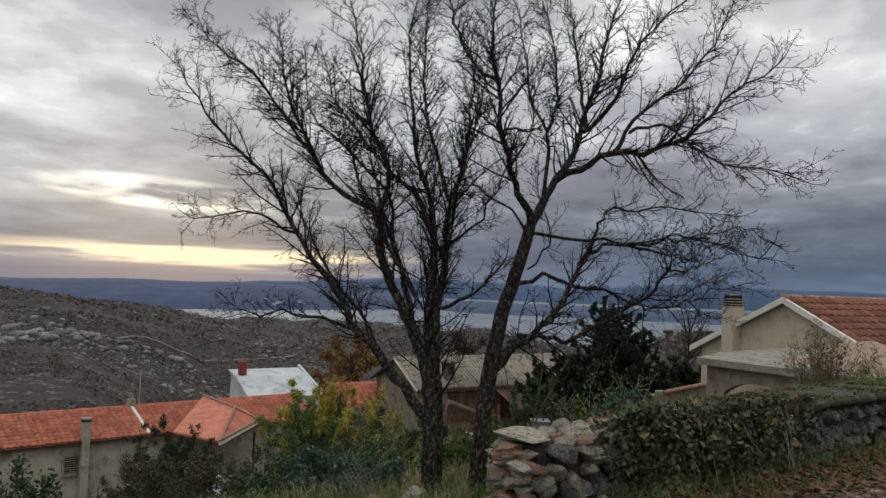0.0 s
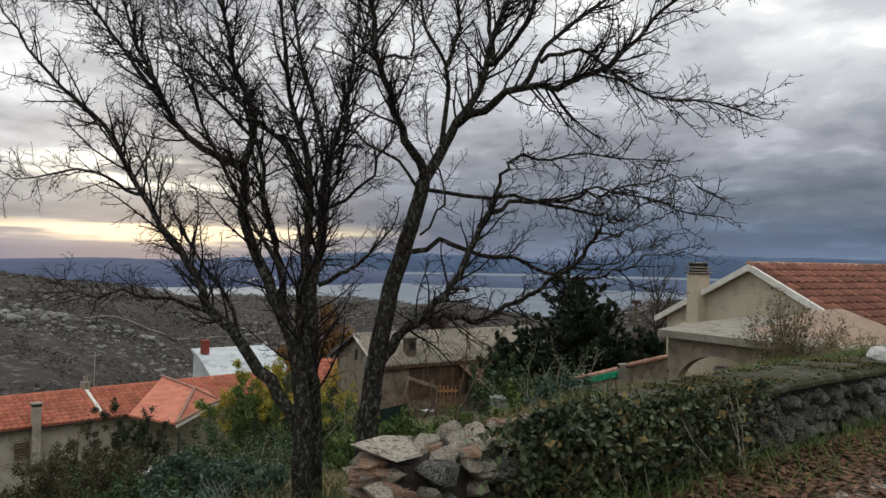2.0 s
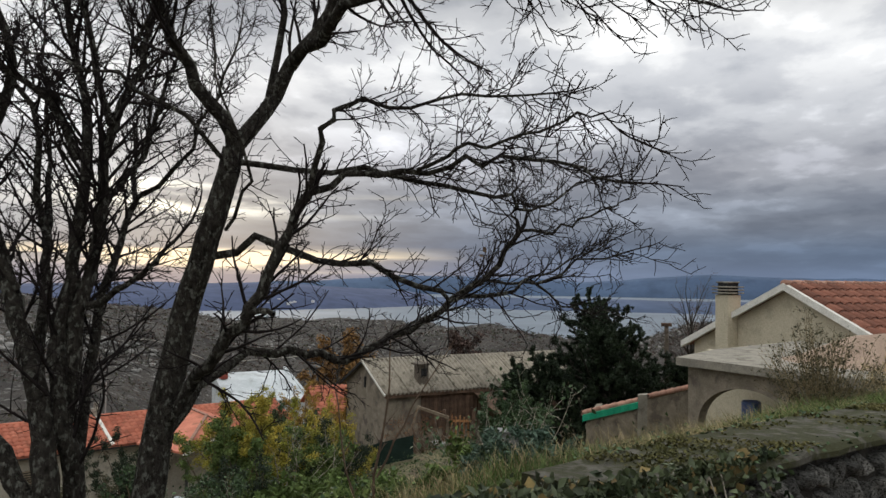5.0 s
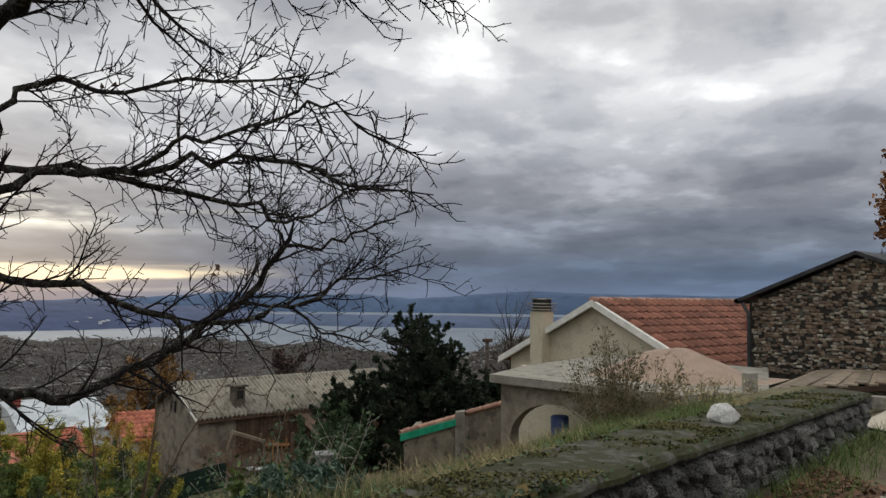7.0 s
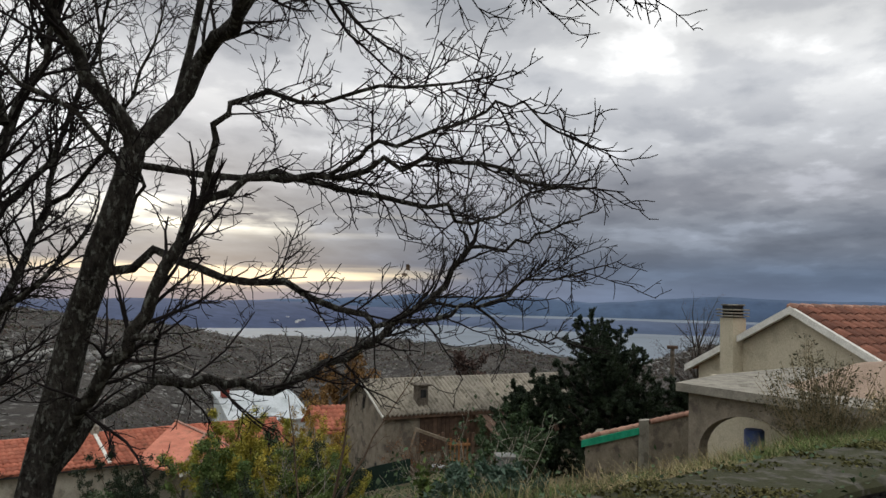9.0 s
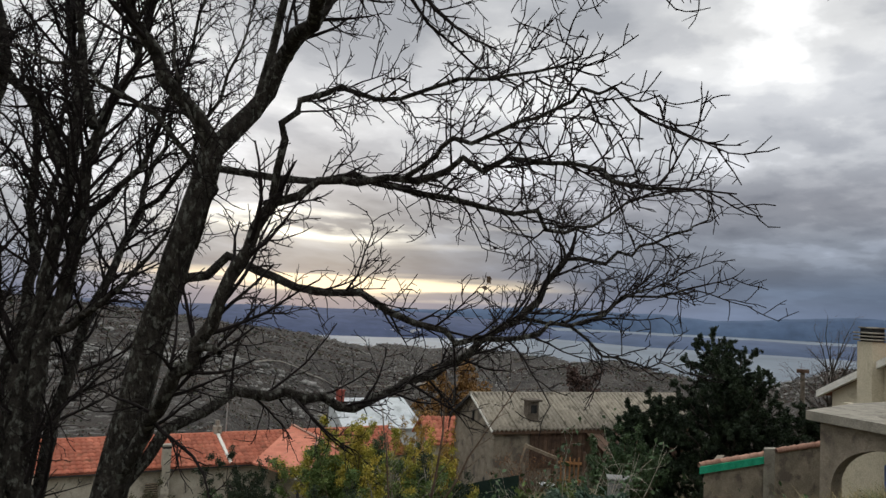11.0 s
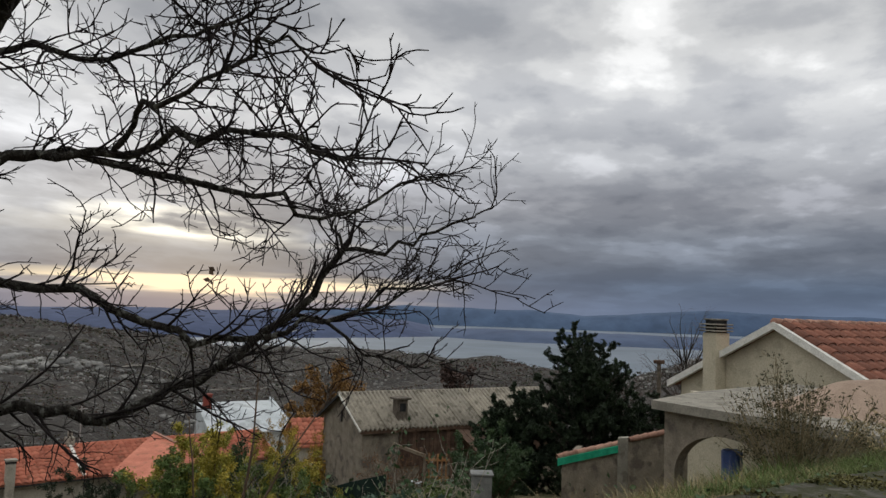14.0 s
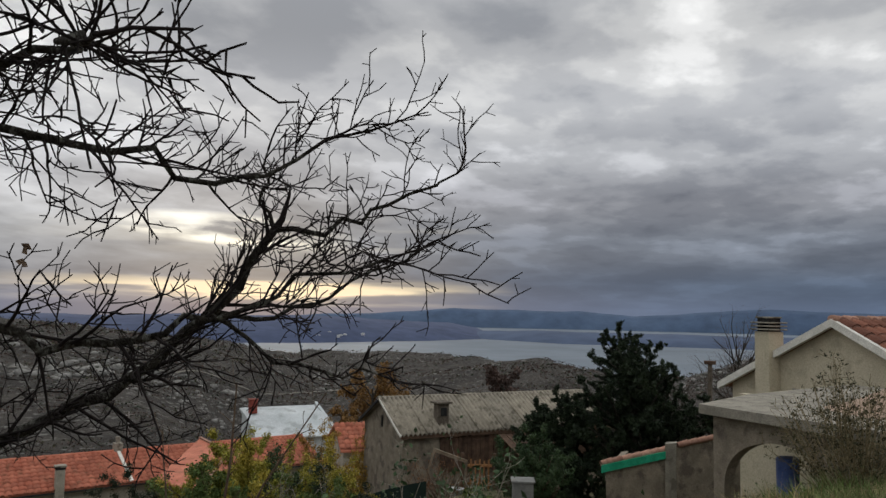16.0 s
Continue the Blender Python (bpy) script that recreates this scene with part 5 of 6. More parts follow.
bush("pale_shrub", "leafless shrub of pale twisted twigs", -7.7, 19.2, 3.2, 1.5, M_MIDLEAF, M_PALETWIG, 48, 500, 0.06, 22, 0.55, kink=0.2, girth=0.6)
bush("pale_shrub", "leafless shrub of pale grey twigs on the slope", -5.0, 10.4, 1.3, 0.9, M_MIDLEAF, M_PALETWIG, 49, 300, 0.05, 20, 0.45, kink=0.2, girth=0.5)
bush("pale_shrub", "leafless tangle of pale twigs under the trees", -2.8, 9.6, 1.15, 0.9, M_MIDLEAF, M_PALETWIG, 50, 900, 0.05, 22, 0.45, kink=0.2, girth=0.5)
bush("dark_shrub", "dark evergreen shrub beneath the bare trees", -6.4, 15.6, 2.0, 0.9, M_DARKLEAF, M_BROWNTWIG, 51, 6500, 0.045, 16, 0.35)
bush("dark_shrub", "dark green shrub low on the slope", -7.2, 11.6, 1.3, 1.1, M_MIDLEAF, M_BROWNTWIG, 52, 4200, 0.06, 16, 0.35)
bush("spurge_bush", "grey-green spurge clump under the bare trees", -0.9, 6.1, 0.55, 0.5, M_BLUELEAF, M_BROWNTWIG, 53, 3800, 0.035, 18, 0.2, 2.6)
bush("spurge_bush", "grey-green spurge clump on the slope", -1.9, 6.9, 0.7, 0.6, M_MIDLEAF, M_BROWNTWIG, 54, 3800, 0.04, 18, 0.2, 2.2)
bush("spurge_bush", "blue-green feathery clump rising behind the wall", 1.35, 8.5, 0.48, 0.32, M_BLUELEAF, M_BROWNTWIG, 55, 3400, 0.035, 16, 0.2, 2.8)
bush("leafy_weed", "bright green leafy weed beside the trunk", -0.1, 7.4, 0.6, 0.4, M_GRASS, M_BROWNTWIG, 56, 1500, 0.045, 10, 0.25, 2.2)
bush("leafy_weed", "green leafy weed between trunk and wall", 0.9, 9.2, 0.42, 0.5, M_GRASS, M_BROWNTWIG, 57, 1900, 0.05, 12, 0.25, 2.2)
bush("corner_shrub", "dark leafy shrub at the lane's edge", -2.9, 4.1, 0.95, 0.55, M_MIDLEAF, M_BROWNTWIG, 58, 2600, 0.05, 14, 0.3)
bush("bare_shrub", "leafless shrub with upright grey stems behind the wall", 0.75, 9.9, 1.5, 0.7, M_MIDLEAF, M_PALETWIG, 59, 200, 0.05, 8, 0.6, kink=0.12, girth=0.4)
bush("stalky_shrub", "tall thin-stemmed green-brown shrub behind the coping", 3.47, 11.7, 1.2, 0.55, M_HEATH, M_STRAWSTEM, 60, 1500, 0.02, 60, 0.2, 3.0, kink=0.06, girth=0.4)
bush("stalky_shrub", "thin-stemmed weeds behind the coping", 4.5, 13.4, 0.5, 0.6, M_STRAW, M_OLIVETWIG, 61, 500, 0.03, 26, 0.18, 2.2, kink=0.06, girth=0.5)
bush("bare_shrub", "low leafless grey shrub near the shed", -2.9, 19.6, 1.3, 0.9, M_STRAW, M_PALETWIG, 62, 0, 0.05, 16, 0.5, kink=0.18, girth=0.6)
bush("bare_shrub", "russet leafless shrub against the barn", -8.0, 27.6, 1.7, 1.3, M_RUSTLEAF, M_BROWNTWIG, 63, 300, 0.06, 22, 0.5, kink=0.14)
bush("leafy_weed", "glossy broad-leaved green plant on the slope", -2.1, 12.6, 0.5, 0.6, M_MIDLEAF, M_BROWNTWIG, 64, 900, 0.09, 16, 0.25, 2.4)
bush("leafy_weed", "bright green young shoots near the gate", -5.0, 23.6, 1.3, 0.4, M_GRASS, M_BROWNTWIG, 65, 1300, 0.06, 8, 0.3, 2.4)


# ---- buildings ----
def frame_of(origin, along, across):
    o, u, w = Vector(origin), Vector((*along, 0)).normalized(), Vector((*across, 0)).normalized()
    return lambda s, t, z: o + u * s + w * t + Vector((0, 0, z))


def tile_field(at, along, down, count, courses, wide, step, material, parent, name="roof_tile", joined=False, lift=0.03):
    """Courses of curved clay tiles on a slope; at is the upper corner, down the unit vector downhill."""
    u, d = Vector(along).normalized(), Vector(down).normalized()
    nrm = u.cross(d)
    if nrm.z < 0:
        nrm = -nrm
    n = 5
    prof = [((k / (n - 1) - 0.5) * wide * 1.08, math.sin(math.pi * k / (n - 1)) * wide * 0.28) for k in range(n)]
    verts, faces = [], []
    for end, rise in ((0.0, 0.0), (step * 1.12, lift)):
        for x, h in prof:
            verts.append(u * x + d * end + nrm * (h + rise))
    for end, rise in ((step * 1.12, lift - 0.022),):
        for x, h in prof:
            verts.append(u * x + d * end + nrm * (h + rise))
    for r in range(2):
        for k in range(n - 1):
            faces.append((r * n + k, r * n + k + 1, r * n + n + k + 1, r * n + n + k))
    spots = [Vector(at) + u * (i + 0.5) * wide + d * step * j for j in range(courses) for i in range(count)]
    if joined:
        vv = np.array([v[:] for v in verts])
        ff = np.array(faces)
        off = np.array([p[:] for p in spots])
        V = (vv[None] + off[:, None]).reshape(-1, 3)
        F = (ff[None] + np.arange(len(spots))[:, None, None] * len(vv)).reshape(-1, 4)
        return tagged(sheet(name, V, F, material, parent), kind="stuff")
    me = bpy.data.meshes.new(name)
    me.from_pydata([v[:] for v in verts], [], faces)
    me.materials.append(material)
    for p in spots:
        ob = new(name, me)
        ob.parent = parent
        ob.location = p - (parent.location if parent else Vector())
        ob.rotation_euler = (random.gauss(0, 0.012), random.gauss(0, 0.012), random.gauss(0, 0.012))


GABLE, BACK = (0.766, -0.643), (0.643, 0.766)
# cream house with a chimney
HO = (3.38, 25.11, 0)
H = frame_of(HO, GABLE, BACK)
house = thing("house", "cream rendered house with clay tile roof and side chimney", "house", (3.38, 25.11, -3.4))
part("gable_wall", prism([H(-3.3, 0, -3.6), H(3.3, 0, -3.6), H(3.3, 0, -0.36), H(0, 0, 1.24), H(-3.3, 0, -0.36)], Vector((*BACK, 0)) * 0.3), M_CREAM, house)
for s in (-3.3, 3.1):
    part("side_wall", prism([H(s, 0.3, -3.6), H(s + 0.2, 0.3, -3.6), H(s + 0.2, 0.3, -0.4), H(s, 0.3, -0.4)], Vector((*BACK, 0)) * 10.2), M_CREAM, house)
part("back_wall", prism([H(-3.3, 10.5, -3.6), H(3.3, 10.5, -3.6), H(3.3, 10.5, -0.36), H(0, 10.5, 1.24), H(-3.3, 10.5, -0.36)], Vector((*BACK, 0)) * 0.2), M_CREAM, house)
for sgn in (-1, 1):
    part("roof_slope", prism([H(0, -0.12, 1.26), H(sgn * 3.6, -0.12, -0.49), H(sgn * 3.6, -0.12, -0.39), H(0, -0.12, 1.36)], Vector((*BACK, 0)) * 11), M_TILE, house)
    part("verge_trim", prism([H(0, -0.24, 1.22), H(sgn * 3.62, -0.24, -0.54), H(sgn * 3.62, -0.24, -0.36), H(0, -0.24, 1.40)], Vector((*BACK, 0)) * 0.12), M_TRIM, house, "pale grey roof edge")
down = H(3.6, 0, -0.39) - H(0, 0, 1.36)
tile_field(H(0.02, -0.1, 1.37), Vector((*BACK, 0)), down, 30, 10, 0.345, 0.385, M_TILE, house)
for k in range(27):
    rb = bmesh.new()
    bmesh.ops.create_cone(rb, cap_ends=True, segments=8, radius1=0.11, radius2=0.09, depth=0.42, matrix=Matrix.Translation(H(0, 0.0 + k * 0.4, 1.38)) @ Vector((*BACK, 0)).to_track_quat("Z", "X").to_matrix().to_4x4())
    part("ridge_tile", rb, M_RIDGE, house, smooth=True)
chim = part("chimney", box(H(-1.92, -0.12, -1.25), GABLE, (0.46, 0.5, 4.6), 0.01), M_CREAM, house, "tall cream chimney with stacked cap slabs")
part("chimney_neck", box(H(-1.92, -0.12, 1.22), GABLE, (0.36, 0.4, 0.38)), M_BLACK, chim)
for k in range(3):
    part("cap_slab", box(H(-1.92, -0.12, 1.10 + k * 0.085), GABLE, (0.60, 0.62, 0.035), 0.006), M_CONCRETE, chim)
part("cap_top", box(H(-1.92, -0.12, 1.40), GABLE, (0.44, 0.46, 0.04), 0.008), M_CONCRETE, chim)
part("vent_window", box(H(-0.98, -0.02, -0.38), GABLE, (0.60, 0.08, 0.15)), M_CONCRETE, house, "narrow grey vent window")
for s, t in ((1.9, 4.6), (0.75, 8.4)):
    z = 1.36 - s * 0.486
    part("roof_vent", box(H(s, t, z + 0.2), GABLE, (0.24, 0.24, 0.44), 0.01), M_RED, house, "small brick vent stack")
part("roof_flashing", beam(H(1.1, 9.6, 0.92), H(2.6, 9.0, 0.2), 0.09, 0.03), M_TRIM, house)
# stone house, its gable in line with the cream one
SO = (6.71, 22.27, 0)
S = frame_of(SO, GABLE, BACK)
APX = 2.43
stone_house = thing("stone_house", "old dark rubble-stone house with black roof edges", "house", (6.71, 22.27, -0.4))
part("gable_core", prism([S(0.05, 0, -1.2), S(4.85, 0, -1.2), S(4.85, 0, 1.40), S(APX, 0, 2.36), S(0.05, 0, 1.40)], Vector((*BACK, 0)) * 0.5), M_MORTAR, stone_house)
for s in (0.05, 4.45):
    part("side_wall", prism([S(s, 0.5, -1.2), S(s + 0.4, 0.5, -1.2), S(s + 0.4, 0.5, 1.38), S(s, 0.5, 1.38)], Vector((*BACK, 0)) * 8), M_PLASTER, stone_house)
part("back_wall", prism([S(0.05, 8.5, -1.2), S(4.85, 8.5, -1.2), S(4.85, 8.5, 1.40), S(APX, 8.5, 2.36), S(0.05, 8.5, 1.40)], Vector((*BACK, 0)) * 0.3), M_PLASTER, stone_house)
for e in (-0.15, 5.05):
    part("roof_slope", prism([S(APX, -0.15, 2.40), S(e, -0.15, 1.40), S(e, -0.15, 1.48), S(APX, -0.15, 2.48)], Vector((*BACK, 0)) * 9), M_DARKMETAL, stone_house, "black roof edge")
pipe = tubes([([S(-0.05, -0.1, 1.38), S(0.0, -0.12, 1.28), S(0.12, -0.16, 1.14), S(0.12, -0.16, 0.9), S(0.12, -0.16, -0.9)], [0.045] * 5)], 8)
sheet("downpipe", *pipe, M_DARKMETAL, stone_house, "dark rain downpipe", True)
gut = tubes([([S(-0.16, -0.2, 1.42), S(-0.16, 8.8, 1.42)], [0.06, 0.06])], 8)
sheet("gutter", *gut, M_DARKMETAL, stone_house)
st_rg = np.random.default_rng(15)
GT = math.atan2(GABLE[1], GABLE[0])
STG = [lump_mesh("stone", m_, st_rg, jitter=0.10) for m_ in (M_BROWNSTONE, M_MOSSSTONE, M_HOUSESTONE, M_BROWNSTONE, M_STONE, M_BROWNSTONE)]
spots, z = [], -0.15
while z < 2.3:
    h = st_rg.uniform(0.035, 0.075)
    reach = (0.1, 4.8) if z < 1.4 else (0.1 + (z - 1.38) * 2.43, 4.8 - (z - 1.38) * 2.45)
    s = reach[0] + st_rg.uniform(0, 0.1)
    while s < min(reach[1], 3.6):
        w = st_rg.uniform(0.035, 0.14)
        if st_rg.random() < 0.74:
            spots.append((s + w / 2, z + h / 2 + st_rg.normal() * 0.012, w, h))
        s += w * 1.08
    z += h * 1.03
order = st_rg.permutation(len(spots))
for k in order[:300]:
    s, z, w, h = spots[k]
    stone(STG, Vector(S(s, 0.0, z)) - stone_house.location, (w, 0.06, h), GT, stone_house, st_rg)
cv = np.array([v.co[:] for v in STG[0].vertices])
cf = np.array([p_.vertices[:] for p_ in STG[0].polygons], int)
gu_, gb_ = np.array((*GABLE, 0)), np.array((*BACK, 0))
left_over = order[300:]
cut = int(len(left_over) * 0.62)
for some, mat_ in ((left_over[:cut], M_BROWNSTONE), (left_over[cut:], M_HOUSESTONE)):
    rest_v, rest_f, n0 = [], [], 0
    for k in some:
        s, z, w, h = spots[k]
        q = cv * (w, 0.05, h)
        rest_v.append(np.array(S(s, 0.0, z)) + q[:, :1] * gu_ + q[:, 1:2] * gb_ + q[:, 2:] * (0, 0, 1))
        rest_f.append(cf + n0)
        n0 += len(cv)
    tagged(sheet("small_stones", np.concatenate(rest_v), np.concatenate(rest_f), mat_, stone_house), kind="stuff")
# concrete terrace slab with an arched wall beneath
slab_top = -0.03
terrace = thing("terrace", "bare concrete terrace slab on an arched plaster wall", "terrace", (3.0, 19.0, -1.8))
outline = [(1.29, 18.50), (4.55, 16.15), (6.0, 16.9), (7.0, 21.6), (5.9, 22.5), (3.6, 24.5), (1.85, 20.7)]
part("slab", prism([(x, y, slab_top - 0.15) for x, y in outline], (0, 0, 0.15)), M_CONCRETE, terrace, "pale weathered concrete slab")
aw = Vector((4.55 - 1.29, 16.15 - 18.50, 0)).normalized()
an = Vector((-aw.y, aw.x, 0))
AO = Vector((1.29, 18.50, 0)) + aw * 0.16 + an * 0.16


def W(s, z):
    return AO + aw * s + Vector((0, 0, z))


arch_bm = bmesh.new()


def arch_block(quad):
    fr_, bk_ = [arch_bm.verts.new(p) for p in quad], [arch_bm.verts.new(p + an * 0.22) for p in quad]
    arch_bm.faces.new(fr_), arch_bm.faces.new(bk_[::-1])
    for i in range(4):
        arch_bm.faces.new((fr_[i], bk_[i], bk_[(i + 1) % 4], fr_[(i + 1) % 4]))


def arch_at(k):
    th = math.pi * (1 - k / 20)
    return 1.30 + 1.08 * math.cos(th), -1.30 + 0.83 * math.sin(th) ** 0.9


arch_block([W(0, -3.2), W(0.22, -3.2), W(0.22, -0.18), W(0, -0.18)])
arch_block([W(2.38, -3.2), W(3.7, -3.2), W(3.7, -0.18), W(2.38, -0.18)])
for k in range(20):
    (s0, z0), (s1, z1) = arch_at(k), arch_at(k + 1)
    arch_block([W(s0, z0), W(s1, z1), W(s1, -0.18), W(s0, -0.18)])
bmesh.ops.remove_doubles(arch_bm, verts=arch_bm.verts, dist=0.001)
part("arched_wall", arch_bm, M_PLASTER, terrace, "grey-brown plaster wall with a round arch")
part("back_wall", prism([(1.5, 22.6, -3.4), (4.6, 20.2, -3.4), (4.6, 20.2, -0.2), (1.5, 22.6, -0.2)], (0.12, 0.15, 0)), M_CREAM, terrace)
barrel = bmesh.new()
bmesh.ops.create_cone(barrel, cap_ends=True, segments=20, radius1=0.16, radius2=0.17, depth=-0.74 - gz_at(2.63, 18.35), matrix=Matrix.Translation((2.63, 18.35, (gz_at(2.63, 18.35) - 0.74) / 2)))
bmesh.ops.bevel(barrel, geom=[e for e in barrel.edges if len(e.link_faces) == 2 and e.calc_face_angle() > 0.8], offset=0.02, segments=2, affect="EDGES")
tagged(part("barrel", barrel, M_BLUE, smooth=False), "faded blue plastic barrel under the terrace arch", "barrel")
# sand heap on the slab
heap = bmesh.new()
bmesh.ops.create_grid(heap, x_segments=40, y_segments=32, size=1.0)
for v in heap.verts:
    x, y = v.co.x, v.co.y
    r = math.hypot(x / (1.0 if x < 0.0 else 1.0), y)
    h = (0.5 + 0.5 * math.cos(min(1.0, r) * math.pi)) ** 0.8 * 0.56 + 0.05 * noise.noise(Vector((x * 4, y * 4, 0))) * max(0, 1 - r)
    v.co = Vector((x * 1.75, y * 1.3, h - 0.006))
ob = part("sand_heap", heap, M_SAND, smooth=True)
ob.matrix_basis = pose(4.75, 19.0, slab_top, 0, 0, -28)
tagged(ob, "pinkish heap of building sand on the terrace slab", "sand heap")
tagged(part("concrete_stub", box((5.72, 16.95, slab_top + 0.15), GABLE, (0.18, 0.2, 0.32), 0.012), M_CONCRETE), "rough grey concrete stub at the slab corner", "post")
# timber platform, blocks, pillar, stake
deck = thing("timber_platform", "low platform of weathered grey boards over a dark gap", "platform", (7.5, 18.6, -0.3))
dl, dr = (Vector((5.95, 16.7, 0.02)), Vector((7.75, 20.6, 0.02))), (Vector((8.1, 17.95, 0.06)), Vector((9.3, 21.5, 0.06)))
for k in range(11):
    t = (k + 0.5) / 11
    p, q = dl[0].lerp(dr[0], t), dl[1].lerp(dr[1], t)
    part("board", beam(p + Vector((0, 0, 0.02 * (k % 3))), q, 0.20, 0.035, 0.004), M_WOOD, deck)
for p in (dl[0], dr[0], dl[1], dr[1], dl[0].lerp(dr[0], 0.5)):
    part("post", box((p.x + 0.05, p.y + 0.12, -0.2), ALONG, (0.1, 0.1, 0.44)), M_DARKWOOD, deck)
part("front_joist", beam(dl[0] - Vector((0, 0, 0.06)), dr[0] - Vector((0, 0, 0.06)), 0.07, 0.09), M_DARKWOOD, deck)
for k in range(3):
    x, y = 7.32 + 0.30 * k, 16.75 + 0.1 * k
    z0 = gz_at(x, y) + 0.04
    blk = thing("concrete_block", "pale hollow concrete block on the yard", "block", (x, y, z0), "blocks in a row")
    part("block_body", box((x, y, z0 + 0.10), (0.3, -0.1), (0.24, 0.2, 0.2), 0.008), M_CONCRETE, blk)
pil = thing("gate_pillar", "sooty brown brick pillar with a grey cap", "pillar", (8.75, 17.7, -0.3))
part("shaft", box((8.75, 17.7, 0.28), GABLE, (0.42, 0.42, 1.2), 0.01), M_DARKBRICK, pil)
part("cap", box((8.75, 17.7, 0.93), GABLE, (0.52, 0.52, 0.09), 0.01), M_CONCRETE, pil)
stake = part("stake", beam((8.52, 21.2, 0.05), (8.62, 21.2, 0.62), 0.05, 0.03), M_TRIM)
tagged(stake, "pale wooden stake leaning before the stone gable", "stake")
# shed with a green membrane edge
shed = thing("shed", "small grey plastered shed with tiled green-edged parapet", "shed", (-0.6, 23.3, -3.2))
su, sn = Vector((0.687, 0.727, 0)), Vector((-0.10, 0.995, 0))
SH = Vector((-1.30, 22.30, 0))


def K(s, t, z):
    return SH + su * s + sn * t + Vector((0, 0, z))


part("front_wall", prism([K(0.04, 0, -4.6), K(1.75, 0, -4.6), K(1.75, 0, -1.78), K(0.04, 0, -2.02)], sn * 0.2), M_PLASTER, shed)
part("corner_pier", prism([K(1.60, -0.05, -4.6), K(1.90, -0.05, -4.6), K(1.90, -0.05, -1.52), K(1.60, -0.05, -1.52)], sn * 0.28), M_CONCRETE, shed)
part("annex_wall", prism([K(1.9, 0.05, -4.6), K(4.2, 0.05, -4.6), K(4.2, 0.05, -1.32), K(1.9, 0.05, -1.62)], sn * 0.2), M_PLASTER, shed)
part("side_wall", prism([K(0.04, 0.2, -4.6), K(0.24, 0.2, -4.6), K(0.24, 0.2, -2.02), K(0.04, 0.2, -2.02)], sn * 2.2), M_PLASTER, shed)
part("roof_slab", prism([K(0.0, 0.1, -2.3), K(1.75, 0.1, -2.3), K(1.75, 0.1, -2.2), K(0.0, 0.1, -2.2)], sn * 2.0), M_CONCRETE, shed)
part("green_edge", prism([K(-0.06, -0.10, -2.08), K(1.62, -0.10, -1.85), K(1.62, -0.10, -1.69), K(-0.06, -0.10, -1.92)], sn * 0.08), M_GREEN, shed, "bright turquoise-green roofing membrane edge")
for s0, s1, z0, z1, n_ in ((-0.1, 1.62, -1.90, -1.66, 7), (1.92, 4.2, -1.58, -1.28, 9)):
    for k in range(n_):
        t = (k + 0.5) / n_
        c0, c1 = K(s0 + (s1 - s0) * k / n_, 0.06, z0 + (z1 - z0) * k / n_), K(s0 + (s1 - s0) * (k + 1.15) / n_, 0.06, z0 + (z1 - z0) * (k + 1.15) / n_ + 0.012)
        sheet("coping_tile", *tubes([([c0, c1], [0.06, 0.072])], 10), M_RIDGE, shed, smooth=True)
# barn with a corrugated roof
BU, BF = (0.593, 0.805), (0.805, -0.593)
B = frame_of((-11.87, 30.26, -1.9), BU, BF)
barn = thing("barn", "old plaster barn with grey corrugated fibre-cement roof", "barn", (-11.0, 31.0, -5.4))
part("gable_wall", prism([B(0.05, 1.85, -3.8), B(0.05, 1.85, -1.04), B(0.05, 0, -0.08), B(0.05, -1.85, -1.04), B(0.05, -1.85, -3.8)], Vector((*BU, 0)) * 0.3), M_PLASTER, barn, "streaked grey-brown plaster gable")
part("far_gable", prism([B(9.2, 1.85, -3.8), B(9.2, 1.85, -1.04), B(9.2, 0, -0.08), B(9.2, -1.85, -1.04), B(9.2, -1.85, -3.8)], Vector((*BU, 0)) * 0.3), M_PLASTER, barn)
part("front_wall", prism([B(0.35, 1.85, -3.8), B(9.2, 1.85, -3.8), B(9.2, 1.85, -1.05), B(0.35, 1.85, -1.05)], Vector((*BF, 0)) * -0.25), M_PLASTER, barn)
part("rear_wall", prism([B(0.35, -1.6, -3.8), B(9.2, -1.6, -3.8), B(9.2, -1.6, -1.05), B(0.35, -1.6, -1.05)], Vector((*BF, 0)) * -0.25), M_PLASTER, barn)
part("slit_window", box(B(0.04, 0.0, -0.85), BF, (0.07, 0.1, 0.42)), M_BLACK, barn)
for k in range(40):
    s = 1.5 + k * 0.185
    part("wall_board", prism([B(s, 1.90, -2.5), B(s + 0.17, 1.90, -2.5), B(s + 0.17, 1.90, -1.12 - 0.03 * (k % 3)), B(s, 1.90, -1.12)], Vector((*BF, 0)) * 0.03), M_DARKWOOD, barn)
for side in (1, -1):
    for sheet_k in range(9):
        vv, ff = [], []
        for r, (t, z) in enumerate(((0.0, 0.02), (1.05, -0.535), (2.08, -1.08))):
            for k in range(31):
                s = -0.15 + sheet_k * 1.06 + k * 1.07 / 30
                vv.append(B(s, side * t, z + 0.055 * math.sin(2 * math.pi * k / 30 * 6) + (sheet_k % 2) * 0.006))
        for r in range(2):
            for k in range(30):
                ff.append((r * 31 + k, r * 31 + k + 1, (r + 1) * 31 + k + 1, (r + 1) * 31 + k))
        ob = sheet("roof_sheet", [v[:] for v in vv], ff, M_ASBESTOS, barn, smooth=True)
        sol = ob.modifiers.new("thickness", "SOLIDIFY")
        sol.thickness = 0.015
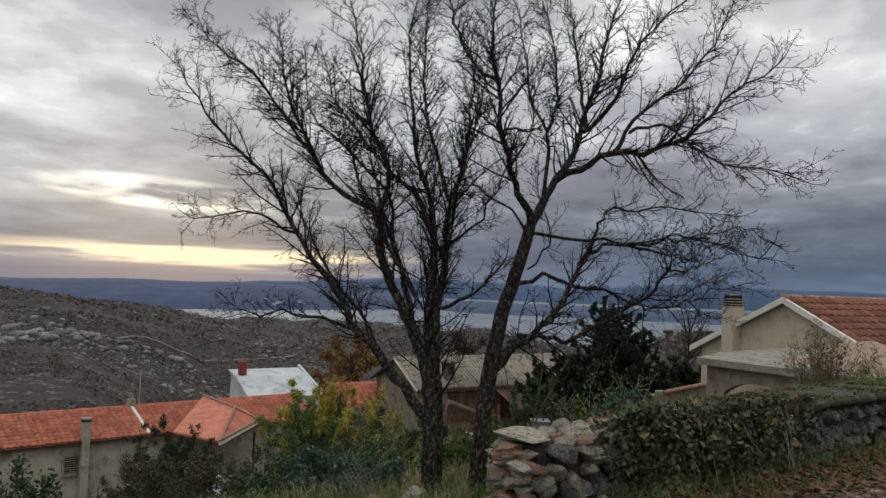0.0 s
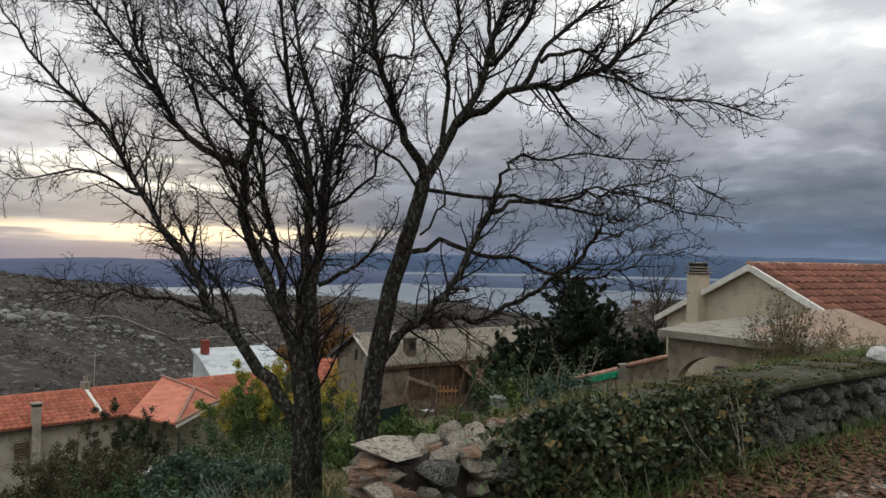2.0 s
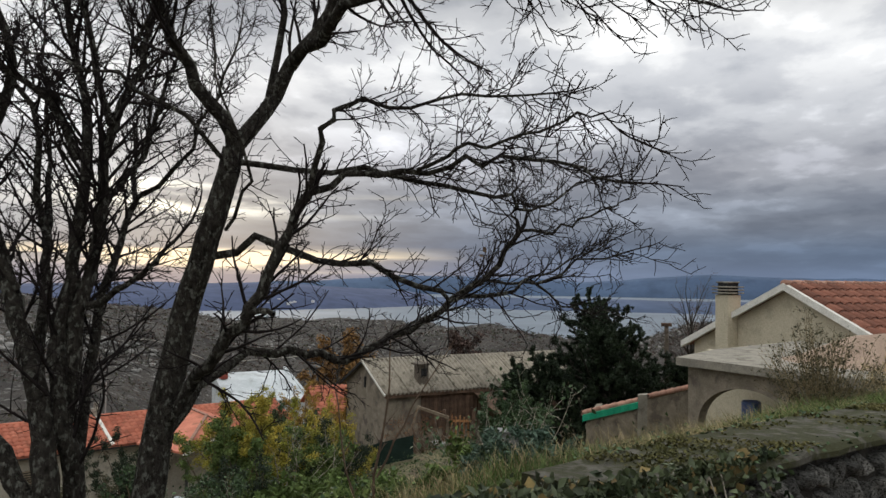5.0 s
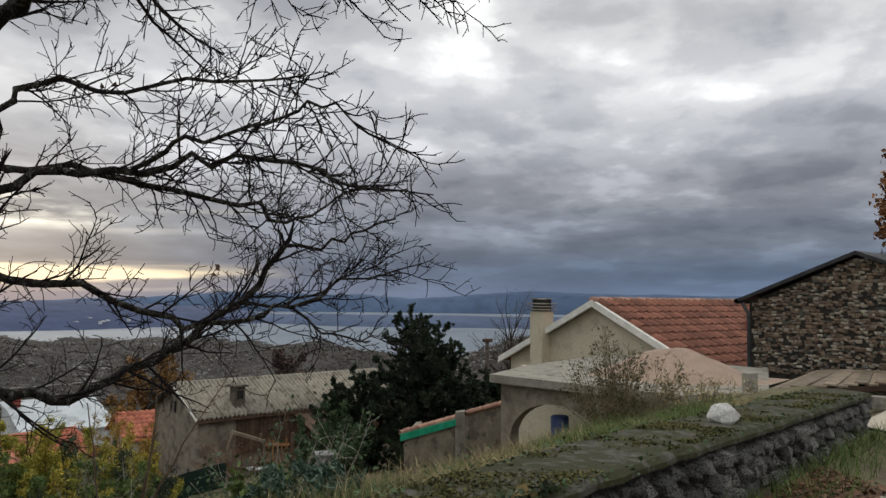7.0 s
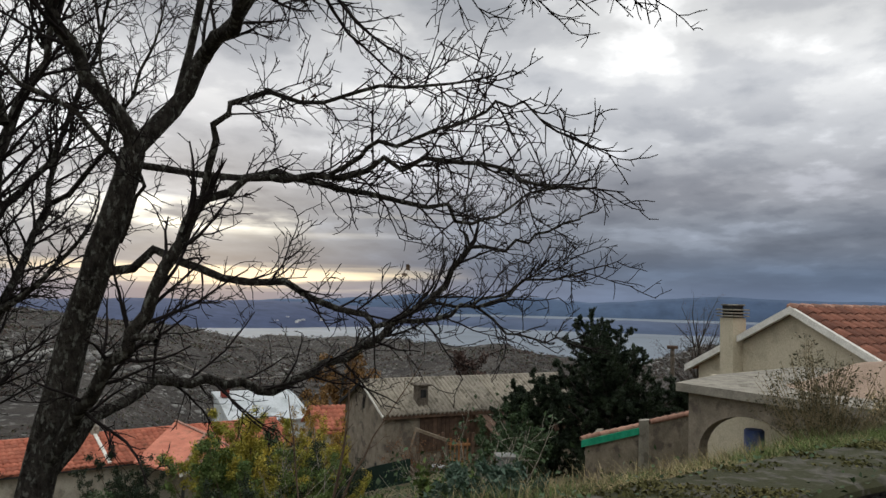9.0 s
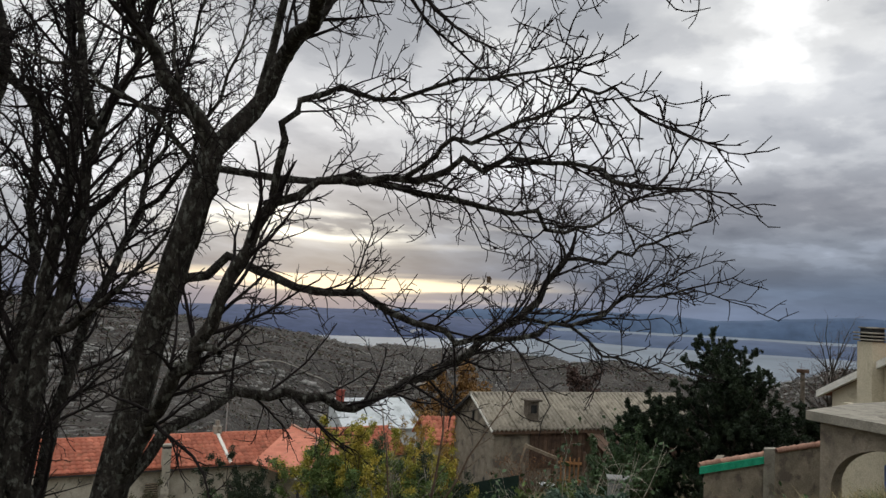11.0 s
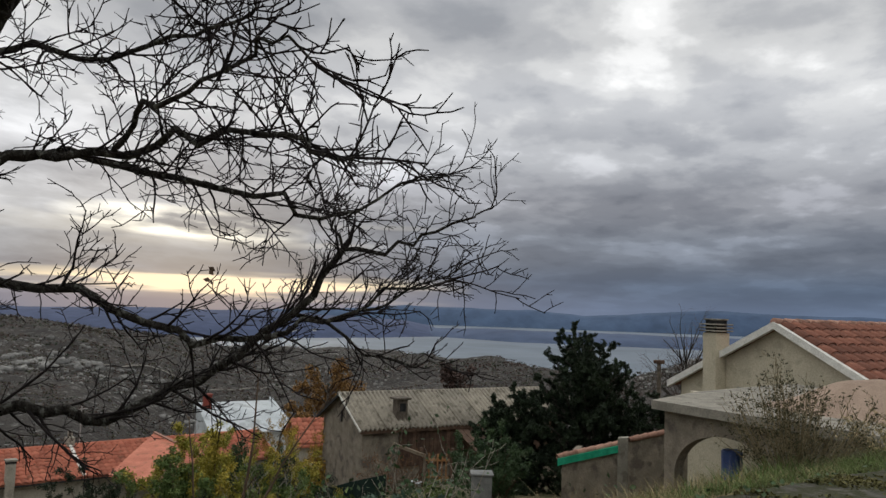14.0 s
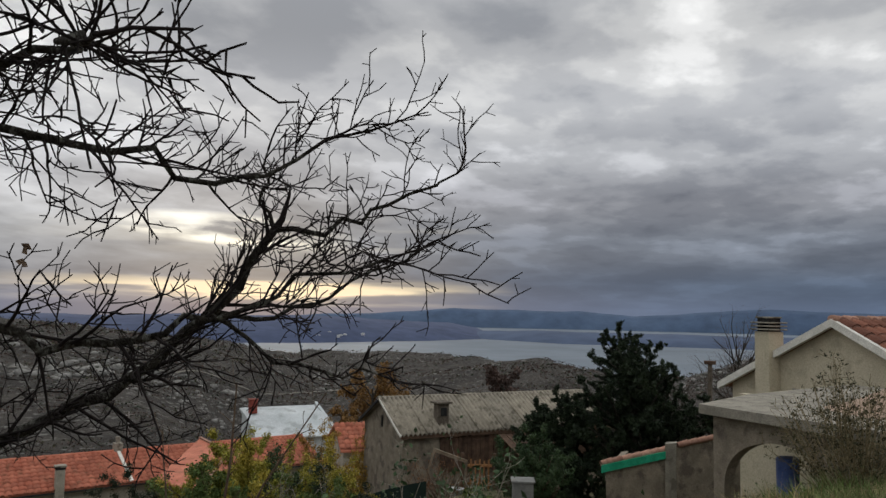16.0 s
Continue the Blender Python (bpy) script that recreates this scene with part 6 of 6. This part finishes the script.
sheet("ridge_cap", *tubes([([B(-0.2, 0, 0.0), B(9.5, 0, 0.0)], [0.07, 0.07])], 8), M_ASBESTOS, barn)
part("eave_board", beam(B(-0.1, 2.02, -1.15), B(9.5, 2.02, -1.15), 0.05, 0.14), M_DARKWOOD, barn)
part("verge_board", beam(B(-0.14, 0, -0.04), B(-0.14, -2.1, -1.13), 0.05, 0.10), M_BLACK, barn)
part("verge_edge", beam(B(-0.14, 0, 0.0), B(-0.14, 2.1, -1.10), 0.06, 0.08), M_TRIM, barn)
bc = part("chimney", box(B(1.75, 1.45, -0.62), BU, (0.44, 0.40, 1.05), 0.015), M_SOOTPLASTER, barn, "stubby dark masonry chimney with slab cap")
part("flue_opening", box(B(1.75, 1.66, -0.38), BU, (0.24, 0.03, 0.30)), M_BLACK, bc)
part("cap_slab", box(B(1.75, 1.45, -0.06), BU, (0.64, 0.58, 0.07), 0.01), M_SOOTPLASTER, bc)
part("flashing", box(B(1.75, 1.72, -0.96), BU, (0.74, 0.4, 0.05)), M_CONCRETE, bc)
# yard clutter by the barn
leanto = thing("lean_to", "sagging lean-to roof of dark red boards beside the barn", "lean-to", (-7.0, 29.0, -5.2))
for k in range(9):
    part("roof_board", beam(B(4.0 + k * 0.3, 2.0, -1.25 - 0.01 * (k % 2)), B(4.0 + k * 0.3, 3.6, -1.85), 0.27, 0.03), M_DARKWOOD, leanto)
for s in (4.0, 6.5):
    p = B(s, 3.5, -1.9)
    part("post", beam((p.x, p.y, gz_at(p.x, p.y) - 0.1), p, 0.09), M_DARKWOOD, leanto)
part("red_panel", prism([B(4.2, 3.3, -2.4), B(5.3, 3.3, -2.4), B(5.3, 3.3, -1.8), B(4.2, 3.3, -1.8)], Vector((*BF, 0)) * 0.04), M_RED, leanto, "dull red painted panel")
gate = thing("wooden_gate", "raw orange timber gate between posts", "gate", (-7.4, 29.1, -4.7))
GO, gu = Vector((-7.75, 28.95, 0)), Vector((0.9, 0.42, 0))
g0 = gz_at(-7.4, 29.1)
for k in range(6):
    part("slat", beam(GO + gu * (k * 0.15) + Vector((0, 0, g0 + 0.06)), GO + gu * (k * 0.15) + Vector((0, 0, g0 + 1.0 + 0.05 * (k % 2))), 0.10, 0.025), M_ORANGEWOOD, gate)
for z in (0.25, 0.85):
    part("rail", beam(GO + Vector((0, 0, g0 + z)), GO + gu * 0.85 + Vector((0, 0, g0 + z)), 0.05, 0.08), M_ORANGEWOOD, gate)
for k in (-0.12, 0.95):
    part("post", beam(GO + gu * k + Vector((0, 0, g0 - 0.2)), GO + gu * k + Vector((0, 0, g0 + 1.25)), 0.1), M_DARKWOOD, gate)
frame_t = thing("leaning_poles", "leaning frame of grey weathered poles", "poles", (-8.4, 28.4, -4.7))
z0 = gz_at(-8.4, 28.4)
part("pole", beam((-9.03, 28.13, z0 - 0.1), (-8.62, 28.31, z0 + 1.55), 0.07), M_WOOD, frame_t)
part("pole", beam((-8.67, 28.31, z0 + 1.5), (-7.59, 28.67, z0 + 1.15), 0.10), M_WOOD, frame_t)
part("pole", beam((-7.63, 28.67, z0 - 0.1), (-7.63, 28.67, z0 + 1.2), 0.07), M_WOOD, frame_t)
part("pole", beam((-8.85, 28.13, z0 + 0.4), (-7.68, 28.49, z0 + 0.2), 0.09), M_WOOD, frame_t)
basin = bmesh.new()
bmesh.ops.create_cone(basin, cap_ends=True, segments=24, radius1=0.17, radius2=0.26, depth=0.2, matrix=Matrix.Translation((-7.75, 28.2, gz_at(-7.75, 28.2) + 0.1)))
tagged(part("basin", basin, M_WHITE, smooth=False), "white enamel basin standing in the yard", "basin")
fence = thing("mesh_fence", "dark green windbreak mesh fence below the barn", "fence", (-10.5, 25.5, -5.6))
fp, fq = Vector((-14.5, 24.6, 0)), Vector((-7.8, 26.2, 0))
for k in range(6):
    p, q = fp.lerp(fq, k / 6), fp.lerp(fq, (k + 1) / 6)
    zp, zq = gz_at(p.x, p.y), gz_at(q.x, q.y)
    part("mesh_panel", prism([(p.x, p.y, zp + 0.05), (q.x, q.y, zq + 0.05), (q.x, q.y, zq + 0.8), (p.x, p.y, zp + 0.8)], (0.01, -0.03, 0)), M_NETGREEN, fence)
    part("post", beam((p.x, p.y, zp - 0.1), (p.x, p.y, zp + 0.9), 0.05), M_DARKMETAL, fence)
tank = thing("metal_locker", "grey sheet-metal locker beside the evergreen trees", "locker", (-3.6, 23.3, -4.2))
tz = gz_at(-3.6, 23.3)
part("body", box((-3.6, 23.3, tz + 0.6), (0.9, 0.4), (0.5, 0.5, 1.2), 0.01), M_GREYSHEET, tank)
part("lid", box((-3.6, 23.3, tz + 1.23), (0.9, 0.4), (0.58, 0.56, 0.05), 0.01), M_GREYSHEET, tank)
# long house with an orange tile roof
RU, RF = (0.46, 0.888), (0.888, -0.46)
RO = (-33.0, 29.2, -6.3)
Rr = frame_of(RO, RU, RF)
longh = thing("long_house", "long low grey house under a bright orange tile roof", "house", (-30.0, 32.0, -10.6))
part("front_wall", prism([Rr(-3.1, 2.75, -5.2), Rr(16, 2.75, -4.6), Rr(16, 2.75, -1.0), Rr(-3.1, 2.75, -1.0)], Vector((*RF, 0)) * -0.3), M_GREYWALL, longh)
part("rear_wall", prism([Rr(-3.1, -2.5, -4.6), Rr(16, -2.5, -4.6), Rr(16, -2.5, -1.0), Rr(-3.1, -2.5, -1.0)], Vector((*RF, 0)) * -0.3), M_GREYWALL, longh)
for s in (-3.1, 15.7):
    part("gable_wall", prism([Rr(s, 2.75, -4.6), Rr(s, 2.75, -1.0), Rr(s, 0, -0.08), Rr(s, -2.75, -1.0), Rr(s, -2.75, -4.6)], Vector((*RU, 0)) * 0.3), M_GREYWALL, longh)
for sgn in (1, -1):
    part("roof_slope", prism([Rr(-3.3, 0, -0.08), Rr(-3.3, sgn * 3.05, -1.10), Rr(-3.3, sgn * 3.05, -1.02), Rr(-3.3, 0, 0.0)], Vector((*RU, 0)) * 19.6), M_ORANGETILE, longh)
dn = Rr(0, 3.05, -1.02) - Rr(0, 0, 0.0)
tile_field(Rr(-3.3, 0, 0.0), Vector((*RU, 0)), dn, 65, 9, 0.30, 0.36, M_ORANGETILE, longh, "roof_tiles", True, 0.035)
sheet("ridge_tiles", *tubes([([Rr(-3.3, 0, 0.03), Rr(16.3, 0, 0.03)], [0.10, 0.10])], 8), M_ORANGETILE, longh)
part("eave_gutter", beam(Rr(-3.3, 3.1, -1.12), Rr(16.3, 3.1, -1.12), 0.09, 0.07), M_DARKMETAL, longh)
part("roof_divider", beam(Rr(5.75, 0.05, 0.07), Rr(5.75, 3.05, -0.94), 0.16, 0.07), M_TRIM, longh, "white mortar strip down the roof")
rc = part("ridge_chimney", box(Rr(5.75, -0.05, 0.2), RU, (0.42, 0.42, 0.5), 0.02), M_CONCRETE, longh)
part("pot", box(Rr(5.75, -0.05, 0.6), RU, (0.2, 0.2, 0.34), 0.02), M_CONCRETE, rc)
sheet("aerial_mast", *tubes([([Rr(6.3, -0.3, -0.3), Rr(6.3, -0.3, 2.0)], [0.035, 0.03])], 6), M_GALV, longh)
part("aerial_arm", beam(Rr(6.0, -0.3, 1.8), Rr(6.6, -0.3, 1.85), 0.03), M_GALV, longh)
C1, C2, HIP, RS = Vector((-22.1, 31.7, -6.85)), Vector((-23.7, 37.2, -6.80)), Vector((-24.9, 36.6, -6.15)), Vector((-28.6, 38.4, -6.0))
C0, C3 = Vector((-25.9, 32.7, -6.95)), Vector((-26.4, 39.5, -6.7))
for tri_ in ((C0, C1, HIP, RS), (C1, C2, HIP), (C2, C3, RS, HIP)):
    wb = bmesh.new()
    a_ = [wb.verts.new(p) for p in tri_]
    wb.faces.new(a_)
    b_ = [wb.verts.new(p - Vector((0, 0, 0.10))) for p in tri_]
    wb.faces.new(b_[::-1])
    for i in range(len(a_)):
        wb.faces.new((a_[i], b_[i], b_[(i + 1) % len(a_)], a_[(i + 1) % len(a_)]))
    part("wing_roof", wb, M_ORANGETILE, longh)
for p, q in ((C1, HIP), (C2, HIP), (HIP, RS), (C1, C2)):
    part("hip_tile_line", beam(p + Vector((0, 0, 0.03)), q + Vector((0, 0, 0.03)), 0.15, 0.09), M_RIDGE, longh)
part("wing_fascia", beam(C1 - Vector((0, 0, 0.13)), C2 - Vector((0, 0, 0.13)), 0.06, 0.16), M_TRIM, longh)
for p in (C1 + (HIP - C1) * 0.15, C2 + (HIP - C2) * 0.15):
    part("wing_post", beam((p.x, p.y, -11), (p.x, p.y, -7.5), 0.10), M_DARKMETAL, longh)
fl = part("flue_chimney", box(Rr(2.5, 3.0, -2.35), RU, (0.40, 0.36, 4.6), 0.02), M_GREYWALL, longh, "tall grey flue against the wall")
part("flue_cap", box(Rr(2.5, 3.0, 0.10), RU, (0.5, 0.46, 0.08)), M_CONCRETE, fl)
part("flue_slot", box(Rr(2.5, 3.0, 0.01), RU, (0.42, 0.38, 0.12)), M_BLACK, fl)
win = part("window", box(Rr(1.95, 2.76, -2.2), RU, (0.6, 0.08, 0.85)), M_BLACK, longh, "small window with dark louvred shutter")
for k in range(8):
    part("louvre", box(Rr(1.95, 2.82, -2.57 + k * 0.11), RU, (0.62, 0.05, 0.05)), M_WOOD, win)
part("sill", box(Rr(1.95, 2.85, -2.73), RU, (0.85, 0.16, 0.07)), M_CONCRETE, win)
# white building
WO = frame_of((-31.6, 46.0, -5.6), (0.59, 0.81), (0.81, -0.59))
white = thing("white_building", "white-roofed low building with a small red chimney", "building", (-30.5, 47.5, -11.2))
part("body", prism([WO(0, 2.3, -6), WO(0, 2.3, -1.4), WO(0, -2.2, -0.1), WO(0, -2.2, -6)], Vector((0.59, 0.81, 0)) * 5.2), M_WHITE, white)
part("roof_sheet", prism([WO(-0.15, 2.6, -1.46), WO(-0.15, 2.6, -1.38), WO(-0.15, -0.4, -0.30), WO(-0.15, -2.4, 0.0), WO(-0.15, -2.4, -0.1)], Vector((0.59, 0.81, 0)) * 5.5), M_WHITE, white)
part("end_parapet", prism([WO(5.2, 2.3, -1.45), WO(5.2, 2.3, -1.1), WO(5.2, -2.3, 0.25), WO(5.2, -2.3, -0.1)], Vector((0.59, 0.81, 0)) * 0.2), M_WHITE, white)
wc = part("chimney", box(WO(0.4, -0.8, 0.25), (0.59, 0.81), (0.5, 0.5, 0.9), 0.02), M_RED, white, "dull red chimney")
part("cap", box(WO(0.4, -0.8, 0.73), (0.59, 0.81), (0.6, 0.6, 0.07)), M_RED, wc)
# small house with a red roof behind the yellow bushes
SM = frame_of((-19.6, 42.2, -4.9), (0.7, 0.71), (0.71, -0.7))
small = thing("small_house", "small pale house with a red tile roof", "house", (-19.6, 42.2, -9))
part("body", prism([SM(-2, 1.8, -4.5), SM(-2, 1.8, -1.0), SM(-2, 0, -0.1), SM(-2, -1.8, -1.0), SM(-2, -1.8, -4.5)], Vector((0.7, 0.71, 0)) * 4.2), M_GREYWALL, small)
for sgn in (1, -1):
    part("roof_slope", prism([SM(-2.2, 0, -0.06), SM(-2.2, sgn * 2.1, -1.16), SM(-2.2, sgn * 2.1, -1.06), SM(-2.2, 0, 0.04)], Vector((0.7, 0.71, 0)) * 4.6), M_ORANGETILE, small)
tile_field(SM(-2.2, 0, 0.05), Vector((0.7, 0.71, 0)), SM(0, 2.1, -1.06) - SM(0, 0, 0.04), 15, 6, 0.30, 0.37, M_ORANGETILE, small, "roof_tiles", True, 0.03)
# tarpaulin pile, concrete post, wire mesh roll
tarp = bmesh.new()
bmesh.ops.create_grid(tarp, x_segments=30, y_segments=24, size=1.0)
for v in tarp.verts:
    x, y = v.co.x, v.co.y
    r = max(abs(x), abs(y))
    v.co = Vector((x * 1.2, y * 1.0, 0.75 * (1 - r ** 3) + 0.14 * noise.noise(Vector((x * 3, y * 3, 1))) + 0.08 * noise.noise(Vector((x * 8, y * 8, 2))) - 0.04))
ob = part("tarpaulin_pile", tarp, M_TARP)
ob.matrix_basis = pose(-12.0, 19.2, gz_at(-12.0, 19.2), 0, 0, 30)
tagged(ob, "crumpled grey and white plastic sheeting over a pile", "tarpaulin")
planks = thing("plank_stack", "loose stack of pale sawn planks by the sheeting", "planks", (-12.6, 18.2, gz_at(-12.6, 18.2)))
for k in range(6):
    part("plank", beam((-13.4, 18.0 + 0.14 * k, gz_at(-12.6, 18.2) + 0.08 + 0.05 * (k % 3)), (-11.7, 18.5 + 0.12 * k, gz_at(-12.6, 18.2) + 0.10 + 0.05 * ((k + 1) % 3)), 0.14, 0.04), M_WOOD, planks)
pole = thing("utility_pole", "plain concrete utility pole behind the evergreens", "pole", (-1.77, 42.1, -5.6))
part("shaft", beam((-1.77, 42.1, -5.8), (-1.77, 42.1, -0.70), 0.18, 0.18, 0.03), M_SOOTPLASTER, pole)
part("head", box((-1.77, 42.1, -0.72), (1, 0.2), (0.5, 0.3, 0.16), 0.02), M_DARKWOOD, pole)
net = thing("wire_netting", "bent piece of grey chain-link netting in the grass", "netting", (-0.35, 5.35, gz_at(-0.35, 5.35)))
nl = []
for k in range(9):
    for sgn in (1, -1):
        pts = []
        for j in range(9):
            u, w = j / 8, (k + sgn * j * 0.5) / 8
            if -0.05 <= w <= 1.05:
                pts.append((-0.60 + 0.42 * w, 5.42 - 0.16 * w + 0.05 * math.sin(w * 3), gz_at(-0.4, 5.35) + 0.01 + 0.28 * u - 0.06 * w * u))
        if len(pts) > 1:
            nl.append((np.array(pts), np.full(len(pts), 0.0035)))
tagged(sheet("wires", *tubes(nl, 3), M_WIRE, net), kind="stuff")
sapling = thing("sapling", "thin leafless sapling with slanting stems on the slope", "sapling", (1.2, 7.6, gz_at(1.2, 7.6)))
sap_rg = np.random.default_rng(66)
sz = gz_at(0.2, 8.35)
sap = [limb(c, r0, r1, 8, 0.01, sap_rg) for c, r0, r1 in (
    ([(0.20, 8.35, sz - 0.1), (0.22, 8.38, 0.0), (0.27, 8.45, 0.5), (0.26, 8.5, 1.0)], 0.016, 0.005),
    ([(0.22, 8.38, -0.1), (0.34, 8.48, 0.2), (0.48, 8.6, 0.55), (0.70, 8.76, 0.95)], 0.012, 0.004),
    ([(0.22, 8.36, sz), (0.05, 8.3, -0.2), (-0.1, 8.35, 0.35), (-0.2, 8.4, 0.7)], 0.011, 0.004),
    ([(0.25, 8.36, sz), (0.6, 8.2, -0.3), (0.9, 8.2, 0.05)], 0.010, 0.004))]
for line in sap:
    sheet("stem", *tubes([line], 6), M_BROWNTWIG, sapling, smooth=True)
shoots = sprout(sap, 0.14, 0.26, sap_rg, 0.7, 5, 0.14, 0.06, 0.5, 0.005, 0.002, 0.2)
tagged(sheet("twigs", *tubes(shoots + sprout(shoots, 0.1, 0.07, sap_rg, 0.8, 3, 0.1, 0, 0.6, 0.003, 0.0014), 4), M_BROWNTWIG, sapling), kind="stuff")
